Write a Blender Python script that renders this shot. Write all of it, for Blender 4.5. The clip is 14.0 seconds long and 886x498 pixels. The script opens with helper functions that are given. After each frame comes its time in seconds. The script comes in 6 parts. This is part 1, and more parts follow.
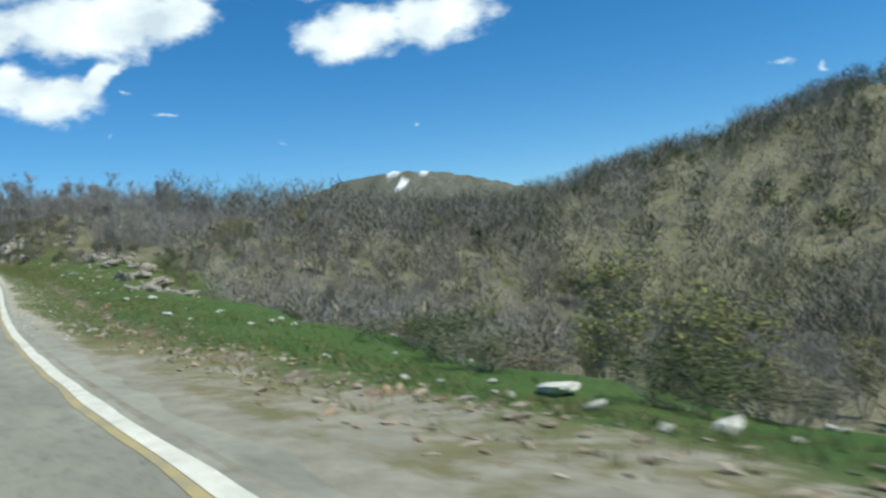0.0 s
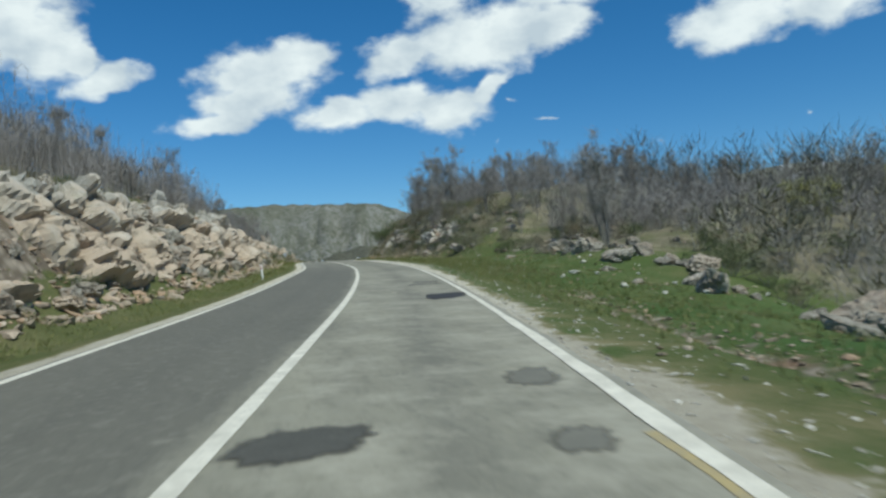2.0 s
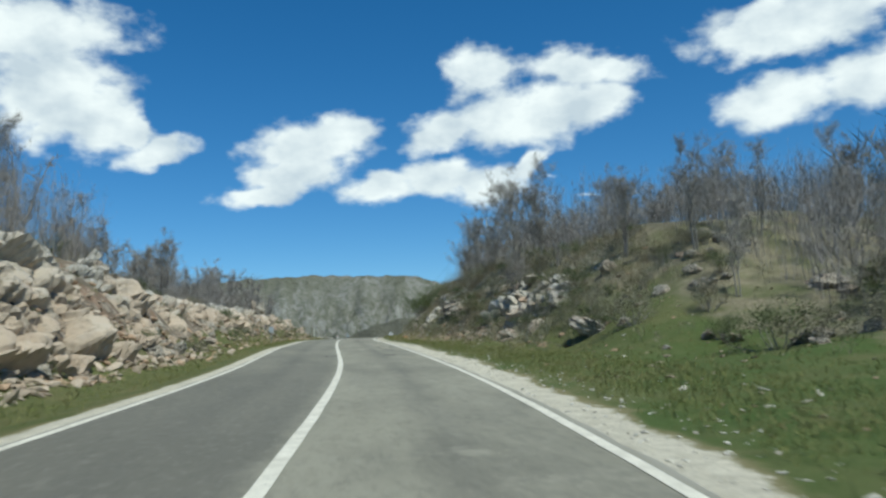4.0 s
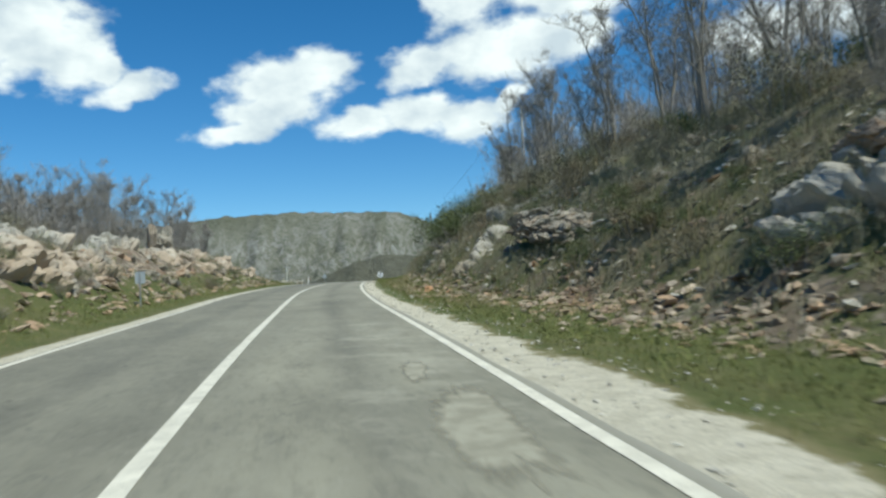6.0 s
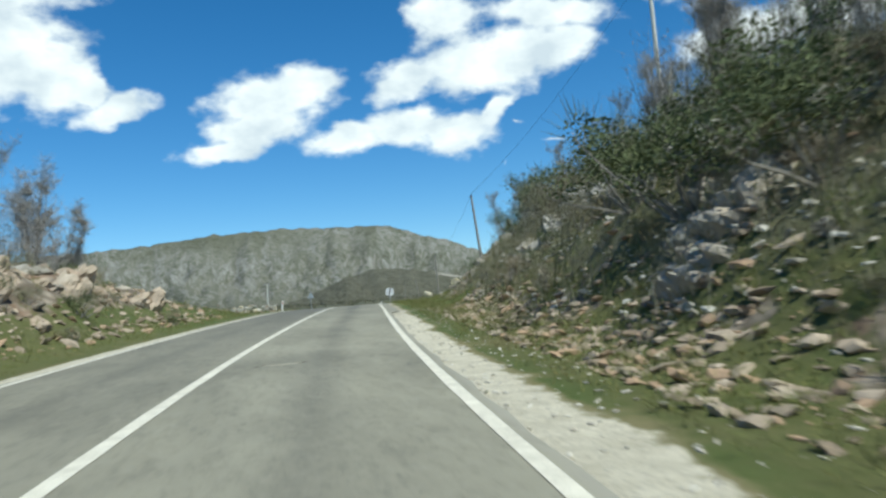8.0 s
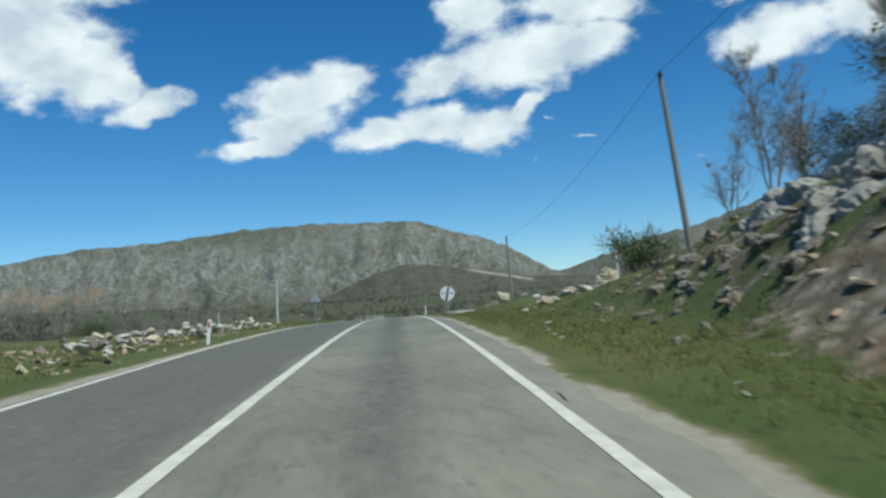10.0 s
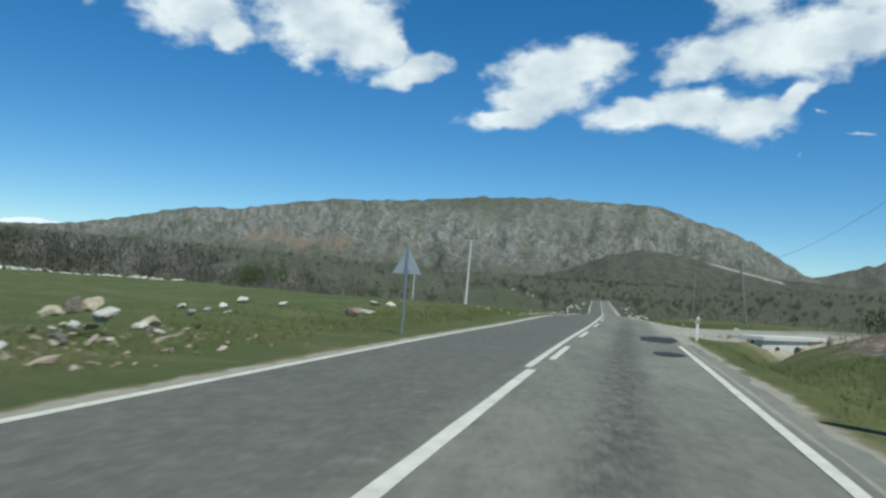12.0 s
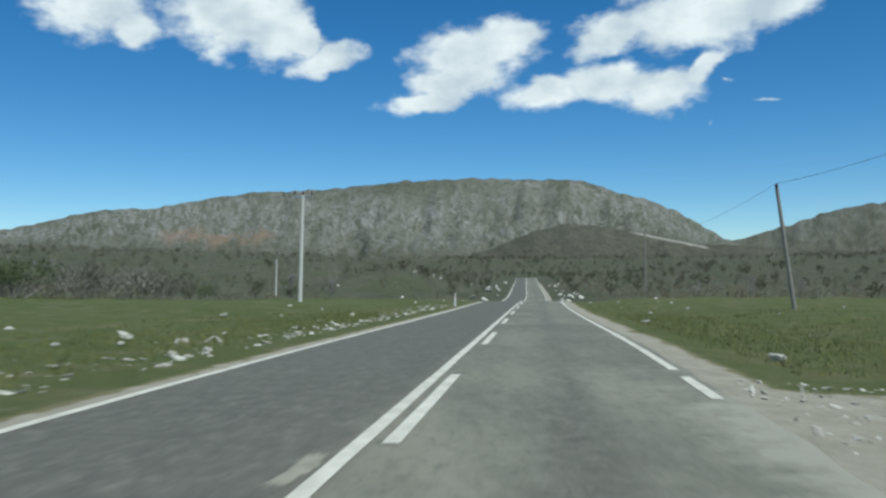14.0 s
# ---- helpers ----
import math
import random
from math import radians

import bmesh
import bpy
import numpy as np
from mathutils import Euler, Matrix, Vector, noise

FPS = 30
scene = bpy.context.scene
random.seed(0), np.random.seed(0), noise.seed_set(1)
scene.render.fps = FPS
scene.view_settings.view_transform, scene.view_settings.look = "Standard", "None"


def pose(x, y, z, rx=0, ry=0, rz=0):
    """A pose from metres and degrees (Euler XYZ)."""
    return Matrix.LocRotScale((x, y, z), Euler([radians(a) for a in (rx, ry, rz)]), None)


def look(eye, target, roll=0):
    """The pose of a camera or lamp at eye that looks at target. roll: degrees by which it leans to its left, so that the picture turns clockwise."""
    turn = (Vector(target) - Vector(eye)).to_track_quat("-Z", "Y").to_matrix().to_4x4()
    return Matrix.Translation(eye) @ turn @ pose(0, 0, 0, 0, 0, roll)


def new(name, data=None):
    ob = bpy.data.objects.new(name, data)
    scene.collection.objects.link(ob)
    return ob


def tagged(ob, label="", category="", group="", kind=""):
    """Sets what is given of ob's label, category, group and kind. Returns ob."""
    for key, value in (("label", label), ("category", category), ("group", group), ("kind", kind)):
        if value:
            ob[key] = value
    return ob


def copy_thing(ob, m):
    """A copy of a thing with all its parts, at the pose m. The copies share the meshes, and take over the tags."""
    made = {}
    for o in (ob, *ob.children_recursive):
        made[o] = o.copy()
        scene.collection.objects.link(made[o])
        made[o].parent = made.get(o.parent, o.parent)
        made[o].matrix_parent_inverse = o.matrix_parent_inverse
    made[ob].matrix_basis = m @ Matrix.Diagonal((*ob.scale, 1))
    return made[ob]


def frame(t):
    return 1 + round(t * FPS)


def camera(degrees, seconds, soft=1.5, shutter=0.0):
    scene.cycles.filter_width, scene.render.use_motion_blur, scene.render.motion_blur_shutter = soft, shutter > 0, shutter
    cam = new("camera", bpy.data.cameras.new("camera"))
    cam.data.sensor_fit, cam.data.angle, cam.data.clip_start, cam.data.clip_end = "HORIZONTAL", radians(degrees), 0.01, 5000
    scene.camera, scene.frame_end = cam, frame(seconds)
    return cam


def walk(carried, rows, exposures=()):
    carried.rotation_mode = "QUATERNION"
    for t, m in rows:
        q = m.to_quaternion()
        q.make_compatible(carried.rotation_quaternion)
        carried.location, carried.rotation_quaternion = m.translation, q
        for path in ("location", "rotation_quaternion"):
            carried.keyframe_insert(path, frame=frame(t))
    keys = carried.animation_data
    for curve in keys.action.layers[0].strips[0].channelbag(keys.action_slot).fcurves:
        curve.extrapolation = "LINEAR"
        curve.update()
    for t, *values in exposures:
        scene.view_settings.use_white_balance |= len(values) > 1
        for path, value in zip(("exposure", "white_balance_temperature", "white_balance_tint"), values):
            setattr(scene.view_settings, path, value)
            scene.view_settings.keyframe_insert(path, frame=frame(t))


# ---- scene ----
# ---------------- camera ----------------
cam = camera(56.8, 14.0, soft=2.5, shutter=0.18)
# seconds, place, yaw, pitch, roll
ROWS = [
    (0, 1.703, 1.710, 1.263, -39.08, 1.16, 5.28),
    (0.5, 2.773, 9.993, 1.497, -31.76, 1.61, 5.49),
    (1, 3.754, 18.320, 1.844, -22.65, 1.75, 5.85),
    (1.5, 4.978, 26.648, 2.224, -18.56, 2.50, 3.82),
    (2, 6.353, 35.109, 2.671, -13.19, 3.08, 3.70),
    (2.5, 7.712, 43.662, 3.206, -9.55, 3.62, 3.47),
    (3, 9.168, 52.353, 3.786, -10.25, 7.28, 2.10),
    (3.2, 9.743, 55.763, 4.007, -10.58, 8.77, 2.06),
    (5.5, 14.444, 95.251, 6.399, -10.52, 5.41, 2.94),
    (6, 14.978, 103.632, 6.925, -11.85, 3.83, 3.13),
    (6.5, 15.616, 112.049, 7.362, -12.43, 2.46, 3.79),
    (7, 16.366, 120.457, 7.787, -13.13, 1.35, 4.51),
    (7.5, 17.136, 128.899, 8.189, -12.77, 3.40, 4.78),
    (7.7, 17.345, 132.332, 8.378, -12.51, 4.47, 4.74),
    (9.8, 21.061, 168.227, 10.163, -11.79, 5.05, 5.18),
    (10, 21.458, 171.709, 10.277, -10.40, 4.61, 4.24),
    (10.5, 22.503, 180.430, 10.624, -3.67, 4.48, 1.86),
    (11, 23.598, 189.359, 10.970, 2.01, 5.08, -0.43),
    (11.5, 24.676, 198.472, 11.211, 3.06, 4.37, -3.20),
    (12, 25.823, 207.807, 11.425, 5.37, 2.99, -3.88),
    (12.5, 27.082, 217.294, 11.507, 7.91, 3.59, -0.93),
    (13, 28.321, 226.970, 11.549, 6.41, 4.20, -0.25),
    (13.5, 29.480, 236.836, 11.575, 3.50, 3.41, -0.49),
    (14, 30.723, 246.889, 11.632, 0.52, 2.14, 0.20),
]
walk(cam, [(t, pose(x, y, z, 90 + pitch, roll, yaw)) for t, x, y, z, yaw, pitch, roll in ROWS],
     exposures=[(0, 0.48, 6350, -1), (0.5, 0.38, 6350, -1), (1.0, 0.20, 6350, -1), (1.5, 0.22, 6350, -1), (2.0, 0.13, 6300, -1), (2.5, 0.08, 6300, -1), (3.0, 0.22, 6300, -1), (5.5, 0.32, 6450, -2), (7.3, 0.55, 6450, -2), (10, 0.20, 6200, -1), (14, 0.15, 6200, -1)])

# ---------------- sky, sun ----------------
SUN_ELEVATION, SUN_TURN = 57.0, 152.0      # degrees above the horizon; clockwise from +y

# cumulus heaps: degrees right of +y, degrees up, half width, half height, tilt
CLOUDS_A = [
    (-24.0, 17.7, 3.52, 2.08, 7), (-21.1, 16.3, 1.57, 1.22, 6), (-15.0, 18.3, 4.40, 3.12, 4),
    (-12.2, 17.2, 2.63, 2.25, 3), (-10.3, 16.2, 1.8, 1.3, -30), (-8.6, 15.0, 2.54, 1.00, 12), (-18.1, 21.7, 8.10, 2.11, 6),
    (-30.3, 17.5, 1.37, 0.98, 10), (1.8, 15.8, 4.44, 1.78, 7), (4.0, 16.7, 2.68, 1.22, -1),
    (-1.4, 12.5, 3.33, 0.86, 12), (0.6, 13.9, 3.90, 1.48, 10), (11.3, 16.4, 2.94, 1.25, 7),
    (16.2, 17.1, 4.55, 2.17, -5), (19.4, 17.5, 4.37, 1.75, 9), (22.9, 17.8, 2.24, 1.09, 7),
    (7.0, 12.9, 3.05, 1.07, 3), (10.9, 13.3, 3.53, 1.34, -3), (14.4, 12.7, 2.71, 1.37, -3),
]
CLOUDS_B = [
    (17.2, 13.8, 2.17, 0.70, 31), (18.9, 13.0, 0.48, 0.34, -5), (14.0, 20.4, 2.65, 1.59, -5),
    (21.6, 20.0, 4.54, 1.30, -8), (17.5, 10.3, 0.45, 0.60, -3), (21.3, 11.7, 1.40, 0.20, 0),
    (34.1, 16.3, 3.97, 1.74, 4), (40.1, 17.0, 4.56, 1.82, 3), (28.8, 9.5, 0.95, 0.25, 4),
    (37.8, 9.8, 0.55, 0.30, -5), (62.7, 11.0, 1.3, 0.5, 0), (65.3, 10.4, 0.60, 0.38, 9),
    (36.0, 21.0, 7.0, 1.9, 4), (-46.0, 19.0, 6.0, 2.2, 5),
]


def build_sky():
    world = bpy.data.worlds.new("sky")
    scene.world = world
    world.use_nodes = True
    nt = world.node_tree
    n, l = nt.nodes, nt.links
    n.clear()

    def math(op, *ins):
        m = n.new("ShaderNodeMath")
        m.operation = op
        for i, v in enumerate(ins):
            if isinstance(v, (int, float)):
                m.inputs[i].default_value = v
            else:
                l.new(v, m.inputs[i])
        return m.outputs[0]

    sky = n.new("ShaderNodeTexSky")
    sky.sky_type, sky.sun_disc = "NISHITA", False
    sky.sun_elevation, sky.sun_rotation = radians(SUN_ELEVATION), radians(SUN_TURN)
    sky.altitude, sky.air_density, sky.dust_density, sky.ozone_density = 1500, 1.0, 0.0, 4.0
    coord = n.new("ShaderNodeTexCoord")
    split = n.new("ShaderNodeSeparateXYZ")
    l.new(coord.outputs["Generated"], split.inputs[0])
    turn = math("MULTIPLY", math("ARCTAN2", split.outputs[0], split.outputs[1]), 180 / 3.14159265)
    up = math("MULTIPLY", math("ARCSINE", split.outputs[2]), 180 / 3.14159265)
    flat = n.new("ShaderNodeCombineXYZ")
    l.new(turn, flat.inputs[0])
    l.new(up, flat.inputs[1])

    def noise(scale, detail, rough, colour=False, shift=0.0):
        t = n.new("ShaderNodeTexNoise")
        t.inputs["Scale"].default_value, t.inputs["Detail"].default_value = scale, detail
        t.inputs["Roughness"].default_value = rough
        mp = n.new("ShaderNodeMapping")
        mp.inputs["Location"].default_value = (shift, 3.1 * shift, 0)
        mp.inputs["Scale"].default_value = (0.8, 1.25, 1)
        l.new(flat.outputs[0], mp.inputs[0])
        l.new(mp.outputs[0], t.inputs["Vector"])
        return t.outputs["Color" if colour else 0]

    # ragged edges: the heaps' own coordinates are pushed about by noise
    push = n.new("ShaderNodeVectorMath")
    push.operation = "MULTIPLY_ADD"
    off = n.new("ShaderNodeVectorMath")
    off.operation = "SUBTRACT"
    l.new(noise(0.42, 4, 0.5, True, 7.0), off.inputs[0])
    off.inputs[1].default_value = (0.5, 0.5, 0.5)
    l.new(off.outputs[0], push.inputs[0])
    push.inputs[1].default_value = (2.4, 1.7, 0)
    l.new(flat.outputs[0], push.inputs[2])
    field = None
    for u, v, a, b, tilt in CLOUDS_A + CLOUDS_B:
        mp = n.new("ShaderNodeMapping")
        mp.vector_type = "TEXTURE"
        mp.inputs["Location"].default_value = (u, v, 0)
        mp.inputs["Rotation"].default_value = (0, 0, radians(tilt))
        mp.inputs["Scale"].default_value = (a * 1.07, b * 1.12, 1) if a >= 1.5 else (a * 1.7, b * 1.8, 1)
        l.new(push.outputs[0], mp.inputs[0])
        ln = n.new("ShaderNodeVectorMath")
        ln.operation = "LENGTH"
        l.new(mp.outputs[0], ln.inputs[0])
        d = ln.outputs["Value"]
        if a < 1.5:
            d = math("ADD", d, 0.76)
        if field is None:
            field = d
        else:
            m = n.new("ShaderNodeMath")
            m.operation = "SMOOTH_MIN"
            l.new(field, m.inputs[0])
            l.new(d, m.inputs[1])
            m.inputs[2].default_value = 0.28
            field = m.outputs[0]
    edge = math("ADD", field, math("MULTIPLY", math("SUBTRACT", noise(0.70, 6, 0.52, False, 2.0), 0.5), 1.0))
    mask = n.new("ShaderNodeMapRange")
    mask.interpolation_type = "SMOOTHSTEP"
    mask.inputs["From Min"].default_value, mask.inputs["From Max"].default_value = 1.14, 0.56
    l.new(edge, mask.inputs["Value"])
    tint = n.new("ShaderNodeMix")
    tint.data_type = "RGBA"
    tint.inputs[6].default_value = (0.62, 0.69, 0.79, 1)
    tint.inputs[7].default_value = (0.97, 1.0, 1.04, 1)
    grey = n.new("ShaderNodeMapRange")
    grey.inputs["From Min"].default_value, grey.inputs["From Max"].default_value = 0.32, 0.62
    l.new(noise(0.30, 4, 0.52, False, 11.0), grey.inputs["Value"])
    l.new(grey.outputs[0], tint.inputs[0])
    blue, white, both = n.new("ShaderNodeBackground"), n.new("ShaderNodeBackground"), n.new("ShaderNodeMixShader")
    deep = n.new("ShaderNodeHueSaturation")
    deep.inputs["Saturation"].default_value = 1.30
    l.new(sky.outputs[0], deep.inputs["Color"])
    l.new(deep.outputs[0], blue.inputs[0])
    blue.inputs[1].default_value = 0.095
    l.new(tint.outputs[2], white.inputs[0])
    white.inputs[1].default_value = 0.80
    l.new(mask.outputs[0], both.inputs[0])
    l.new(blue.outputs[0], both.inputs[1])
    l.new(white.outputs[0], both.inputs[2])
    out = n.new("ShaderNodeOutputWorld")
    l.new(both.outputs[0], out.inputs[0])


build_sky()
sun = new("sun", bpy.data.lights.new("sun", "SUN"))
sun.data.energy, sun.data.angle, sun.data.color = 3.6, radians(0.53), (1.0, 0.96, 0.89)
e, a = radians(SUN_ELEVATION), radians(SUN_TURN)
sun.matrix_world = look(Vector((math.sin(a) * math.cos(e), math.cos(a) * math.cos(e), math.sin(e))) * 300, (0, 0, 0))

# ---------------- the road's line and the lie of the land ----------------
# heading (degrees, left positive) and height of the middle line every 10 m from 10 m behind the start
TURN = [-2.02, -4.40, -6.80, -9.01, -10.40, -10.67, -10.16, -8.87, -7.53, -6.41, -4.75, -2.84, -2.92, -3.39, -3.56, -4.67, -6.20, -7.31, -7.49, -7.51, -7.24, -7.47, -7.26, -6.95, -7.09, -7.61, -7.22, -6.20, -5.69, -5.71, -6.04, -6.31, -6.23, -5.73, -5.13, -4.82, -5.01, -6.40, -6.60, -6.00, -5.40, -5.15, -5.15, -5.15, -5.15, -5.15, -5.15, -5.15, -5.15, -5.15, -5.15, -5.15, -5.15, -5.15]
RISE = [-0.230, 0.006, 0.224, 0.646, 1.071, 1.663, 2.288, 2.902, 3.587, 4.230, 4.779, 5.381, 6.009, 6.579, 7.024, 7.604, 8.104, 8.570, 9.021, 9.409, 9.772, 10.028, 10.213, 10.271, 10.333, 10.324, 10.415, 10.431, 10.307, 10.164, 10.052, 9.980, 9.930, 9.800, 9.480, 9.100, 8.800, 8.640, 8.600, 8.700, 8.880, 9.080, 9.300, 9.520, 9.760, 10.020, 10.300, 10.580, 10.870, 11.160, 11.450, 11.740, 12.000, 12.150]
WIDTH_LEFT, WIDTH_RIGHT = 3.09, 2.99      # from the middle line to the edge lines


def road_line():
    s = np.arange(-10, 520, 1.0)
    knots = -10 + 10 * np.arange(len(TURN))
    th = np.radians(np.interp(s, knots, TURN))
    z = np.interp(s, knots, RISE)
    pad = np.concatenate([z[0] + np.arange(-7, 0) * (z[1] - z[0]), z, z[-1] + np.arange(1, 8) * (z[-1] - z[-2])])
    z = np.convolve(pad, np.ones(15) / 15, "valid")
    x = np.concatenate([[0], np.cumsum(-np.sin(th[:-1]))])
    y = np.concatenate([[0], np.cumsum(np.cos(th[:-1]))])
    return s, x - x[10], y - y[10], z, th


RS, RX, RY, RZ, RTH = road_line()


def road_x(y):
    y = np.asarray(y, float)
    near = np.interp(y, RY, RX)
    return near + np.clip(y - RY[-1], 0, 300) * 0.09 + np.clip(y - RY[0], -300, 0) * 0.04


def road_z(y):
    y = np.asarray(y, float)
    return np.interp(y, RY, RZ) + np.clip(y - RY[-1], 0, 900) * 0.002 + np.clip(y - RY[0], -300, 0) * 0.02


def sstep(v, a, b):
    t = np.clip((np.asarray(v, float) - a) / (b - a), 0, 1)
    return t * t * (3 - 2 * t)


def wave(x, y, size, seed=0.0):
    """A cheap smooth noise, about -1 to 1, for whole arrays."""
    out = np.zeros_like(np.asarray(x, float))
    for k, (ca, cb, ph) in enumerate(((1.0, 0.31, 0.3), (-0.44, 0.93, 1.7), (0.67, -0.81, 2.9), (0.13, 1.21, 4.4))):
        out = out + np.sin((ca * x + cb * y) * 6.283 / size + ph + seed * (k + 1.3))
    return out / 2.6


def bank_toe(y):
    """How far right of the middle line the cut bank begins."""
    return np.interp(y, [100, 112, 120, 128, 138, 156, 170, 190], [8.0, 7.8, 7.1, 6.6, 5.95, 5.8, 6.2, 7.0])


def land(x, y):
    """Height of the natural ground at x, y (arrays), without the rocks."""
    x, y = np.asarray(x, float), np.asarray(y, float)
    q = x - road_x(y)
    u = -q
    # left of the road, stretch by stretch
    la = np.interp(u, [3.4, 4.6, 6, 10, 20, 40, 300], [0, -0.2, 0.1, 1.0, 3.0, 5.0, 20])
    lb = np.interp(u, [3.4, 5.0, 6.4, 7.2, 8.0, 9.2, 11, 14, 20, 40, 300], [0, -0.2, 0.15, 0.9, 2.1, 3.3, 4.0, 5.0, 6.5, 8.0, 26])
    lc = np.interp(u, [3.4, 4.6, 5.6, 6.6, 8, 12, 20, 40, 300], [0, -0.1, 0.3, 1.2, 2.2, 2.8, 3.1, 3.0, 10])
    ld = np.interp(u, [3.4, 4.4, 10, 40, 80, 200, 600, 1000], [0, 0.02, 0.08, 0.1, 0.8, 5.0, 20, 36])
    wb, wc, wd = sstep(y, 34, 48), sstep(y, 104, 116), sstep(y, 160, 202)
    left = la * (1 - wb) + lb * wb
    left = left * (1 - wc) + lc * wc
    left = left * (1 - wd) + ld * wd
    # right of the road
    ra = np.interp(q, [3.3, 4.6, 8, 13, 17, 30, 45, 60, 300], [0, -0.08, -0.35, -1.3, -3.6, -6.0, -8.5, -8.5, -6])
    ra = ra - 0.55 * sstep(q, 5, 10) * (1 - sstep(y, 8, 26))
    rb = np.interp(q, [3.3, 5, 8, 12, 20, 40, 80, 300], [0, 0.0, 0.1, 0.5, 1.5, 2.0, -1.0, -2])
    rc = np.interp(q - bank_toe(y), [-4.5, -1.5, -0.2, 0.5, 1.0, 2.0, 3.0, 5.0, 7.0, 14, 29, 74, 300], [0, -0.06, 0.0, 0.35, 0.85, 1.85, 2.7, 4.2, 5.5, 6.3, 4.8, -1.0, -2])
    rd = np.interp(q, [3.3, 5, 8, 12, 30, 80, 200, 600, 1000], [0, -0.12, -0.1, 0.15, 0.0, 0.3, 2.0, 6, 15])
    vb, vc, vd = sstep(y, 50, 78), sstep(y, 88, 108), sstep(y, 172, 220)
    right = ra * (1 - vb) + rb * vb
    right = right * (1 - vc) + rc * vc
    right = right * (1 - vd) + rd * vd
    right = right + 36.5 * sstep(q, 55, 215) * (1 - sstep(y, 50, 225))
    h = np.where(q < 0, left, right)
    h = h + 0.030 * np.clip(y - 350, 0, 330) * np.maximum(sstep(np.abs(q), 15, 90), sstep(y, 530, 660))
    h = h + 4.2 * np.exp(-((q + 25) / 12) ** 2 - ((y - 398) / 32) ** 2) * sstep(-q, 4, 12)
    rough = sstep(np.abs(q), 4.0, 12.0)
    h = h + rough * (0.16 * wave(x, y, 9.0, 1.0) + 0.07 * wave(x, y, 3.1, 2.0) + 0.5 * wave(x, y, 55.0, 3.0) * sstep(np.abs(q), 15, 60))
    back = q - bank_toe(y)
    hollow = sstep(y, 126.0, 126.8) * (1 - sstep(y, 130.6, 131.4)) * sstep(back, 1.2, 1.5) * (1 - sstep(back, 2.5, 2.75))
    h = h - hollow * np.clip(h - 0.80 - 0.08 * (y - 127), 0, 3.5)
    ditch = 5.55 + 0.25 * wave(y, y * 0, 7.0, 3.0)
    h = h - 0.17 * np.exp(-((q - ditch) / 0.34) ** 2) * sstep(y, 4, 8) * (1 - sstep(y, 46, 52))
    h = h + 0.42 * np.exp(-((q - 9.6) / 2.6) ** 2 - ((y - 229.0) / 4.5) ** 2) + 0.3 * np.exp(-((q - 13.0) / 4.0) ** 2 - ((y - 224.0) / 7.0) ** 2)
    # a roadside ditch running into the culvert, and the spoil heap beside it
    run = np.where(y < 238, 6.2 + 0.05 * (y - 238), 6.2 + 0.55 * (y - 238))
    before = sstep(0.77 * (q - 8.2) - 0.64 * (y - 243.4), 0.1, 0.45)
    h = h - 0.72 * np.exp(-((q - run) / 1.05) ** 2) * sstep(y, 222, 239) * (1 - sstep(y, 244, 245)) * before
    h = h + 0.62 * np.exp(-((q - 9.5) / 1.3) ** 2 - ((y - 235.0) / 3.0) ** 2)
    h = h + 0.45 * np.exp(-((q - 12.4) / 2.4) ** 2 - ((y - 216.5) / 4.0) ** 2)
    bank = np.where(q < 0, wb * (1 - wd), vc * (1 - vd))
    h = h + bank * sstep(np.abs(q), 5, 7) * (0.20 * wave(x, y, 5.2, 5.0) + 0.05 * wave(x, y, 1.9, 6.0))
    return road_z(y) + h


def land1(x, y):
    return float(land(np.array([x]), np.array([y]))[0])


def at_road(y, q):
    """World x of the place q metres right of the middle line at y."""
    return float(road_x(y)) + q


# ---------------- materials ----------------
def material(name, build, rough=0.8, spec=0.3):
    m = bpy.data.materials.new(name)
    m.use_nodes = True
    nt = m.node_tree
    n, l = nt.nodes, nt.links
    bsdf = n["Principled BSDF"]
    bsdf.inputs["Roughness"].default_value = rough
    bsdf.inputs["Specular IOR Level"].default_value = spec
    build(Nodes(nt, bsdf))
    return m


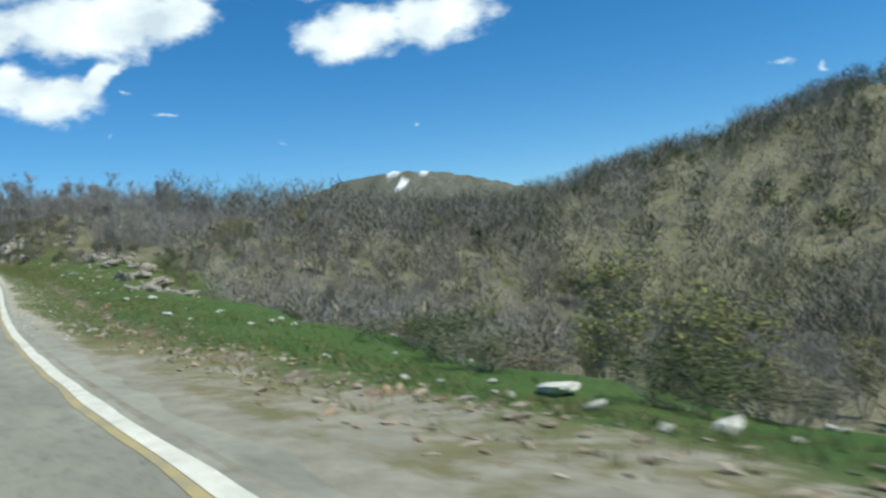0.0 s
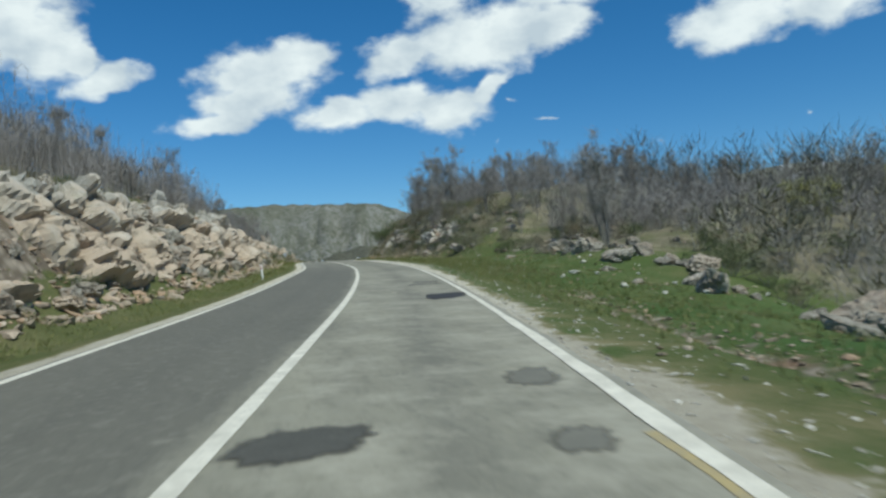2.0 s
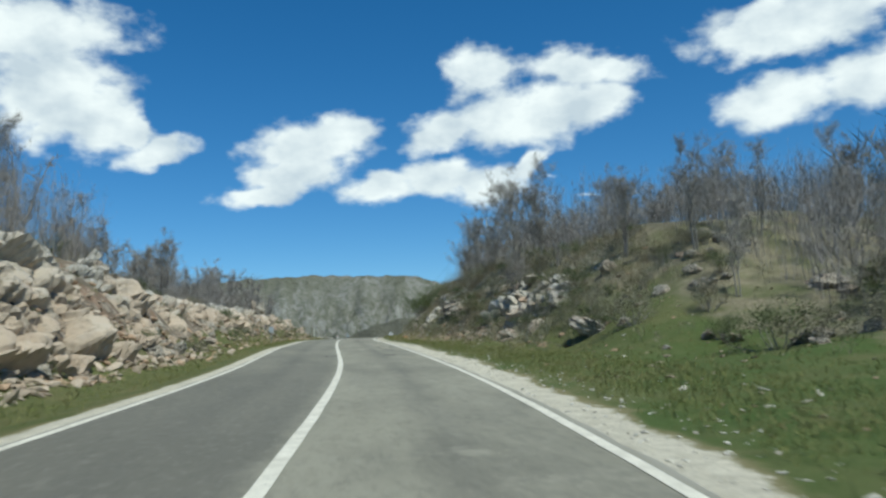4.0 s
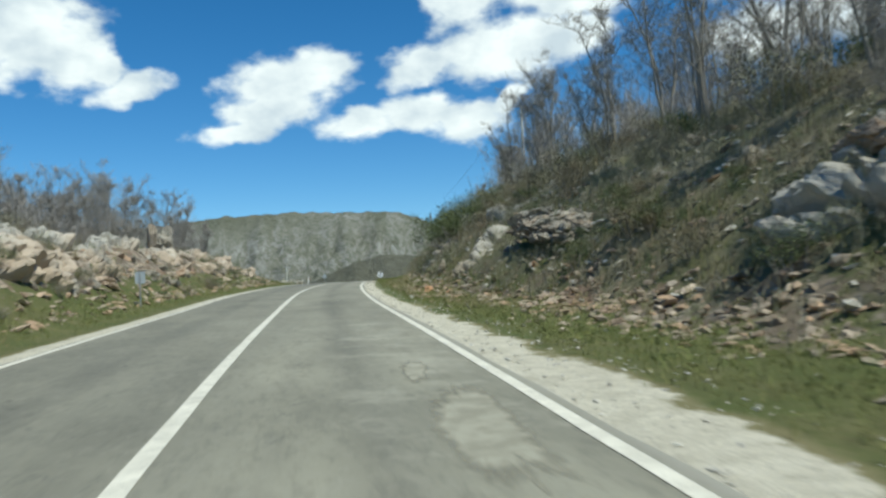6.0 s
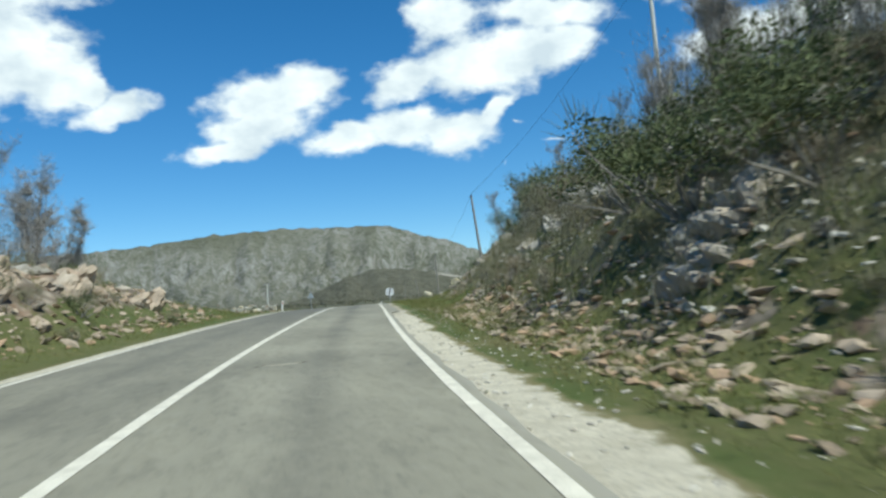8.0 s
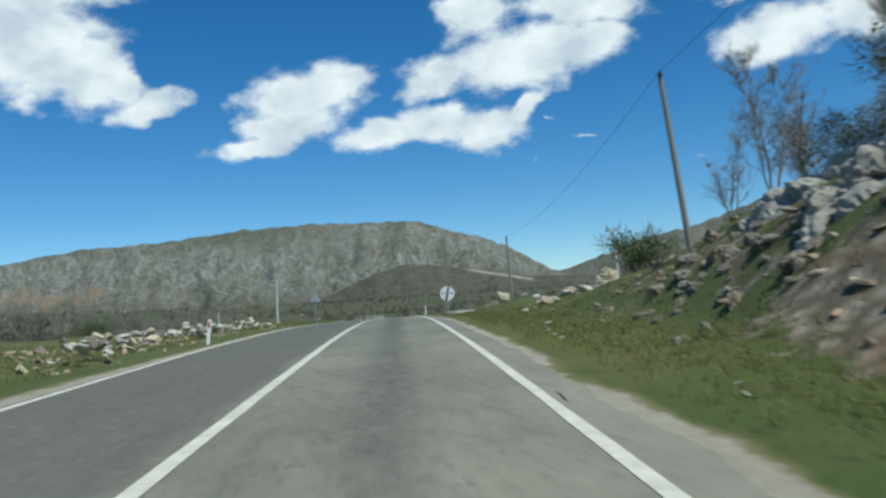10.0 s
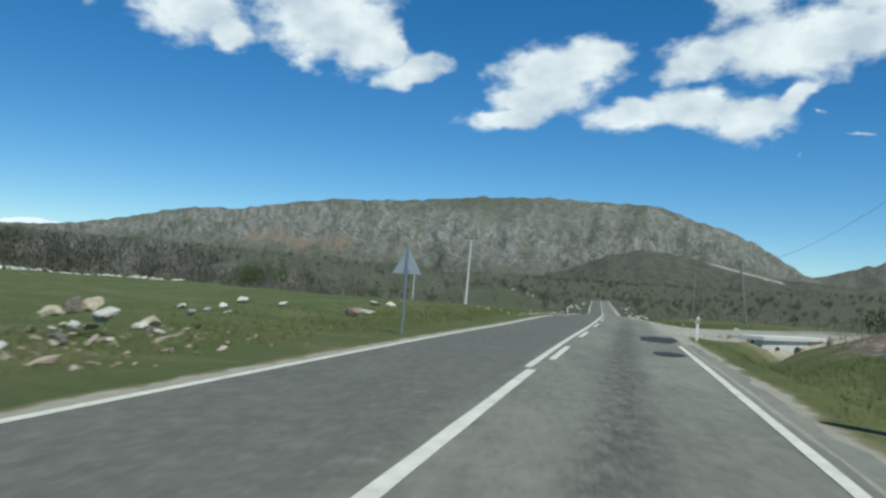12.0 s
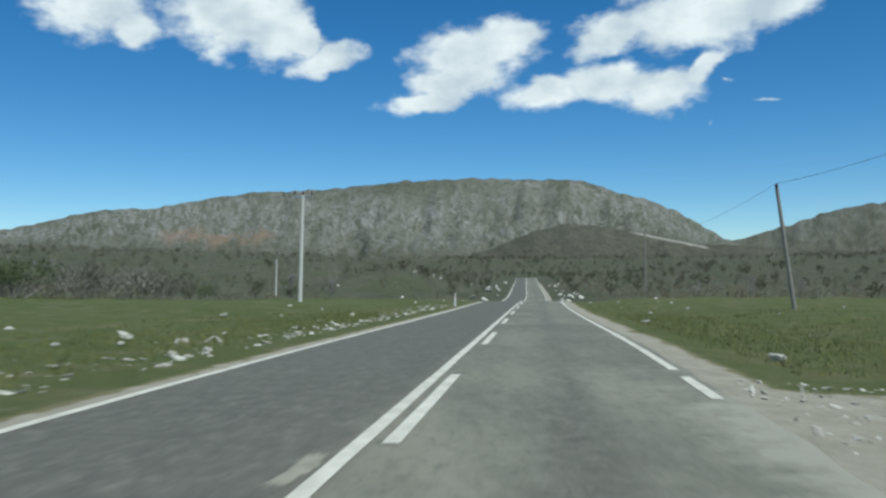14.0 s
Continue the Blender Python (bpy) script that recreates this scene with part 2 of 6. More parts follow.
class Nodes:
    """Shortcuts for building a material's nodes."""

    def __init__(self, nt, bsdf):
        self.n, self.l, self.bsdf = nt.nodes, nt.links, bsdf
        self.geo = self.n.new("ShaderNodeNewGeometry")
        self.obj = self.n.new("ShaderNodeObjectInfo")
        self.pos = self.geo.outputs["Position"]

    def put(self, socket, v):
        if isinstance(v, bpy.types.NodeSocket):
            self.l.new(v, socket)
        else:
            socket.default_value = v

    def local(self):
        """Object coordinates moved by the object's own random number."""
        t = self.n.new("ShaderNodeTexCoord")
        a = self.n.new("ShaderNodeVectorMath")
        a.operation = "ADD"
        s = self.n.new("ShaderNodeMath")
        s.operation = "MULTIPLY"
        self.put(s.inputs[0], self.obj.outputs["Random"])
        s.inputs[1].default_value = 50.0
        self.put(a.inputs[0], t.outputs["Object"])
        self.put(a.inputs[1], s.outputs[0])
        return a.outputs[0]

    def noise(self, scale, detail=4, rough=0.55, vec=None, stretch=None, dist=0.0):
        t = self.n.new("ShaderNodeTexNoise")
        t.inputs["Scale"].default_value, t.inputs["Detail"].default_value = scale, detail
        t.inputs["Roughness"].default_value, t.inputs["Distortion"].default_value = rough, dist
        v = vec if vec is not None else self.pos
        if stretch:
            mp = self.n.new("ShaderNodeMapping")
            mp.inputs["Scale"].default_value = stretch
            self.put(mp.inputs[0], v)
            v = mp.outputs[0]
        self.put(t.inputs["Vector"], v)
        return t.outputs[0]

    def voronoi(self, scale, feature="F1", vec=None, out="Distance", stretch=None):
        t = self.n.new("ShaderNodeTexVoronoi")
        t.feature = feature
        t.inputs["Scale"].default_value = scale
        v = vec if vec is not None else self.pos
        if stretch:
            mp = self.n.new("ShaderNodeMapping")
            mp.inputs["Scale"].default_value = stretch
            self.put(mp.inputs[0], v)
            v = mp.outputs[0]
        self.put(t.inputs["Vector"], v)
        return t.outputs[out]

    def ramp(self, v, lo, hi, a=0.0, b=1.0):
        t = self.n.new("ShaderNodeMapRange")
        self.put(t.inputs["Value"], v)
        t.inputs["From Min"].default_value, t.inputs["From Max"].default_value = lo, hi
        t.inputs["To Min"].default_value, t.inputs["To Max"].default_value = a, b
        return t.outputs[0]

    def mix(self, f, a, b, mode="MIX"):
        t = self.n.new("ShaderNodeMix")
        t.data_type, t.blend_type = "RGBA", mode
        self.put(t.inputs[0], f)
        self.put(t.inputs[6], a if not isinstance(a, tuple) else (*a, 1))
        self.put(t.inputs[7], b if not isinstance(b, tuple) else (*b, 1))
        return t.outputs[2]

    def calc(self, op, a, b):
        t = self.n.new("ShaderNodeMath")
        t.operation = op
        self.put(t.inputs[0], a)
        self.put(t.inputs[1], b)
        return t.outputs[0]

    def attr(self, name, out="Fac"):
        t = self.n.new("ShaderNodeAttribute")
        t.attribute_name = name
        return t.outputs[out]

    def colour(self, v):
        self.put(self.bsdf.inputs["Base Color"], v if not isinstance(v, tuple) else (*v, 1))

    def worn_rim(self, lo, hi):
        """Wears a patch away towards its rim."""
        self.put(self.bsdf.inputs["Alpha"], self.ramp(self.calc("ADD", self.attr("inner"), self.ramp(self.noise(5.0, 5, 0.7), 0.25, 0.75, -0.22, 0.22)), lo, hi))

    def rough(self, v):
        self.put(self.bsdf.inputs["Roughness"], v)

    def bump(self, height, strength=0.5, distance=0.05):
        t = self.n.new("ShaderNodeBump")
        t.inputs["Strength"].default_value, t.inputs["Distance"].default_value = strength, distance
        self.put(t.inputs["Height"], height)
        self.put(self.bsdf.inputs["Normal"], t.outputs[0])


def m_asphalt(k):
    lane = k.attr("lane")
    big = k.noise(0.5, 5, 0.6, stretch=(1.0, 0.35, 1))
    streak = k.noise(0.9, 4, 0.6, stretch=(1.0, 0.12, 1))
    xyz = k.n.new("ShaderNodeSeparateXYZ")
    k.put(xyz.inputs[0], k.pos)
    newer = k.ramp(k.calc("ADD", xyz.outputs[1], k.ramp(k.noise(0.08, 3), 0.2, 0.8, -12, 12)), 172, 200)
    old = k.mix(k.ramp(big, 0.3, 0.7), (0.235, 0.223, 0.166), (0.335, 0.318, 0.240))
    c = k.mix(newer, old, k.mix(k.ramp(big, 0.3, 0.7), (0.145, 0.139, 0.101), (0.270, 0.259, 0.190)))
    c = k.mix(k.ramp(streak, 0.45, 0.75, 0, 0.45), c, (0.115, 0.111, 0.088))
    # wheel tracks, polished paler or darker with oil between them
    track = k.calc("ABSOLUTE", k.calc("SUBTRACT", k.calc("ABSOLUTE", lane, 0), 1.55), 0)
    oil = k.ramp(track, 0.0, 0.42, 1, 0)
    c = k.mix(k.calc("MULTIPLY", oil, k.ramp(k.noise(0.25, 3), 0.35, 0.65, 0.25, 0.75)), c, (0.088, 0.085, 0.070))
    long = k.noise(2.4, 5, 0.65, stretch=(1.0, 0.05, 1))
    c = k.mix(k.ramp(long, 0.38, 0.66, 0, 0.4), c, (0.26, 0.25, 0.195))
    mottle = k.noise(1.6, 6, 0.7, stretch=(1.0, 0.3, 1))
    c = k.mix(k.ramp(mottle, 0.50, 0.68, 0, 0.30), c, (0.092, 0.088, 0.070))
    other = k.calc("MULTIPLY", k.ramp(k.calc("ADD", lane, k.ramp(mottle, 0.2, 0.8, -0.25, 0.25)), 0.05, -0.35), k.calc("MINIMUM", k.ramp(newer, 0, 1, 0.95, 0.85), k.ramp(k.calc("ABSOLUTE", k.calc("SUBTRACT", xyz.outputs[1], 130), 0), 18, 52, 0.22, 0.85)))
    c = k.mix(other, c, (0.098, 0.094, 0.076))
    soft = k.noise(0.55, 3, 0.55, stretch=(1.0, 0.45, 1))
    c = k.mix(k.ramp(soft, 0.46, 0.66, 0, 0.42), c, (0.100, 0.097, 0.076))
    grit = k.noise(70, 3, 0.7)
    c = k.mix(k.ramp(grit, 0.35, 0.7, 0, 0.35), c, (0.23, 0.222, 0.18))
    # broken strip between the wheel tracks of the newer stretch
    strip_at = k.calc("MULTIPLY", k.ramp(k.calc("ABSOLUTE", k.calc("SUBTRACT", lane, 1.4), 0), 0.12, 0.48, 1, 0), k.calc("MULTIPLY", newer, k.ramp(xyz.outputs[1], 262, 240)))
    c = k.mix(k.calc("MULTIPLY", strip_at, k.ramp(soft, 0.30, 0.55, 0.25, 0.6)), c, (0.075, 0.073, 0.058))
    fret = k.noise(7.0, 5, 0.75, stretch=(1.0, 0.35, 1))
    c = k.mix(k.calc("MULTIPLY", strip_at, k.ramp(fret, 0.54, 0.64, 0, 0.45)), c, (0.27, 0.258, 0.20))
    c = k.mix(k.calc("MULTIPLY", strip_at, k.ramp(fret, 0.48, 0.38, 0, 0.7)), c, (0.055, 0.053, 0.045))
    speck = k.noise(5.0, 7, 0.8, stretch=(1.0, 0.5, 1))
    c = k.mix(k.calc("MULTIPLY", newer, k.ramp(speck, 0.50, 0.66, 0, 0.38)), c, (0.25, 0.24, 0.19))
    c = k.mix(k.calc("MULTIPLY", newer, k.ramp(speck, 0.46, 0.34, 0, 0.35)), c, (0.06, 0.058, 0.048))
    # blotches of lost and pressed-in stone, tar bleeding, short crooked cracks
    blot = k.noise(9.0, 5, 0.78, stretch=(1.0, 0.22, 1))
    c = k.mix(k.ramp(blot, 0.48, 0.64, 0, 0.28), c, (0.085, 0.082, 0.066))
    c = k.mix(k.ramp(k.noise(8.0, 4, 0.7, stretch=(1.0, 0.6, 1)), 0.52, 0.68, 0, 0.26), c, (0.30, 0.288, 0.235))
    warp = k.n.new("ShaderNodeVectorMath")
    warp.operation = "ADD"
    bend = k.n.new("ShaderNodeTexNoise")
    bend.inputs["Scale"].default_value, bend.inputs["Detail"].default_value = 2.2, 5
    k.put(bend.inputs["Vector"], k.pos)
    k.put(warp.inputs[0], k.pos)
    k.put(warp.inputs[1], bend.outputs["Color"])
    crack = k.ramp(k.voronoi(0.8, "DISTANCE_TO_EDGE", warp.outputs[0]), 0.0, 0.010, 1, 0)
    c = k.mix(k.calc("MULTIPLY", crack, k.ramp(k.noise(0.45, 3, 0.6), 0.54, 0.64, 0, 0.6)), c, (0.05, 0.05, 0.048))
    side = k.ramp(k.calc("ADD", k.calc("ABSOLUTE", lane, 0), k.ramp(mottle, 0.3, 0.7, -0.08, 0.08)), 2.98, 3.20, 0, 0.8)
    side = k.calc("MULTIPLY", side, k.calc("MULTIPLY", k.ramp(xyz.outputs[1], 28, 56, 0.15, 1), k.ramp(xyz.outputs[1], 160, 172, 1, 0.2)))
    c = k.mix(side, c, (0.33, 0.315, 0.262))
    dust = k.ramp(k.calc("ADD", k.attr("dust"), k.ramp(k.noise(1.1, 7, 0.75), 0.25, 0.75, -0.6, 0.6)), 0.30, 0.80, 0, 0.8)
    c = k.mix(dust, c, (0.36, 0.342, 0.27))
    k.colour(c)
    k.rough(k.ramp(grit, 0.3, 0.7, 0.7, 0.95))
    k.bump(k.noise(90, 3, 0.7), 0.35, 0.006)


def m_patch(k):
    c = k.mix(k.noise(6, 4), (0.028, 0.028, 0.029), (0.05, 0.05, 0.05))
    k.colour(k.mix(k.ramp(k.noise(80, 2), 0.5, 0.75, 0, 0.5), c, (0.10, 0.10, 0.10)))
    k.bump(k.noise(90, 3, 0.7), 0.4, 0.006)
    k.worn_rim(0.22, 0.36)


def m_faded_patch(k):
    c = k.mix(k.noise(4, 5, 0.65), (0.115, 0.111, 0.090), (0.20, 0.193, 0.155))
    k.colour(k.mix(k.ramp(k.noise(80, 2), 0.5, 0.75, 0, 0.4), c, (0.18, 0.18, 0.165)))
    k.bump(k.noise(90, 3, 0.7), 0.4, 0.006)
    k.worn_rim(0.23, 0.85)


def m_worn_patch(k):
    c = k.mix(k.noise(4, 5, 0.65), (0.050, 0.049, 0.043), (0.105, 0.102, 0.085))
    k.colour(k.mix(k.ramp(k.noise(30, 4, 0.7), 0.5, 0.7, 0, 0.5), c, (0.15, 0.146, 0.12)))
    k.bump(k.noise(90, 3, 0.7), 0.4, 0.006)
    k.worn_rim(0.23, 0.6)


def m_pale_patch(k):
    c = k.mix(k.ramp(k.noise(3.0, 5, 0.65), 0.4, 0.6), (0.25, 0.236, 0.18), (0.34, 0.322, 0.25))
    k.colour(c)
    k.bump(k.noise(90, 3, 0.7), 0.3, 0.006)
    k.worn_rim(0.23, 0.75)


def m_line(k):
    worn = k.noise(3.0, 7, 0.75)
    c = k.mix(k.ramp(worn, 0.35, 0.68), (0.74, 0.705, 0.59), (0.50, 0.475, 0.39))
    c = k.mix(k.ramp(k.noise(34, 4, 0.75), 0.55, 0.72, 0, 0.7), c, (0.27, 0.265, 0.24))
    k.colour(c)
    k.rough(0.7)


def m_old_line(k):
    c = k.mix(k.ramp(k.noise(3.0, 6, 0.7), 0.4, 0.62), (0.40, 0.32, 0.15), (0.30, 0.26, 0.165))
    k.colour(c)
    k.rough(0.75)


def m_ground(k):
    gravel, rock, litter = k.attr("gravel"), k.attr("rock"), k.attr("litter")
    big = k.noise(0.12, 5, 0.6)
    mid = k.noise(0.9, 5, 0.65)
    fine = k.noise(9.0, 5, 0.7)
    g = k.mix(k.ramp(big, 0.35, 0.68), (0.066, 0.112, 0.030), (0.118, 0.142, 0.050))
    g = k.mix(k.ramp(mid, 0.40, 0.72, 0, 0.75), g, (0.085, 0.100, 0.034))
    g = k.mix(k.ramp(fine, 0.38, 0.66, 0, 0.6), g, (0.045, 0.078, 0.018))
    g = k.mix(k.calc("MULTIPLY", k.attr("olive"), 0.5), g, k.mix(k.ramp(k.calc("ADD", mid, fine), 0.8, 1.2), (0.092, 0.100, 0.038), (0.155, 0.142, 0.066)))
    dry = k.calc("MULTIPLY", k.ramp(k.noise(0.33, 5, 0.65), 0.50, 0.70), k.ramp(fine, 0.3, 0.6))
    g = k.mix(k.calc("MULTIPLY", dry, 0.6), g, (0.21, 0.18, 0.095))
    g = k.mix(k.ramp(k.calc("ADD", gravel, k.ramp(mid, 0.2, 0.8, -0.3, 0.3)), 0.12, 0.40, 0, 0.75), g, (0.235, 0.205, 0.110))
    g = k.mix(k.calc("MULTIPLY", k.attr("lush"), k.ramp(mid, 0.3, 0.7, 0.75, 0.35)), g, k.mix(k.ramp(fine, 0.35, 0.65), (0.060, 0.128, 0.032), (0.034, 0.088, 0.020)))
    g = k.mix(k.calc("MULTIPLY", k.attr("sunny"), k.ramp(mid, 0.3, 0.7, 0.8, 0.35)), g, k.mix(k.ramp(fine, 0.35, 0.65), (0.195, 0.190, 0.058), (0.115, 0.128, 0.040)))
    # leaf litter and brown scrub floor of the woods
    w = k.mix(k.ramp(k.noise(1.7, 6, 0.7), 0.35, 0.65), (0.145, 0.132, 0.085), (0.25, 0.222, 0.148))
    w = k.mix(k.ramp(k.noise(0.6, 4), 0.45, 0.65, 0, 0.7), w, (0.100, 0.118, 0.046))
    c = k.mix(k.ramp(k.calc("ADD", litter, k.ramp(mid, 0.2, 0.8, -0.35, 0.35)), 0.35, 0.65), g, w)
    # dark heath and dead bracken beyond the meadows
    hb = k.mix(k.ramp(k.noise(0.16, 5, 0.65), 0.35, 0.65), (0.048, 0.054, 0.032), (0.098, 0.096, 0.066))
    hb = k.mix(k.ramp(k.noise(0.05, 4, 0.6), 0.50, 0.62, 0, 0.7), hb, (0.060, 0.080, 0.034))
    hb = k.mix(k.ramp(k.noise(0.9, 5, 0.7), 0.52, 0.7, 0, 0.6), hb, (0.120, 0.116, 0.086))
    c = k.mix(k.ramp(k.calc("ADD", k.attr("heath"), k.ramp(k.noise(0.07, 4, 0.6), 0.2, 0.8, -0.4, 0.4)), 0.35, 0.65, 0, 0.85), c, hb)
    # broken stone and red earth on the banks
    st = k.mix(k.ramp(k.voronoi(2.4, "F1", out="Distance"), 0.1, 0.6), (0.36, 0.31, 0.245), (0.15, 0.122, 0.09))
    st = k.mix(k.ramp(k.noise(0.5, 4), 0.52, 0.66, 0, 0.7), st, (0.285, 0.175, 0.110))
    c = k.mix(k.ramp(k.calc("ADD", rock, k.ramp(k.noise(1.1, 6, 0.7), 0.2, 0.8, -0.5, 0.5)), 0.42, 0.58), c, st)
    # pale gravel of the shoulder
    gr = k.mix(k.ramp(k.noise(3.0, 6, 0.7), 0.3, 0.7), (0.45, 0.415, 0.32), (0.68, 0.635, 0.51))
    gr = k.mix(k.ramp(k.noise(28, 4, 0.75), 0.5, 0.7, 0, 0.7), gr, (0.17, 0.16, 0.13))
    tan = k.mix(k.ramp(k.noise(2.2, 6, 0.75), 0.3, 0.7), (0.23, 0.205, 0.15), (0.40, 0.365, 0.285))
    gr = k.mix(k.attr("pale"), tan, gr)
    c = k.mix(k.ramp(k.calc("ADD", gravel, k.ramp(k.noise(1.5, 6, 0.75), 0.2, 0.8, -0.45, 0.45)), 0.40, 0.60), c, gr)
    k.colour(c)
    k.rough(0.95)
    k.bump(k.calc("ADD", k.noise(14, 6, 0.75), k.calc("MULTIPLY", k.noise(2.3, 4), 1.0)), 0.7, 0.06)


TRACK = (12.1, 3.38, 17.2, 2.2)      # degrees right and up of its ends, as they stand from the road


def m_mountain(k):
    v = k.noise(0.004, 6, 0.62)
    comb = k.n.new("ShaderNodeCombineXYZ")
    k.put(comb.inputs[0], k.attr("az"))
    k.put(comb.inputs[1], k.attr("el"))
    down = k.noise(1.0, 8, 0.70, comb.outputs[0], (0.9, 0.85, 1), 1.6)
    spot = k.noise(0.05, 6, 0.72)
    c = k.mix(k.ramp(v, 0.36, 0.62), (0.116, 0.120, 0.088), (0.172, 0.172, 0.138))
    cliff = k.calc("MULTIPLY", k.ramp(down, 0.44, 0.60), k.ramp(k.noise(0.0022, 4, 0.6), 0.34, 0.56))
    c = k.mix(k.calc("MULTIPLY", cliff, 0.6), c, (0.31, 0.308, 0.288))
    rib = k.noise(1.0, 7, 0.72, comb.outputs[0], (1.7, 0.8, 1), 2.2)
    belt = k.calc("MULTIPLY", k.calc("MULTIPLY", k.ramp(k.attr("el"), 2.0, 3.2), k.ramp(k.attr("el"), 6.0, 4.4)), k.ramp(k.noise(0.0035, 3, 0.6), 0.38, 0.58, 0.25, 1))
    c = k.mix(k.calc("MULTIPLY", belt, k.ramp(rib, 0.48, 0.58, 0, 0.6)), c, (0.35, 0.348, 0.325))
    c = k.mix(k.calc("MULTIPLY", belt, k.ramp(rib, 0.47, 0.38, 0, 0.5)), c, (0.075, 0.082, 0.055))
    c = k.mix(k.ramp(spot, 0.50, 0.64, 0, 0.75), c, (0.068, 0.080, 0.050))
    c = k.mix(k.ramp(k.calc("ADD", k.attr("el"), k.ramp(spot, 0.2, 0.8, -1.2, 1.2)), 2.1, 0.9), c, k.mix(k.noise(0.03, 5, 0.7), (0.075, 0.080, 0.048), (0.145, 0.135, 0.085)))
    c = k.mix(k.calc("MULTIPLY", k.attr("earth"), 0.7), c, k.mix(spot, (0.24, 0.165, 0.115), (0.34, 0.245, 0.175)))
    c = k.mix(k.attr("scrub"), c, k.mix(k.ramp(spot, 0.35, 0.65), (0.070, 0.073, 0.054), (0.150, 0.145, 0.110)))
    # a pale earth track across the wooded foothill
    line = k.calc("SUBTRACT", k.attr("el"), k.ramp(k.attr("az"), TRACK[0], TRACK[2], TRACK[1], TRACK[3]))
    near = k.calc("MULTIPLY", k.ramp(k.calc("ABSOLUTE", k.calc("ADD", line, k.ramp(spot, 0.2, 0.8, -0.08, 0.08)), 0), 0.03, 0.10, 1, 0), k.ramp(k.attr("scrub"), 0.8, 0.85))
    near = k.calc("MULTIPLY", near, k.calc("MULTIPLY", k.ramp(k.attr("az"), TRACK[0], TRACK[0] + 0.8), k.ramp(k.attr("az"), TRACK[2], TRACK[2] - 0.3)))
    c = k.mix(near, c, (0.36, 0.34, 0.29))
    c = k.mix(k.attr("snow"), c, (0.82, 0.84, 0.87))
    k.colour(c)
    k.rough(1.0)
    k.bump(k.calc("ADD", down, spot), 0.5, 30.0)


def m_limestone(k):
    v = k.local()
    tone = k.obj.outputs["Random"]
    c = k.mix(k.ramp(k.noise(1.6, 6, 0.65, v), 0.32, 0.66), (0.25, 0.228, 0.185), (0.49, 0.45, 0.375))
    c = k.mix(k.ramp(k.noise(0.9, 5, 0.6, v), 0.52, 0.70, 0, 0.6), c, (0.40, 0.27, 0.185))
    c = k.mix(k.ramp(tone, 0.55, 1.0, 0, 0.45), c, (0.46, 0.345, 0.25))
    c = k.mix(k.ramp(k.noise(4, 6, 0.75, v), 0.51, 0.65, 0, 0.75), c, (0.135, 0.12, 0.09))
    k.colour(c)
    k.rough(0.92)
    k.bump(k.calc("ADD", k.noise(3.5, 8, 0.7, v), k.calc("MULTIPLY", k.ramp(k.voronoi(2.7, "DISTANCE_TO_EDGE", v), 0.0, 0.15), 0.10)), 1.0, 0.14)


def m_tan_stone(k):
    v = k.local()
    c = k.mix(k.ramp(k.noise(1.9, 6, 0.65, v), 0.32, 0.66), (0.36, 0.27, 0.19), (0.62, 0.52, 0.405))
    c = k.mix(k.ramp(k.obj.outputs["Random"], 0.6, 1.0, 0, 0.6), c, (0.44, 0.29, 0.19))
    k.colour(k.mix(k.ramp(k.noise(6, 6, 0.75, v), 0.55, 0.68, 0, 0.65), c, (0.13, 0.11, 0.085)))
    k.rough(0.92)
    k.bump(k.noise(4.0, 8, 0.7, v), 1.0, 0.12)


def m_white_stone(k):
    v = k.local()
    c = k.mix(k.ramp(k.noise(2.4, 6, 0.65, v), 0.32, 0.66), (0.50, 0.475, 0.405), (0.72, 0.69, 0.60))
    c = k.mix(k.ramp(k.noise(7, 5, 0.75, v), 0.56, 0.68, 0, 0.6), c, (0.19, 0.18, 0.15))
    k.colour(c)
    k.rough(0.92)
    k.bump(k.noise(5.0, 8, 0.7, v), 0.8, 0.06)


def m_cream_stone(k):
    v = k.local()
    c = k.mix(k.ramp(k.noise(2.0, 6, 0.65, v), 0.32, 0.66), (0.50, 0.43, 0.29), (0.70, 0.62, 0.45))
    k.colour(k.mix(k.ramp(k.noise(7, 5, 0.75, v), 0.58, 0.70, 0, 0.5), c, (0.22, 0.19, 0.14)))
    k.rough(0.92)
    k.bump(k.noise(5.0, 8, 0.7, v), 0.8, 0.06)


def m_red_stone(k):
    v = k.local()
    c = k.mix(k.ramp(k.noise(2.4, 6, 0.65, v), 0.32, 0.66), (0.34, 0.16, 0.08), (0.56, 0.34, 0.20))
    k.colour(k.mix(k.ramp(k.noise(7, 5, 0.75, v), 0.56, 0.68, 0, 0.6), c, (0.16, 0.08, 0.05)))
    k.rough(0.92)
    k.bump(k.noise(5.0, 8, 0.7, v), 0.8, 0.06)


def m_bark(k):
    c = k.mix(k.noise(5, 5, 0.7, stretch=(1, 1, 0.2)), (0.16, 0.148, 0.132), (0.31, 0.29, 0.255))
    k.colour(c)
    k.rough(0.95)
    k.bump(k.noise(25, 4, 0.7, stretch=(1, 1, 0.15)), 0.6, 0.02)


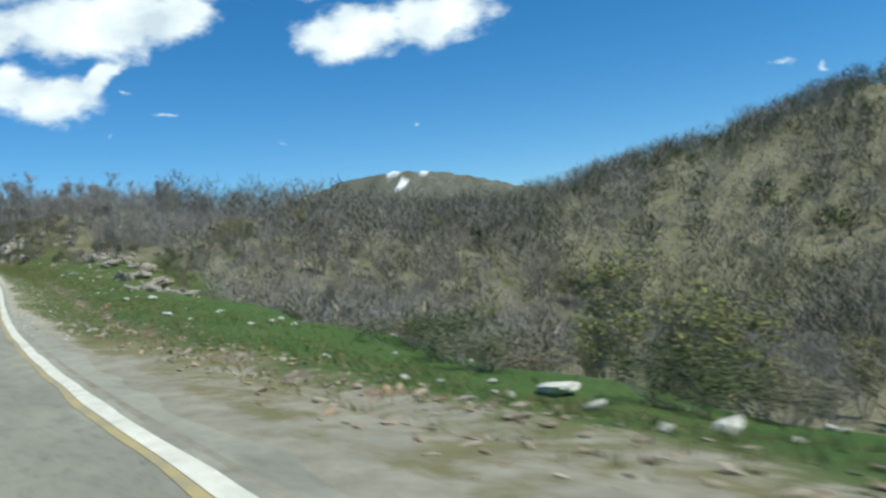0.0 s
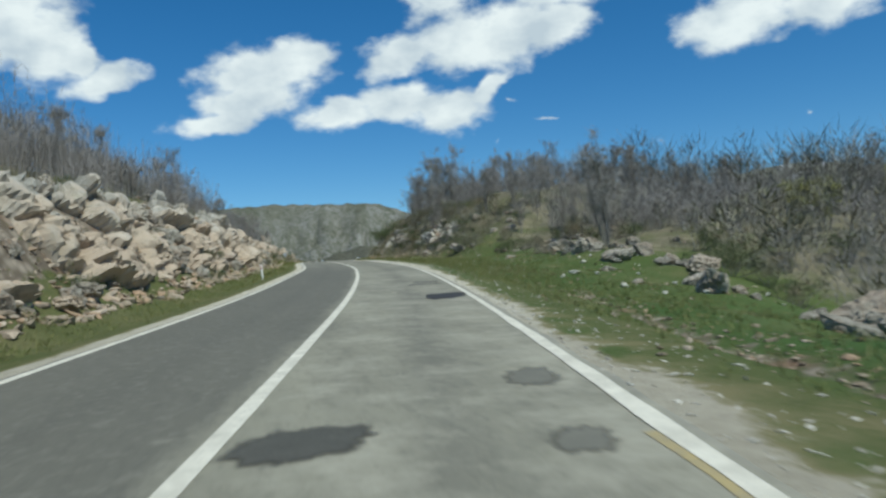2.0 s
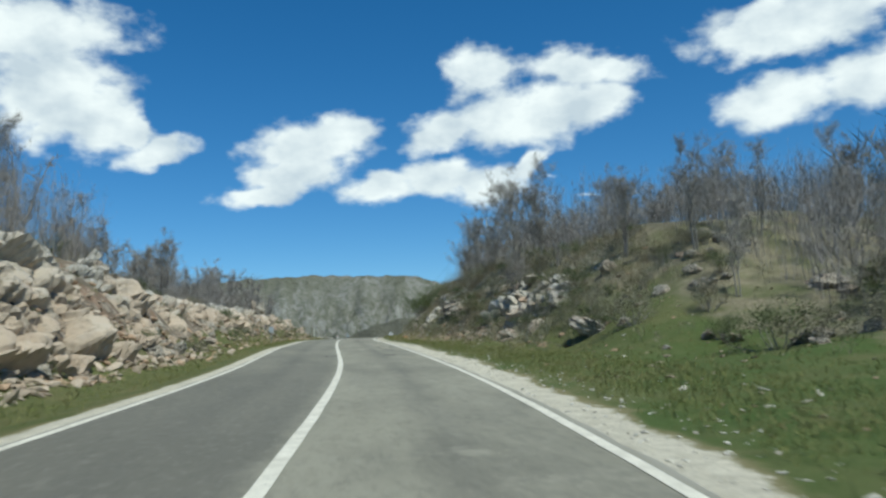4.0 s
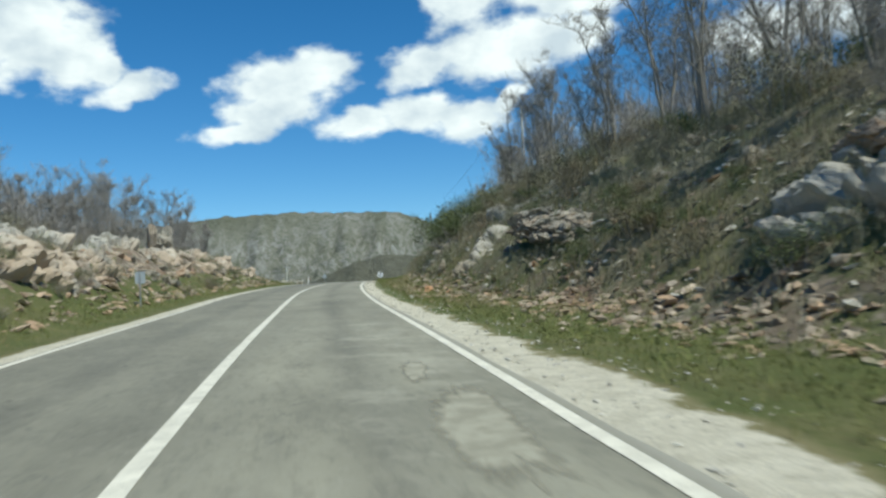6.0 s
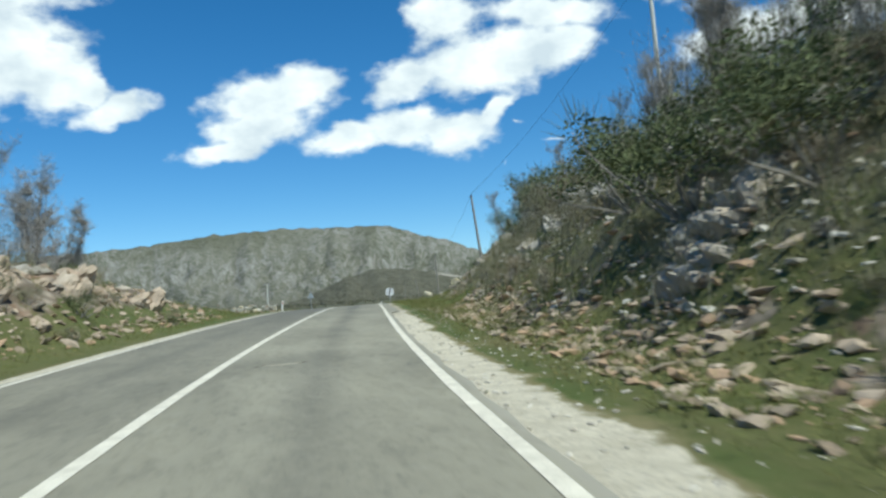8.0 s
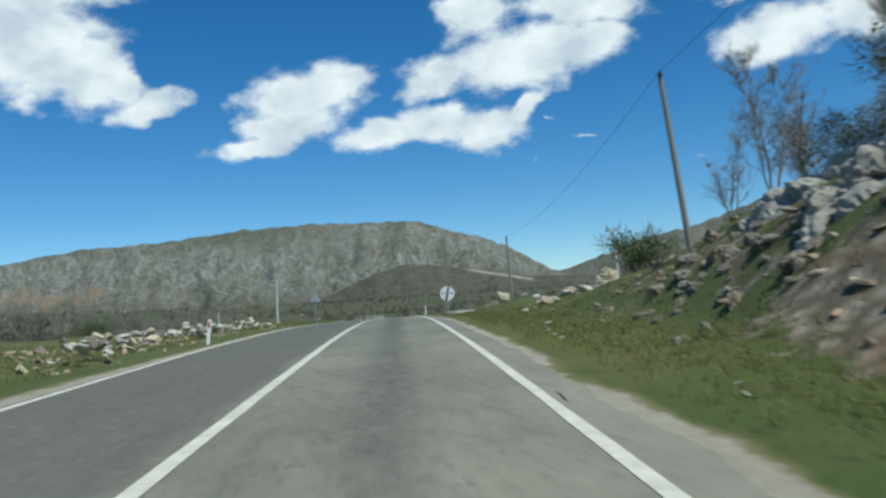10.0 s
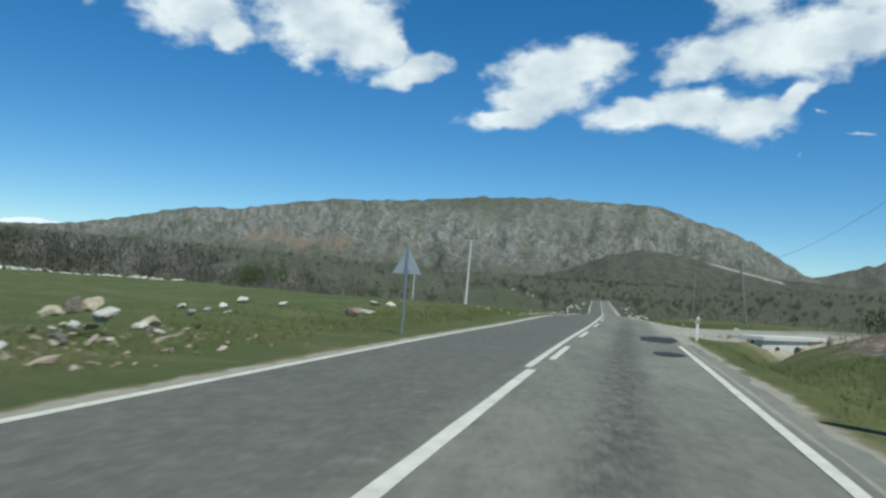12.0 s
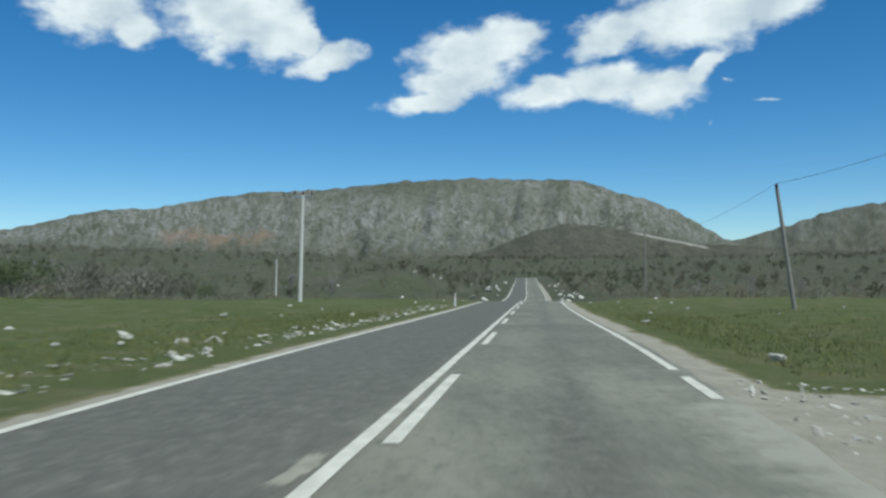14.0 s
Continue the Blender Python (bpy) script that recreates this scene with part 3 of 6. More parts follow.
def m_twigs(k):
    r = k.obj.outputs["Random"]
    c = k.mix(r, (0.25, 0.232, 0.212), (0.35, 0.325, 0.295))
    c = k.mix(k.ramp(k.geo.outputs["Random Per Island"], 0.3, 1.0, 0, 0.6), c, (0.42, 0.39, 0.345))
    stand = k.noise(0.11, 4, 0.6)
    c = k.mix(k.ramp(stand, 0.42, 0.66, 0, 0.7), c, (0.135, 0.122, 0.098))
    k.colour(c)
    k.rough(0.9)


def m_hill_twigs(k):
    r = k.geo.outputs["Random Per Island"]
    c = k.mix(r, (0.205, 0.190, 0.165), (0.38, 0.352, 0.305))
    c = k.mix(k.ramp(k.noise(0.23, 2, 0.5), 0.44, 0.56, 0, 0.72), c, (0.105, 0.102, 0.078))
    c = k.mix(k.ramp(k.noise(0.045, 5, 0.7), 0.46, 0.58, 0, 0.75), c, (0.070, 0.076, 0.046))
    c = k.mix(k.ramp(k.noise(0.016, 4, 0.6), 0.50, 0.62, 0, 0.6), c, (0.150, 0.150, 0.078))
    k.colour(c)
    k.rough(0.9)


def m_crag(k):
    tone, level = k.attr("tone"), k.attr("level")
    c = k.mix(tone, (0.29, 0.26, 0.21), (0.58, 0.535, 0.445))
    warm = k.ramp(k.calc("ADD", level, k.ramp(k.noise(0.5, 5, 0.65), 0.25, 0.75, -0.5, 0.5)), 0.30, 0.75, 0.6, 0)
    c = k.mix(warm, c, k.mix(k.noise(2.1, 5, 0.65), (0.36, 0.25, 0.165), (0.54, 0.42, 0.30)))
    weathered = k.ramp(k.calc("ADD", level, k.ramp(k.noise(0.7, 5, 0.65), 0.25, 0.75, -0.45, 0.45)), 0.45, 0.9, 0, 0.7)
    c = k.mix(weathered, c, k.mix(k.noise(3.0, 6, 0.7), (0.24, 0.238, 0.21), (0.44, 0.43, 0.395)))
    c = k.mix(k.ramp(k.noise(2.6, 7, 0.75), 0.54, 0.68, 0, 0.7), c, (0.17, 0.155, 0.12))
    c = k.mix(k.ramp(k.noise(1.1, 6, 0.7), 0.62, 0.72, 0, 0.6), c, (0.13, 0.135, 0.065))
    k.colour(c)
    k.rough(0.93)
    k.bump(k.noise(7.0, 8, 0.72), 0.9, 0.07)


def m_brush(k):
    c = k.mix(k.geo.outputs["Random Per Island"], (0.235, 0.218, 0.202), (0.38, 0.355, 0.33))
    c = k.mix(k.ramp(k.noise(0.25, 3, 0.6), 0.42, 0.62, 0, 0.6), c, (0.175, 0.158, 0.14))
    k.colour(c)
    k.rough(0.9)


def m_bud_leaves(k):
    c = k.mix(k.geo.outputs["Random Per Island"], (0.23, 0.24, 0.065), (0.38, 0.36, 0.12))
    k.colour(c)
    k.rough(0.8)


def m_dark_leaves(k):
    c = k.mix(k.geo.outputs["Random Per Island"], (0.060, 0.082, 0.036), (0.135, 0.155, 0.068))
    k.colour(c)
    k.rough(0.75)


def m_plain_leaves(k):
    c = k.mix(k.geo.outputs["Random Per Island"], (0.095, 0.102, 0.060), (0.175, 0.172, 0.112))
    k.colour(k.mix(k.ramp(k.noise(0.09, 3), 0.45, 0.62, 0, 0.7), c, (0.185, 0.165, 0.125)))
    k.rough(0.85)


def m_scrub_leaves(k):
    c = k.mix(k.geo.outputs["Random Per Island"], (0.18, 0.168, 0.122), (0.32, 0.295, 0.222))
    c = k.mix(k.ramp(k.noise(0.55, 4, 0.6), 0.42, 0.62, 0, 0.65), c, (0.15, 0.165, 0.075))
    k.colour(k.mix(k.ramp(k.noise(0.23, 3), 0.5, 0.66, 0, 0.6), c, (0.25, 0.185, 0.115)))
    k.rough(0.85)


def m_grass(k):
    c = k.mix(k.geo.outputs["Random Per Island"], (0.108, 0.136, 0.040), (0.22, 0.218, 0.082))
    c = k.mix(k.ramp(k.noise(0.4, 4), 0.52, 0.68, 0, 0.8), c, (0.26, 0.22, 0.115))
    xyz = k.n.new("ShaderNodeSeparateXYZ")
    k.put(xyz.inputs[0], k.pos)
    c = k.mix(k.ramp(xyz.outputs[1], 150, 205, 0, 0.6), c, (0.150, 0.158, 0.058))
    k.colour(c)
    k.rough(0.8)


def m_plain(col, rough=0.5, metal=0.0, dirt=0.25):
    def build(k):
        v = k.local()
        dark = tuple(c * 0.55 for c in col)
        k.colour(k.mix(k.ramp(k.noise(9, 6, 0.7, v), 0.45, 0.75, 0, dirt), col, dark))
        k.rough(k.ramp(k.noise(20, 3, 0.6, v), 0.3, 0.7, rough * 0.85, min(1.0, rough * 1.15)))
        k.bsdf.inputs["Metallic"].default_value = metal
    return build


ASPHALT = material("asphalt", m_asphalt)
PATCH = material("fresh_asphalt", m_patch, 0.85)
FADED_PATCH = material("faded_asphalt", m_faded_patch, 0.88)
WORN_PATCH = material("worn_dark_asphalt", m_worn_patch, 0.88)
PALE_PATCH = material("worn_asphalt", m_pale_patch, 0.9)
LINE = material("road_paint", m_line, 0.6)
OLD_LINE = material("old_yellow_paint", m_old_line, 0.7)
GROUND = material("meadow_soil", m_ground, 0.95, 0.15)
MOUNTAIN = material("mountain_slope", m_mountain, 1.0, 0.0)
LIMESTONE = material("limestone", m_limestone, 0.92, 0.2)
TAN_STONE = material("tan_stone", m_tan_stone, 0.92, 0.2)
WHITE_STONE = material("white_stone", m_white_stone, 0.92, 0.2)
CREAM_STONE = material("cream_stone", m_cream_stone, 0.92, 0.2)
RED_STONE = material("red_stone", m_red_stone, 0.92, 0.2)
BARK = material("bark", m_bark)
TWIGS = material("twigs", m_twigs, 0.9, 0.1)
HILL_TWIGS = material("hill_twigs", m_hill_twigs, 0.9, 0.1)
BRUSH = material("leafless_brush", m_brush, 0.9, 0.1)
CRAG = material("craggy_limestone", m_crag, 0.93, 0.2)
BUD_LEAVES = material("bud_leaves", m_bud_leaves, 0.8, 0.2)
PLAIN_LEAVES = material("plain_leaves", m_plain_leaves, 0.85, 0.1)
DARK_LEAVES = material("dark_leaves", m_dark_leaves, 0.75, 0.2)
SCRUB_LEAVES = material("scrub_leaves", m_scrub_leaves, 0.85, 0.1)
GRASS = material("grass_blades", m_grass, 0.8, 0.2)
WHITE_PLASTIC = material("white_plastic", m_plain((0.78, 0.78, 0.75), 0.45))
RED_REFLECTOR = material("red_reflector", m_plain((0.35, 0.02, 0.02), 0.2))
GALVANISED = material("galvanised_steel", m_plain((0.42, 0.44, 0.45), 0.45, 0.8))
SIGN_BACK = material("sign_back_grey", m_plain((0.40, 0.44, 0.46), 0.5, 0.3))
SIGN_WHITE = material("sign_face_white", m_plain((0.70, 0.71, 0.72), 0.4))
SIGN_BLACK = material("sign_black", m_plain((0.025, 0.025, 0.03), 0.4))
SIGN_GREY = material("sign_grey", m_plain((0.14, 0.15, 0.17), 0.5))
WOOD_POLE = material("weathered_pole", m_plain((0.25, 0.23, 0.20), 0.9, 0.0, 0.6))
CONCRETE = material("pale_concrete", m_plain((0.60, 0.585, 0.53), 0.9, 0.0, 0.4))
INSULATOR = material("insulator_brown", m_plain((0.05, 0.03, 0.02), 0.3))
WIRE = material("cable", m_plain((0.02, 0.02, 0.02), 0.6))


# ---------------- helpers for meshes ----------------
def mesh_from(name, verts, faces, mat, smooth=False):
    me = bpy.data.meshes.new(name)
    me.from_pydata(verts, [], faces)
    me.materials.append(mat)
    if smooth:
        me.polygons.foreach_set("use_smooth", [True] * len(me.polygons))
    me.update()
    return me


def part(name, bm, mat, parent=None, label=""):
    """A bmesh becomes ONE mesh object, under a thing or a part if one is given."""
    me = bpy.data.meshes.new(name)
    bm.to_mesh(me)
    bm.free()
    me.materials.append(mat)
    ob = new(name, me)
    if parent:
        ob.parent = parent
    return tagged(ob, label)


def under(name, me, parent, label=""):
    ob = new(name, me)
    ob.parent = parent
    return tagged(ob, label)


def box(bm, sx, sy, sz, at=(0, 0, 0), bevel=0.0):
    r = bmesh.ops.create_cube(bm, size=1.0, matrix=Matrix.Translation(at) @ Matrix.Diagonal((sx, sy, sz, 1)))
    if bevel:
        edges = list({e for v in r["verts"] for e in v.link_edges})
        bmesh.ops.bevel(bm, geom=edges, offset=bevel, segments=2, affect="EDGES", profile=0.6)
    return bm


def rod(bm, a, b, ra, rb, sides=8):
    a, b = Vector(a), Vector(b)
    m = Matrix.Translation((a + b) / 2) @ (b - a).to_track_quat("Z", "Y").to_matrix().to_4x4()
    bmesh.ops.create_cone(bm, cap_ends=True, segments=sides, radius1=ra, radius2=rb, depth=(b - a).length, matrix=m)
    return bm


def grid_mesh(name, X, Y, Z, mat, attrs=None):
    r, c = X.shape
    verts = np.stack([X.ravel(), Y.ravel(), Z.ravel()], 1)
    i = np.arange(r * c).reshape(r, c)
    faces = np.stack([i[:-1, :-1].ravel(), i[:-1, 1:].ravel(), i[1:, 1:].ravel(), i[1:, :-1].ravel()], 1)
    me = bpy.data.meshes.new(name)
    me.from_pydata(verts.tolist(), [], faces.tolist())
    me.materials.append(mat)
    me.polygons.foreach_set("use_smooth", [True] * len(me.polygons))
    for key, v in (attrs or {}).items():
        at = me.attributes.new(key, "FLOAT", "POINT")
        at.data.foreach_set("value", np.ascontiguousarray(v.ravel(), dtype=np.float32))
    me.update()
    return me


# ---------------- ground ----------------
def stations(*pieces):
    out = [np.arange(a, b, s) for a, b, s in pieces]
    return np.unique(np.round(np.concatenate(out), 3))


def build_ground():
    ys = stations((-700, -60, 40), (-60, -15, 4), (-15, 275, 0.75), (275, 345, 1.5), (345, 525, 3), (525, 1301, 40))
    half = stations((3.2, 14, 0.4), (14, 30, 1.0), (30, 60, 2.5), (60, 150, 8), (150, 400, 20), (400, 1101, 50))
    qs = np.concatenate([-half[::-1], [-2.2, -1.0, 0.0, 1.0, 2.2], half])
    Q, Y = np.meshgrid(qs, ys)
    X = road_x(Y) + Q
    Z = land(X, Y)
    Z = np.where((np.abs(Q) < 3.15) & (Y < 514), road_z(Y) - 0.10, Z)
    n3 = 0.5 * wave(X, Y, 2.7, 9.0) + 0.5 * wave(X, Y, 6.3, 4.0)
    jx = sstep(Y, 239.5, 242.5) * (1 - sstep(Y, 255.4, 256.6)) * sstep(Q, 2, 3) * (1 - sstep(Q, 26, 40))
    edge_r = 3.50 - 0.38 * sstep(Y, 22, 32) * (1 - sstep(Y, 66, 96)) + 0.22 * sstep(Y, 66, 96) - 0.10 * sstep(Y, 160, 174) - 0.15 * sstep(Y, 118, 132) + 0.22 * n3
    gravel = np.where(Q > 0, 1 - sstep(Q, edge_r, edge_r + 0.55 + 0.3 * (1 - sstep(Y, 66, 96))), 1 - sstep(-Q, 3.40 - 0.12 * sstep(Y, 180, 195), 3.95 - 0.30 * sstep(Y, 180, 195)))
    dusty = (0.24 * sstep(Q, 3.4, 3.8) * (1 - sstep(Q, 3.95, 4.5)) + 0.12 * sstep(Q, 3.6, 4.2) * (1 - sstep(Q, 4.8, 5.6))) * sstep(Y, -6, 4) * (1 - sstep(Y, 40, 62)) * (0.8 + 0.35 * n3)
    dusty = np.maximum(dusty, 0.62 * sstep(Q, 3.4, 3.8) * (1 - sstep(Q, 5.4, 7.2)) * (1 - sstep(Y, 13, 21)) * (0.8 + 0.3 * n3))
    gravel = np.maximum(gravel, dusty) * (1 - sstep(Y, 420, 500))
    gravel = np.maximum(gravel, jx * (1 - 0.5 * np.exp(-((Q - 8.0) / 3.0) ** 2 - ((Y - 245.0) / 3.0) ** 2)))
    bank_l = sstep(-Q - 0.7 * (1 - sstep(Y, 100, 115)), 5.9, 7.1) * (1 - sstep(-Q, 9, 14)) * sstep(Y, 38, 48) * (1 - sstep(Y, 172, 190))
    scree = np.exp(-((Q - bank_toe(Y) + 0.1 - 0.4 * n3) / 0.8) ** 2) * sstep(Y, 106, 116) * (1 - sstep(Y, 164, 172))
    ditch = 0.5 * np.exp(-((Q - 5.75) / 0.35) ** 2) * sstep(Y, 4, 10) * (1 - sstep(Y, 48, 56)) * (1.3 + 0.5 * n3)
    bank_r = 0.42 * scree + ditch + 0.24 * sstep(Q, 5.3, 6.6) * (1 - sstep(Q, 12, 17)) * sstep(Y, 98, 108) * (1 - sstep(Y, 182, 198)) + 0.35 * sstep(Q, 7.5, 8.5) * sstep(Y, 182, 188) * (1 - sstep(Y, 198, 203)) + 0.7 * np.exp(-((Q - 7.6) / 1.2) ** 2 - ((Y - 180.5) / 2.6) ** 2) + 0.75 * np.exp(-((Q - 8.0) / 2.4) ** 2 - ((Y - 245.5) / 2.2) ** 2)
    wood_r = sstep(Q, 9, 15) * sstep(Y, 62, 80) * (1 - sstep(Y, 180, 200)) + sstep(Q, 15, 22) * (1 - sstep(Y, 60, 90))
    wood_l = sstep(-Q, 10, 16) * sstep(Y, 25, 45) * (1 - sstep(Y, 180, 210))
    far = (sstep(np.abs(Q), 60, 140) * sstep(Y, 150, 260) * 0.6 + 0.85 * sstep(Y, 335, 400)) * (0.85 + 0.4 * wave(X, Y, 70.0, 2.0))
    litter = np.clip(0.30 * sstep(Y, 180, 215) + wood_r + wood_l + far + (0.58 + 0.25 * n3) * sstep(Q, 5.5, 8) * sstep(Y, 98, 108) * (1 - sstep(Y, 176, 192)), 0, 1)
    me = grid_mesh("ground", X, Y, Z, GROUND, {"gravel": gravel, "rock": np.clip(bank_l + bank_r + 1.0 * np.exp(-((Q - 9.9) / 2.4) ** 2 - ((Y - 233.0) / 5.0) ** 2), 0, 1), "litter": litter, "heath": np.clip(sstep(Y, 325, 380) + sstep(-Q, 70, 100) * sstep(Y, 215, 260), 0, 1), "olive": sstep(Y, 165, 205) + 1.3 * sstep(-Q, 3.4, 4.0) * sstep(Y, 30, 44) * (1 - sstep(Y, 160, 180)) + 0.9 * sstep(Q, 3.6, 4.2) * (1 - sstep(Q, 5.0, 6.0)) * (1 - sstep(Y, 60, 80)) + 1.3 * sstep(Q, 3.8, 4.4) * sstep(Y, 80, 105) * (1 - sstep(Y, 165, 180)), "lush": sstep(Q, 5.0, 7.0) * (1 - sstep(Y, 36, 64)) + 0.12 * sstep(-Q, 5, 9) * sstep(Y, 205, 235), "sunny": sstep(Q, 3.7, 4.3) * (1 - sstep(Q, 5.4, 7.4)) * sstep(Y, 176, 186) * (1 - sstep(Y, 216, 230)), "pale": (0.30 * sstep(Y, 16, 28) + 0.70 * sstep(Y, 38, 64)) * (1 - 0.75 * sstep(Y, 160, 176))})
    tagged(new("ground", me), "rolling spring meadow with gravel shoulders and stony banks", "ground", kind="structure")


def strip(name, y0, y1, q0, q1, lift, mat, step=0.5, wobble=0.0):
    """A strip along the road between two distances from its middle line."""
    ys = np.arange(y0, y1 + step * 0.5, step)
    cols = np.linspace(0, 1, 2 if abs(q1 - q0) < 1 else 15)
    c, Y = np.meshgrid(cols, ys)
    lo = q0 + wobble * wave(Y, Y * 0, 2.3, 1.0)
    hi = q1 + wobble * wave(Y, Y * 0, 1.7, 2.0)
    Q = lo + (hi - lo) * c
    X = road_x(Y) + Q / np.cos(np.interp(Y, RY, RTH))
    dust = sstep(Q, 2.0, 3.3) * sstep(Y, 234, 243) * (1 - sstep(Y, 252, 262)) + 0.5 * sstep(Q, 2.3, 3.2) * sstep(Y, -5, 5) * (1 - sstep(Y, 30, 70)) + 0.45 * sstep(Q, 0.6, 2.4) * (1 - sstep(Q, 2.4, 3.2)) * sstep(Y, 104, 112) * (1 - sstep(Y, 118, 126))
    dust = dust + 0.36 * sstep(Q, -0.1, 0.5) * (1 - sstep(Q, 2.9, 3.1)) * sstep(Y, 14, 30) * (1 - sstep(Y, 66, 84))
    return grid_mesh(name, X, Y, road_z(Y) + lift, mat, {"lane": Q, "dust": dust})


def build_road():
    me = strip("road", -9, 514, -3.24, 3.17, 0.0, ASPHALT, 1.0, 0.04)
    tagged(new("road", me), "patched grey asphalt country road with worn wheel tracks", "road", kind="structure")
    me = strip("road_shoulder", -9, 26, 3.1, 3.52, -0.003, ASPHALT, 0.5, 0.11)
    tagged(new("road_shoulder", me), "dusty broken asphalt shoulder outside the edge line", "road", kind="structure")
    me = strip("road_shoulder", 168, 233, 3.1, 3.50, -0.003, ASPHALT, 0.5, 0.08)
    tagged(new("road_shoulder", me), "dark broken asphalt shoulder outside the edge line", "road", kind="structure")
    # the side road that joins on the right
    qs, ys = np.arange(6.4, 60.1, 0.5), np.linspace(249.2, 255.2, 13)
    Q, Y = np.meshgrid(qs, ys)
    Y = Y + 0.18 * wave(Q, Y, 3.7, 1.0) * (np.abs(Y - 252.2) > 2.8)
    X = road_x(Y) + Q
    Z = land(X, Y) + 0.035
    Z[0, :] -= 0.15
    Z[-1, :] -= 0.15
    Z[:, 0] -= 0.05
    me = grid_mesh("side_road", X, Y, Z, ASPHALT, {"lane": np.full_like(Q, 1.0), "dust": 0.35 + 0.5 * (1 - sstep(Q, 7, 13)) + 0.35 * (np.abs(Y - 252.2) > 2.3)})
    tagged(new("side_road", me), "dusty grey asphalt side road joining the main road", "road", kind="structure")
    w = 0.065
    jobs = [("line", -9, 514, -WIDTH_LEFT - w, -WIDTH_LEFT + w), ("line", -9, 221.4, -0.075, 0.075),
            ("line", 221.4, 514, -0.17, -0.04), ("line", 255.2, 256.8, WIDTH_RIGHT - w, WIDTH_RIGHT + w), ("line", 48, 232.5, WIDTH_RIGHT - w, WIDTH_RIGHT + w), ("line", 258, 514, WIDTH_RIGHT - w, WIDTH_RIGHT + w)]
    for name, a, b, q0, q1 in jobs:
        tagged(new("edge_line", strip("edge_line", a, b, q0, q1, 0.006, LINE, 1.0, 0.006)), "worn white painted road line on asphalt", "road marking", kind="structure")
    tagged(new("edge_line", strip("edge_line", -9, 48, WIDTH_RIGHT - 0.07, WIDTH_RIGHT + 0.09, 0.008, LINE, 0.5, 0.015)), "worn white painted road line beside an older yellow one", "road marking", kind="structure")
    tagged(new("old_line", strip("old_line", -9, 40, WIDTH_RIGHT - 0.15, WIDTH_RIGHT - 0.04, 0.004, OLD_LINE, 0.5, 0.03)), "faded yellow painted road line", "road marking", kind="structure")
    for k in range(-2, 12):
        y = 243.1 + 9.9 * k
        tagged(new("dash_line", strip("dash_line", y, y + 4.75, 0.06, 0.19, 0.006, LINE, 0.5, 0.005)), "short white painted dash on asphalt", "road marking", "dashes along the middle line", "structure")


build_ground()
build_road()


# ---------------- mountains ----------------
def build_range(name, label, ridge, r0, r1, step, back, earth=None, scrub=0.0, seed=1.0, shape=1.25, snow=None):
    """A range seen over the plain: ridge gives (degrees right of +y, degrees up) as they stand from the middle of the road."""
    cx, cy, cz = 25.0, 200.0, 11.0
    az = np.arange(ridge[0][0], ridge[-1][0] + 0.01, step)
    top = np.interp(az, [a for a, _ in ridge], [b for _, b in ridge])
    t = np.concatenate([np.linspace(0, 1, 30), 1 + np.array([0.06, 0.2, 0.5])])
    T, A = np.meshgrid(t, az, indexing="ij")
    R = r0 + (r1 - r0) * T
    rise = np.clip(T, 0, 1) ** shape
    rise = np.where(T > 1, 1 - back * (T - 1), rise)
    X, Y = cx + R * np.sin(np.radians(A)), cy + R * np.cos(np.radians(A))
    H = R * np.tan(np.radians(top))[None, :] * rise
    E0 = np.degrees(np.arctan2(H, R))
    env = np.sin(np.pi * np.clip(T, 0, 1)) ** 0.7
    gul = np.abs(wave(A + 0.8 * wave(X, Y, 900.0, 2.0), 0.25 * E0, 7.1, seed)) + 0.7 * np.abs(wave(A, 0.3 * E0, 3.3, seed + 2)) + 0.25 * np.abs(wave(A + 0.3 * wave(X, Y, 300.0, 1.0), 0.4 * E0, 1.45, seed + 5))
    H = H * (1 - 0.20 * env * gul) + 0.004 * r1 * env * wave(X, Y, r1 * 0.01, seed + 3) + 0.0013 * r1 * (wave(X, Y, r1 * 0.017, seed + 1) + 0.5 * wave(X, Y, r1 * 0.007, seed + 2)) * (T > 0.1)
    E = np.degrees(np.arctan2(H, R))
    ea = np.zeros_like(H)
    if earth:
        a0, a1, e0, e1 = earth
        soft = 0.25 * wave(X, Y, 260.0, 7.0) + 0.15 * wave(X, Y, 90.0, 3.0)
        ea = sstep(A, a0, a0 + 1) * (1 - sstep(A, a1 - 1, a1)) * sstep(E + soft, e0, e0 + 0.3) * (1 - sstep(E + soft, e1 - 0.3, e1))
    sn = np.zeros_like(H)
    if snow:
        sn = sstep(A, snow[0], snow[0] + 0.4) * (1 - sstep(A, snow[1] - 0.4, snow[1])) * sstep(T + 0.10 * wave(X, Y, 240.0, 3.0) + 0.1 * wave(X, Y, 90.0, 5.0), snow[2], snow[2] + 0.03)
    me = grid_mesh(name, X, Y, cz - 6 + H, MOUNTAIN, {"earth": ea, "scrub": np.full_like(H, scrub), "az": A, "el": E, "snow": sn})
    tagged(new(name, me), label, "mountain", kind="structure")


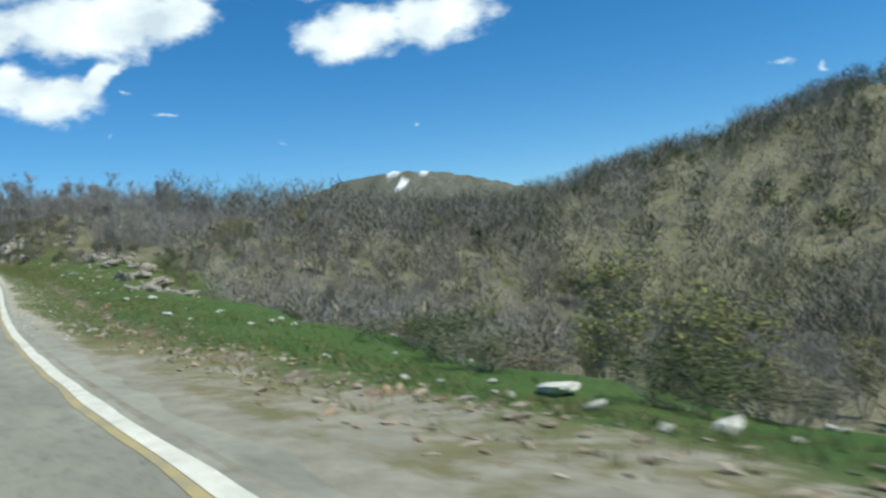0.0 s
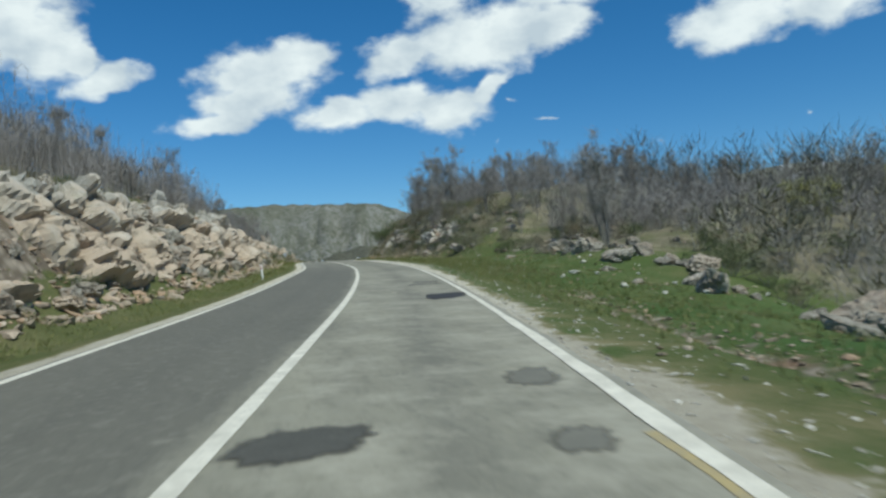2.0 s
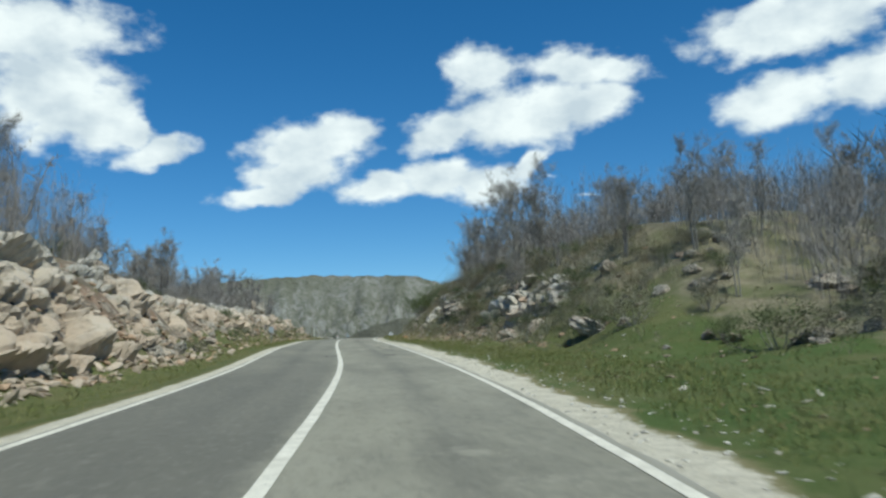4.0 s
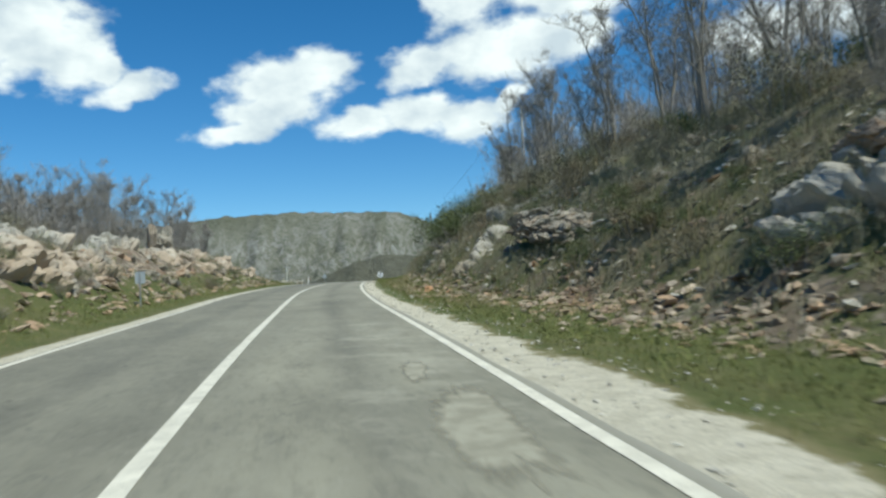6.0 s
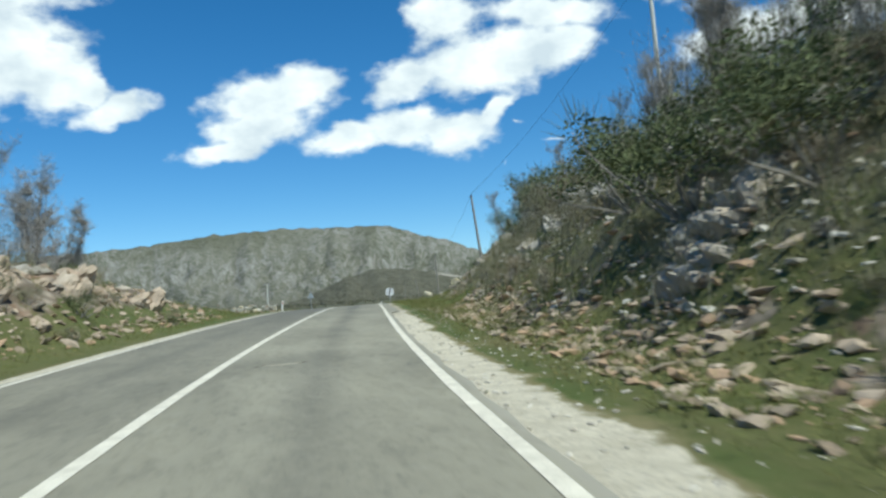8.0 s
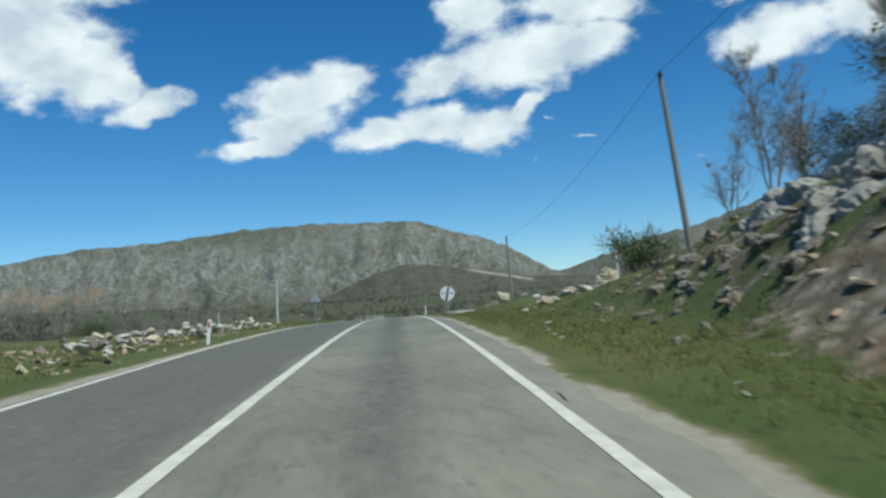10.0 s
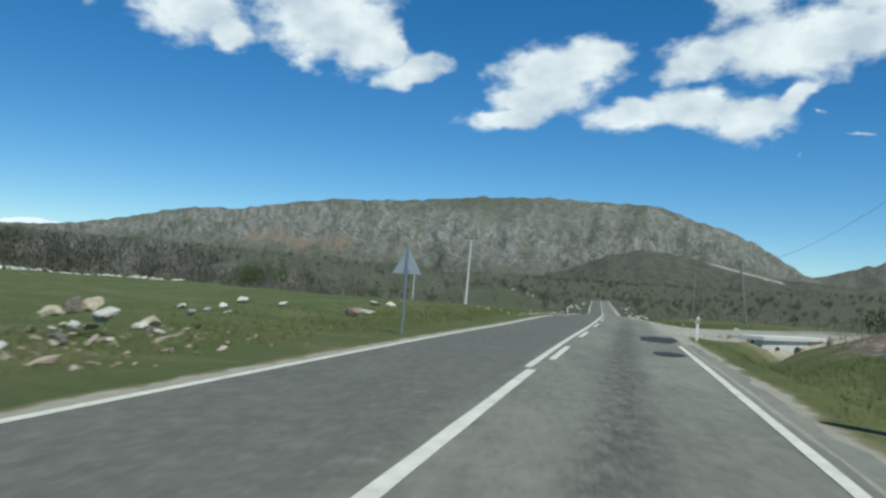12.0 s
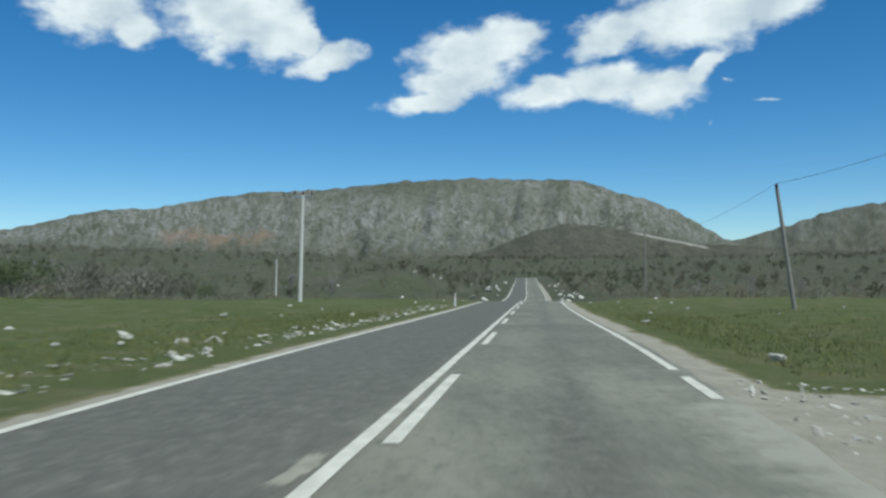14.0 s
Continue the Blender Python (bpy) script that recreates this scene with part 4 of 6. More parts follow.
def build_mountains():
    build_range("backdrop_mountain", "bare grey limestone mountain with green scrub across the plain",
                [(-75, 1.5), (-48, 1.6), (-36.3, 2.2), (-34, 2.5), (-31.5, 2.7), (-28, 3.3), (-25, 4.1), (-22.5, 4.7), (-19.5, 4.8), (-15.4, 5.7),
                 (-13.2, 6.0), (-8.2, 6.3), (-3.9, 6.8), (1.3, 7.1), (4.1, 6.95), (8.4, 6.85), (9.4, 6.7), (11.9, 5.85), (13.3, 5.5), (14.8, 4.8), (15.7, 4.35), (17.2, 3.45), (18.3, 2.75), (19.4, 2.25), (22, 1.2)],
                1000, 3200, 0.3, 1.2, (-19.5, -11.5, 2.7, 3.4), 0.0, 1.0, 1.0)
    build_range("backdrop_hill", "hazy scrub-covered mountain shoulder beyond the pass",
                [(15, 0.6), (18.5, 2.5), (20.5, 3.0), (22.5, 3.6), (25, 4.4), (28, 4.8), (30, 5.4), (32, 6.0), (34, 6.7), (38, 7.1), (41.2, 6.8), (44, 6.1), (47, 5.2), (52, 4.4), (80, 3.0)],
                1200, 3600, 0.3, 1.2, None, 0.45, 4.0, 1.1, (36.5, 41.5, 1.02))
    build_range("backdrop_snow_peak", "distant snow-covered summits beyond the plain", [(-39, 1.2), (-37, 2.2), (-34, 2.75), (-32.5, 3.05), (-31, 2.85), (-28, 1.8)], 3300, 4300, 0.3, 1.2, None, 0.0, 6.0, 1.0, (-39, -28, 0.35))
    build_range("backdrop_foothill", "dark wooded foothill below the mountain",
                [(-6, 0.7), (0, 1.5), (2.9, 2.3), (5.6, 3.4), (8, 4.0), (10.3, 3.8), (12.2, 3.5), (15.6, 2.6), (18.6, 2.4), (26, 1.9), (40, 1.2)],
                700, 1500, 0.3, 1.0, None, 0.9, 8.0, 0.9)


# ---------------- stones ----------------
def rock_mesh(name, seed, mat, detail=3, squash=0.75, cuts=17):
    """An angular broken block: a ball cut by random planes, then roughened."""
    rng = random.Random(seed)
    bm = bmesh.new()
    bmesh.ops.create_icosphere(bm, subdivisions=detail, radius=1.0)
    planes = []
    for _ in range(cuts):
        n = Vector((rng.gauss(0, 1), rng.gauss(0, 1), rng.gauss(0, 1))).normalized()
        planes.append((n, rng.uniform(0.36, 0.80)))
    sx, sy = rng.uniform(0.85, 1.5), rng.uniform(0.75, 1.2)
    for v in bm.verts:
        d = v.co.normalized()
        r = min([1.05 + 0.25 * noise.noise(d * 1.7 + Vector((0, 0, seed)))] + [h / max(d.dot(n), 1e-3) for n, h in planes if d.dot(n) > 0.05])
        w = d + 0.15 * noise.noise_vector(d * 2.0 + Vector((seed, 0, 0)))
        r *= 1 + 0.10 * noise.noise(w * 3.1 + Vector((seed, 0, 0))) + 0.05 * noise.noise(d * 8 + Vector((0, seed, 0)))
        if detail > 2:
            r *= 1 - 0.20 * max(0.0, 0.16 - abs(noise.noise(w * 2.3 + Vector((0, 0, seed))))) / 0.16 - 0.10 * abs(noise.noise(w * 5.0 + Vector((seed, seed, 0))))
        v.co = Vector((d.x * sx, d.y * sy, d.z * squash)) * r
    me = bpy.data.meshes.new(name)
    bm.to_mesh(me)
    bm.free()
    me.materials.append(mat)
    return me


STONES = {}


def cells(P, size, seed):
    """Broken-stone cells through space: how near the joint is, a random number and a tilt for each cell, the way from its heart."""
    G = np.floor(P / size)
    best = np.full((2, len(P)), 1e9)
    keep, way = np.zeros((len(P), 3)), np.zeros((len(P), 3))

    def rnd(c, k):
        v = np.sin(c[:, 0] * 127.1 + c[:, 1] * 311.7 + c[:, 2] * 74.7 + seed * 17.3 + k * 53.9) * 43758.5453
        return v - np.floor(v)

    for dx in (-1, 0, 1):
        for dy in (-1, 0, 1):
            for dz in (-1, 0, 1):
                c = G + np.array([dx, dy, dz])
                heart = (c + np.stack([rnd(c, 1), rnd(c, 2), rnd(c, 3)], 1)) * size
                w = P - heart
                d = np.sqrt((w ** 2).sum(1)) / size
                near = d < best[0]
                best[1] = np.where(near, best[0], np.minimum(best[1], d))
                best[0] = np.where(near, d, best[0])
                keep[near], way[near] = c[near], w[near]
    tilt = np.stack([rnd(keep, 5), rnd(keep, 6), rnd(keep, 7)], 1) - 0.5
    return best[1] - best[0], rnd(keep, 4), tilt, way


def crag(name, label, y0, y1, q0, q1, proud, size, seed, cover, step=0.11, grey=0.0):
    """Fractured rock that stands out of a bank: blocks of two sizes with deep joints. q0, q1 and cover are functions of y."""
    ys, ts = np.arange(y0, y1, step), np.linspace(0, 1, 52)
    T, Y = np.meshgrid(ts, ys)
    Q = q0(Y) + (q1(Y) - q0(Y)) * T
    X = road_x(Y) + Q
    Z = land(X, Y)
    e = 0.6
    nx = -(land(X + e, Y) - land(X - e, Y)) / (2 * e)
    ny = -(land(X, Y + e) - land(X, Y - e)) / (2 * e)
    N = np.stack([nx.ravel(), ny.ravel(), np.full(nx.size, 0.55)], 1)
    N /= np.sqrt((N ** 2).sum(1))[:, None]
    P = np.stack([X.ravel(), Y.ravel(), Z.ravel()], 1)
    W = P * np.array([1.0, 0.72, 1.25]) + 0.35 * np.stack([wave(Y, Z, 2.3, seed), wave(X, Z, 1.9, seed + 1), wave(X, Y, 2.1, seed + 2)], -1).reshape(-1, 3)
    g1, r1, t1, w1 = cells(W, size, seed)
    g2, r2, t2, w2 = cells(W, size * 0.42, seed + 7)
    g3, r3, t3, w3 = cells(W, size * 0.17, seed + 11)
    rise = proud * (0.15 + 0.95 * r1 + 1.1 * (t1 * w1).sum(1) / size)
    rise += proud * 0.42 * (r2 - 0.5 + 1.5 * (t2 * w2).sum(1) / (0.42 * size)) + proud * 0.09 * (r3 - 0.5)
    rise -= proud * (0.75 * np.exp(-(g1 / 0.10) ** 2) + 0.30 * np.exp(-(g2 / 0.13) ** 2))
    edge = (sstep(T, 0, 0.10) * (1 - sstep(T, 0.88, 1.0)) * sstep(Y, y0, y0 + 1.5) * (1 - sstep(Y, y1 - 1.5, y1))).ravel()
    patch = np.clip(cover(Y, T).ravel() + 0.25 * (r1 - 0.5), 0, 1) * edge
    out = rise * sstep(patch, 0.15, 0.55) - 0.45 * (1 - sstep(patch, 0.1, 0.5))
    V = P + N * out[:, None]
    tone = 0.55 * r1 + 0.3 * r2 + 0.15 * r3
    me = grid_mesh(name, V[:, 0].reshape(X.shape), V[:, 1].reshape(X.shape), V[:, 2].reshape(X.shape), CRAG, {"tone": tone, "level": grey + (1 - grey) * T})
    me.polygons.foreach_set("use_smooth", [False] * len(me.polygons))
    tagged(new(name, me), label, "rock face", kind="structure")


def build_crags():
    crag("rock_face_bank", "fractured cream and grey limestone face of the road cutting", 37, 107,
         lambda y: -6.5 + 0.25 * wave(y, y * 0, 11.0, 2.0), lambda y: -10.6 + 0 * y, 0.68, 1.6, 3.0,
         lambda y, t: 0.72 + 0.6 * wave(y, t * 4, 6.0, 1.0) - 0.9 * sstep(t, 0.72, 1.0) - 0.3 * sstep(y, 90, 107), 0.12)
    crag("rock_face_low_bank", "broken tan limestone along the low grassy bank", 107, 178,
         lambda y: -6.4 + 0.35 * wave(y, y * 0, 9.0, 4.0), lambda y: -10.2 + 0 * y, 0.55, 1.3, 5.0,
         lambda y, t: 0.36 + 0.65 * wave(y, t * 4, 5.0, 3.0) - 0.3 * sstep(y, 150, 178), 0.13)
    crag("rock_face_ledge", "grey and pinkish limestone ledge jutting from the scrubby bank", 104, 117,
         lambda y: bank_toe(y) + 0.35, lambda y: bank_toe(y) + 4.2, 0.60, 1.35, 8.0,
         lambda y, t: 0.06 + 0.8 * wave(y, t * 3, 6.5, 6.0) + 0.25 * np.exp(-((t - 0.55) / 0.2) ** 2) - 0.3 * sstep(t, 0.8, 1.0), 0.11, 0.35)
    crag("rock_face_outcrop", "weathered grey limestone outcrop high in the bank", 134, 168,
         lambda y: bank_toe(y) + 0.5, lambda y: bank_toe(y) + 4.6, 0.42, 0.9, 12.0,
         lambda y, t: 0.10 + 0.85 * wave(y, t * 3, 7.0, 9.0) + 0.25 * sstep(t, 0.5, 0.8), 0.11, 0.5)
    crag("rock_face_knoll", "pale limestone outcrop in the grassy bank", 177, 190,
         lambda y: 8.0 + 0 * y, lambda y: 12.5 + 0 * y, 0.45, 1.1, 15.0,
         lambda y, t: 0.10 + 0.85 * wave(y, t * 3, 5.0, 2.0), 0.11, 0.6)


def make_stones():
    STONES["cream"] = [rock_mesh("boulder", 70 + i, CREAM_STONE, 4, 0.8) for i in range(3)]
    STONES["grey"] = [rock_mesh("boulder", 10 + i, LIMESTONE, 4, 0.8) for i in range(9)]
    STONES["white"] = [rock_mesh("stone", 40 + i, WHITE_STONE, 2, 0.6) for i in range(6)]
    STONES["tan"] = [rock_mesh("tan_stone", 90 + i, TAN_STONE, 4, 0.75) for i in range(6)]
    STONES["red"] = [rock_mesh("red_stone", 70 + i, RED_STONE, 3, 0.8) for i in range(3)]


def set_stone(kind, y, q, size, label, group="", sink=0.3, name="boulder", rng=random, tall=1.0, z=None, spin=None, lean=None):
    x = at_road(y, q)
    ob = new(name, rng.choice(STONES[kind]))
    if z is None:
        z = land1(x, y)
    turn = lean if lean is not None else (rng.uniform(-0.35, 0.35), rng.uniform(-0.35, 0.35))
    ob.rotation_euler = (turn[0], turn[1], rng.uniform(0, 6.28) if spin is None else spin)
    ob.scale = (size, size, size * tall)
    ob.location = (x, y, z + size * tall * (0.62 - sink * 1.5))
    return tagged(ob, label, "rock", group)


def build_stones():
    rng = random.Random(5)
    make_stones()
    # the blasted bank left of the road
    for k in range(210):
        y = 40 + 66 * rng.random() ** 1.15
        u = 6.5 + 3.4 * rng.random() ** 1.5
        size = rng.choice((0.18, 0.24, 0.32, 0.42, 0.55, 0.75)) * rng.uniform(0.8, 1.15) * (1.0 if y < 85 else 0.75)
        set_stone("tan" if k % 5 < 1 else "grey", y, -u, size, "angular pinkish-grey limestone block in the blasted bank", "blocks of the rock bank", 0.42, "bank_block", rng, rng.uniform(0.8, 1.2))
    for k in range(26):
        y = rng.uniform(39, 84)
        set_stone("grey" if k % 4 else "tan", y, -rng.uniform(7.0, 9.6), rng.uniform(0.6, 1.0), "large angular cream limestone block of the bank", "large blocks of the rock bank", 0.40, "bank_boulder", rng, rng.uniform(0.8, 1.1))
    for k in range(215):
        y = rng.uniform(104, 184)
        u = rng.uniform(6.0, 9.4)
        size = rng.choice((0.2, 0.28, 0.38, 0.5, 0.7)) * rng.uniform(0.8, 1.15) * (1 - 0.35 * float(sstep(y, 165, 185)))
        set_stone("tan" if k % 5 < 2 else "grey", y, -u, size, "broken limestone block on the low stony bank", "blocks of the low bank", 0.40, "low_bank_block", rng, rng.uniform(0.7, 1.1))
    # twin pointed rocks on the low bank
    for dy, dq, s, tall in ((0, -8.95, 0.52, 2.5), (0.3, -8.05, 0.50, 2.4), (0.4, -8.5, 1.0, 0.7)):
        set_stone("grey", 153.0 + dy, dq, s, "pointed pale limestone rock standing on the bank", "twin pointed rocks", 0.1, "pointed_rock", rng, tall, z=float(road_z(153)) + 2.75, lean=(0.1, 0.05))
    # upper left slope
    for k in range(26):
        set_stone("grey", rng.uniform(42, 100), -rng.uniform(11, 17), rng.uniform(0.4, 1.0), "grey limestone outcrop on the wooded slope", "outcrops among the trees", 0.35, "boulder", rng)
    # right bank: outcrop blocks that overhang a hollow, and loose blocks
    for k in range(56):
        y = 106 + k * 0.86 + rng.uniform(-1.2, 1.2)
        set_stone("grey", y, float(bank_toe(y)) + rng.uniform(1.6, 4.2), rng.choice((0.14, 0.2, 0.26, 0.4)) * rng.uniform(0.8, 1.2), "weathered grey limestone outcrop above a shaded hollow", "outcrop of the right bank", 0.22, "outcrop_block", rng, 0.85)
    for row, (back, rise, size) in enumerate(((1.55, 1.72, 0.27), (1.95, 1.90, 0.42), (2.35, 2.00, 0.50), (2.75, 2.06, 0.52))):
        for k in range(20):
            y = 125.6 + 0.30 * k + 0.12 * row
            set_stone("grey", y, float(bank_toe(y)) + back + 0.25 * math.sin(k * 2.1 + row), size * (1 + 0.35 * math.sin(k * 1.7 + row)), "jagged grey limestone block jutting over the hollow", "blocks over the hollow", 0.2, "outcrop_slab", rng, 0.7, z=float(road_z(y)) + rise + 0.10 * (y - 127) + 0.10 * math.sin(k * 1.3 + 2 * row), lean=(0.5 * math.sin(k * 3.1), -0.2 + 0.4 * math.sin(k * 1.9)))
    for k in range(70):
        y = rng.uniform(100, 168)
        set_stone("tan" if k % 3 == 0 else "grey", y, float(bank_toe(y)) + rng.uniform(0.2, 6.0), rng.choice((0.10, 0.14, 0.2, 0.3)) * rng.uniform(0.7, 1.2), "grey limestone block on the scrubby bank", "blocks of the scrubby bank", 0.35, "boulder", rng)
    for k in range(7):
        set_stone("tan" if k % 3 == 0 else "grey", 106.5 + 1.5 * k, 10.4 + rng.gauss(0, 0.5), rng.uniform(0.7, 1.15), "large weathered boulder jutting from the bank", "large boulders of the bank", 0.3, "large_boulder", rng, 0.75)
    set_stone("grey", 106.3, 7.9, 0.85, "large pale pinkish boulder at the foot of the bank", "", 0.3, "large_boulder", rng, 1.0)
    for k in range(160):
        y, q, _ = scree_spot(rng)
        set_stone("tan", y, q, rng.choice((0.10, 0.15, 0.2, 0.28)) * rng.uniform(0.8, 1.2), "tan broken block lying in the scree", "blocks of the scree", 0.3, "scree_block", rng, 0.6)
    set_stone("grey", 141.0, 6.75, 0.46, "tall pale split boulder on the scrubby bank", "", 0.25, "split_boulder", rng, 1.35)
    for y, q, s in ((135.9, 5.45, 0.32), (141.1, 6.6, 0.22), (133, 5.9, 0.2), (127.0, 7.6, 0.2)):
        set_stone("red", y, q, s, "orange-brown broken stone in the scree", "orange stones", 0.2, "orange_stone", rng)
    set_stone("white", 133.0, 4.45, 0.14, "cream-coloured stone at the edge of the gravel", "", 0.2, "cream_stone", rng, 0.9)
    for k in range(64):
        y = rng.uniform(175, 196) if k % 3 == 0 else rng.gauss(187, 3)
        set_stone("grey", y, rng.uniform(7.0, 11.5) if k % 3 == 0 else rng.gauss(8.6, 1.0), rng.choice((0.18, 0.26, 0.36, 0.5)) * rng.uniform(0.7, 1.2), "grey limestone block in the grassy bank", "blocks of the grassy bank", 0.44, "boulder", rng)
    # stones in the first meadow
    for k in range(60):
        y = rng.uniform(4, 72)
        set_stone("white", y, rng.uniform(6.4, 13.0), rng.choice((0.07, 0.1, 0.14, 0.2)) * rng.uniform(0.8, 1.3), "small white stone lying in the grass", "stones in the meadow", 0.25, "stone", rng)
    set_stone("white", 34.9, 8.44, 0.33, "white boulder lying in the meadow", "", 0.2, "white_boulder", rng, 0.8)
    set_stone("white", 11.1, 10.4, 0.45, "white boulder at the meadow's edge", "", 0.2, "white_boulder", rng, 0.8)
    set_stone("white", 6.8, 9.0, 0.30, "white boulder at the meadow's edge", "", 0.2, "white_boulder", rng, 1.0)
    set_stone("white", 28.0, 9.5, 0.28, "white boulder at the meadow's edge", "", 0.2, "white_boulder", rng, 0.7)
    set_stone("red", 28.6, 5.95, 0.20, "rust-red stone in the grass", "", 0.2, "rust_stone", rng, 0.9)
    # the ruined row of boulders where the meadow ends
    for k in range(46):
        y = rng.uniform(42, 84)
        set_stone("grey", y, 11.6 + rng.uniform(-1.6, 1.8) + 0.04 * (y - 60), rng.choice((0.4, 0.6, 0.8, 1.05)) * rng.uniform(0.7, 1.1), "grey limestone boulder at the edge of the wood", "boulders at the wood's edge", 0.3, "boulder", rng, 0.8)
    set_stone("grey", 72.2, 10.9, 0.72, "upright split boulder in the meadow", "", 0.2, "split_boulder", rng, 1.25)
    set_stone("grey", 59.9, 9.4, 0.42, "low grey boulder in the meadow", "", 0.3, "boulder", rng, 0.7)
    for k in range(64):
        y = rng.uniform(72, 104)
        set_stone("grey", y, rng.uniform(8.5, 17), rng.choice((0.3, 0.45, 0.65, 0.85)) * rng.uniform(0.7, 1.2), "grey boulder among grass and scrub", "boulders below the wood", 0.35, "boulder", rng, 0.8)
    # tumbled field walls on the left
    heaps = ((189.8, -4.9, 0.9), (194.8, -6.2, 1.3), (198.8, -6.6, 1.2), (202.4, -7.8, 1.1), (207.0, -7.2, 0.8), (211.4, -6.8, 1.1), (214.2, -6.6, 1.0), (220.0, -6.9, 0.9), (201.0, -5.2, 0.5))
    for k in range(185):
        hy, hq, wide = heaps[k % 9] if k % 6 else (rng.uniform(188, 224), -6.6, 0.9)
        dy, dq = rng.gauss(0, wide), rng.gauss(0, 0.55 * wide)
        top = max(0.0, 0.55 - 0.32 * math.hypot(dy, 1.6 * dq)) * rng.random()
        y, q = hy + dy, min(hq + dq, -4.3)
        set_stone(("white", "white", "tan", "white", "grey", "white", "cream")[k % 7], y, q, rng.choice((0.12, 0.16, 0.22, 0.28)) * rng.uniform(0.8, 1.2), "pale tumbled stone of a field wall", "stones of the tumbled wall", 0.15, "wall_stone", rng, 0.85, z=land1(at_road(y, q), y) + top)
    for y, q, s in ((248.6, -10.2, 0.45), (246.6, -10.5, 0.32), (234.7, -11.3, 0.35), (235.8, -10.3, 0.3), (240.4, -8.8, 0.36), (232.5, -10.8, 0.26), (231.0, -9.9, 0.22), (233.4, -12.6, 0.3), (229.5, -13, 0.26), (226.5, -8.6, 0.24), (238, -12.5, 0.24), (228, -12, 0.25), (229, -9.5, 0.2), (262, -6.5, 0.13)):
        set_stone("white", y, q, s, "white stone lying in the green meadow", "stones of the left meadow", 0.2, "stone", rng, 0.8)
    set_stone("tan", 235.0, -7.5, 0.40, "pale orange boulder in the green meadow", "", 0.15, "orange_boulder", rng)
    set_stone("cream", 227.6, 9.2, 0.80, "cream-coloured boulder on a low mound", "", 0.02, "cream_boulder", rng, 0.95)
    set_stone("cream", 199.6, 9.3, 0.56, "tall cream boulder standing on the grassy slope", "", 0.08, "cream_boulder", rng, 1.25)
    set_stone("white", 203.8, 10.35, 0.80, "broad low boulder lying on the grassy slope", "", 0.2, "broad_boulder", rng, 0.55)
    for kind, y, q, size in (("white", 222.0, 10.9, 0.50), ("tan", 221.3, 10.1, 0.34), ("tan", 212.8, 9.4, 0.62), ("white", 214.2, 10.2, 0.40), ("white", 216.4, 11.3, 0.55), ("white", 215.2, 12.2, 0.75), ("grey", 217.4, 13.3, 0.65), ("white", 213.6, 11.5, 0.60), ("tan", 219.4, 12.4, 0.70), ("white", 228.6, 11.7, 0.65)):
        set_stone(kind, y, q, size, "weathered pale boulder of a heap in the meadow", "boulders of the meadow heap", 0.2, "boulder", rng, 0.75)
    for y, q, size in ((208.8, 7.7, 0.36), (209.6, 8.3, 0.22), (201.8, 7.6, 0.18), (192.7, 5.2, 0.17), (191.4, 5.3, 0.14), (190.0, 5.1, 0.13), (193.6, 5.8, 0.14), (188.6, 5.0, 0.09), (205.5, 6.6, 0.13)):
        set_stone("white", y, q, size, "small white stone lying in the verge grass", "stones of the grassy verge", 0.2, "stone", rng, 0.7)
    for k in range(7):
        set_stone("white", rng.uniform(228, 236), rng.uniform(10.5, 14.0), rng.uniform(0.35, 0.6), "pale boulder heaped on a low mound", "boulders on the mound", 0.1, "boulder", rng, 0.8)
    for k in range(46):
        y = rng.uniform(352, 450)
        side = rng.choice((-1, 1))
        set_stone("white", y, side * (4.6 + abs(rng.gauss(0, 2.2))) if k % 3 else -rng.uniform(12, 34), rng.choice((0.3, 0.45, 0.65, 0.9)), "white stone beside the far stretch of road", "stones of the far stretch", 0.2, "stone", rng)
    for k in range(60):
        set_stone("tan", rng.gauss(245.3, 1.0), rng.gauss(8.2, 1.3), rng.choice((0.07, 0.1, 0.15, 0.2)), "brown broken stone heaped beside the turning", "rubble heap at the turning", 0.2, "rubble_stone", rng)
    for k in range(34):
        y = rng.uniform(256, 330)
        side = rng.choice((-1, 1))
        set_stone("white", y, side * rng.uniform(4.6, 14), rng.choice((0.08, 0.12, 0.2)), "small white stone beside the road", "stones along the verge", 0.2, "stone", rng)


def scatter_mesh(name, count, seed, place, size, mat, detail=1):
    """Many small stones as one mesh: the shapes of a few rough pebbles set down where place() says."""
    rng = random.Random(seed)
    protos = [rock_mesh("pebble", 200 + seed * 7 + i, mat, detail, 0.6, 9) for i in range(5)]
    data = [(np.array([v.co[:] for v in m.vertices]), [tuple(p.vertices) for p in m.polygons]) for m in protos]
    vs, fs, base = [], [], 0
    for _ in range(count):
        y, q, k = place(rng)
        pts, faces = data[rng.randrange(5)]
        a = rng.uniform(0, 6.28)
        s = k * (size[0] + (size[1] - size[0]) * rng.random() ** 2.5)
        ca, sa = math.cos(a) * s, math.sin(a) * s
        x = at_road(y, q)
        z = land1(x, y)
        long, flat, tip = rng.uniform(0.8, 1.7), rng.uniform(0.55, 1.15), rng.gauss(0, 0.35)
        px, py, pz = pts[:, 0] * long, pts[:, 1] / long ** 0.5, pts[:, 2] * flat + pts[:, 0] * tip
        p = np.stack([x + px * ca - py * sa, y + px * sa + py * ca, z + s * 0.15 + pz * s], 1)
        vs.append(p)
        fs += [tuple(i + base for i in f) for f in faces]
        base += len(p)
    for m in protos:
        bpy.data.meshes.remove(m)
    return mesh_from(name, np.concatenate(vs).tolist(), fs, mat)


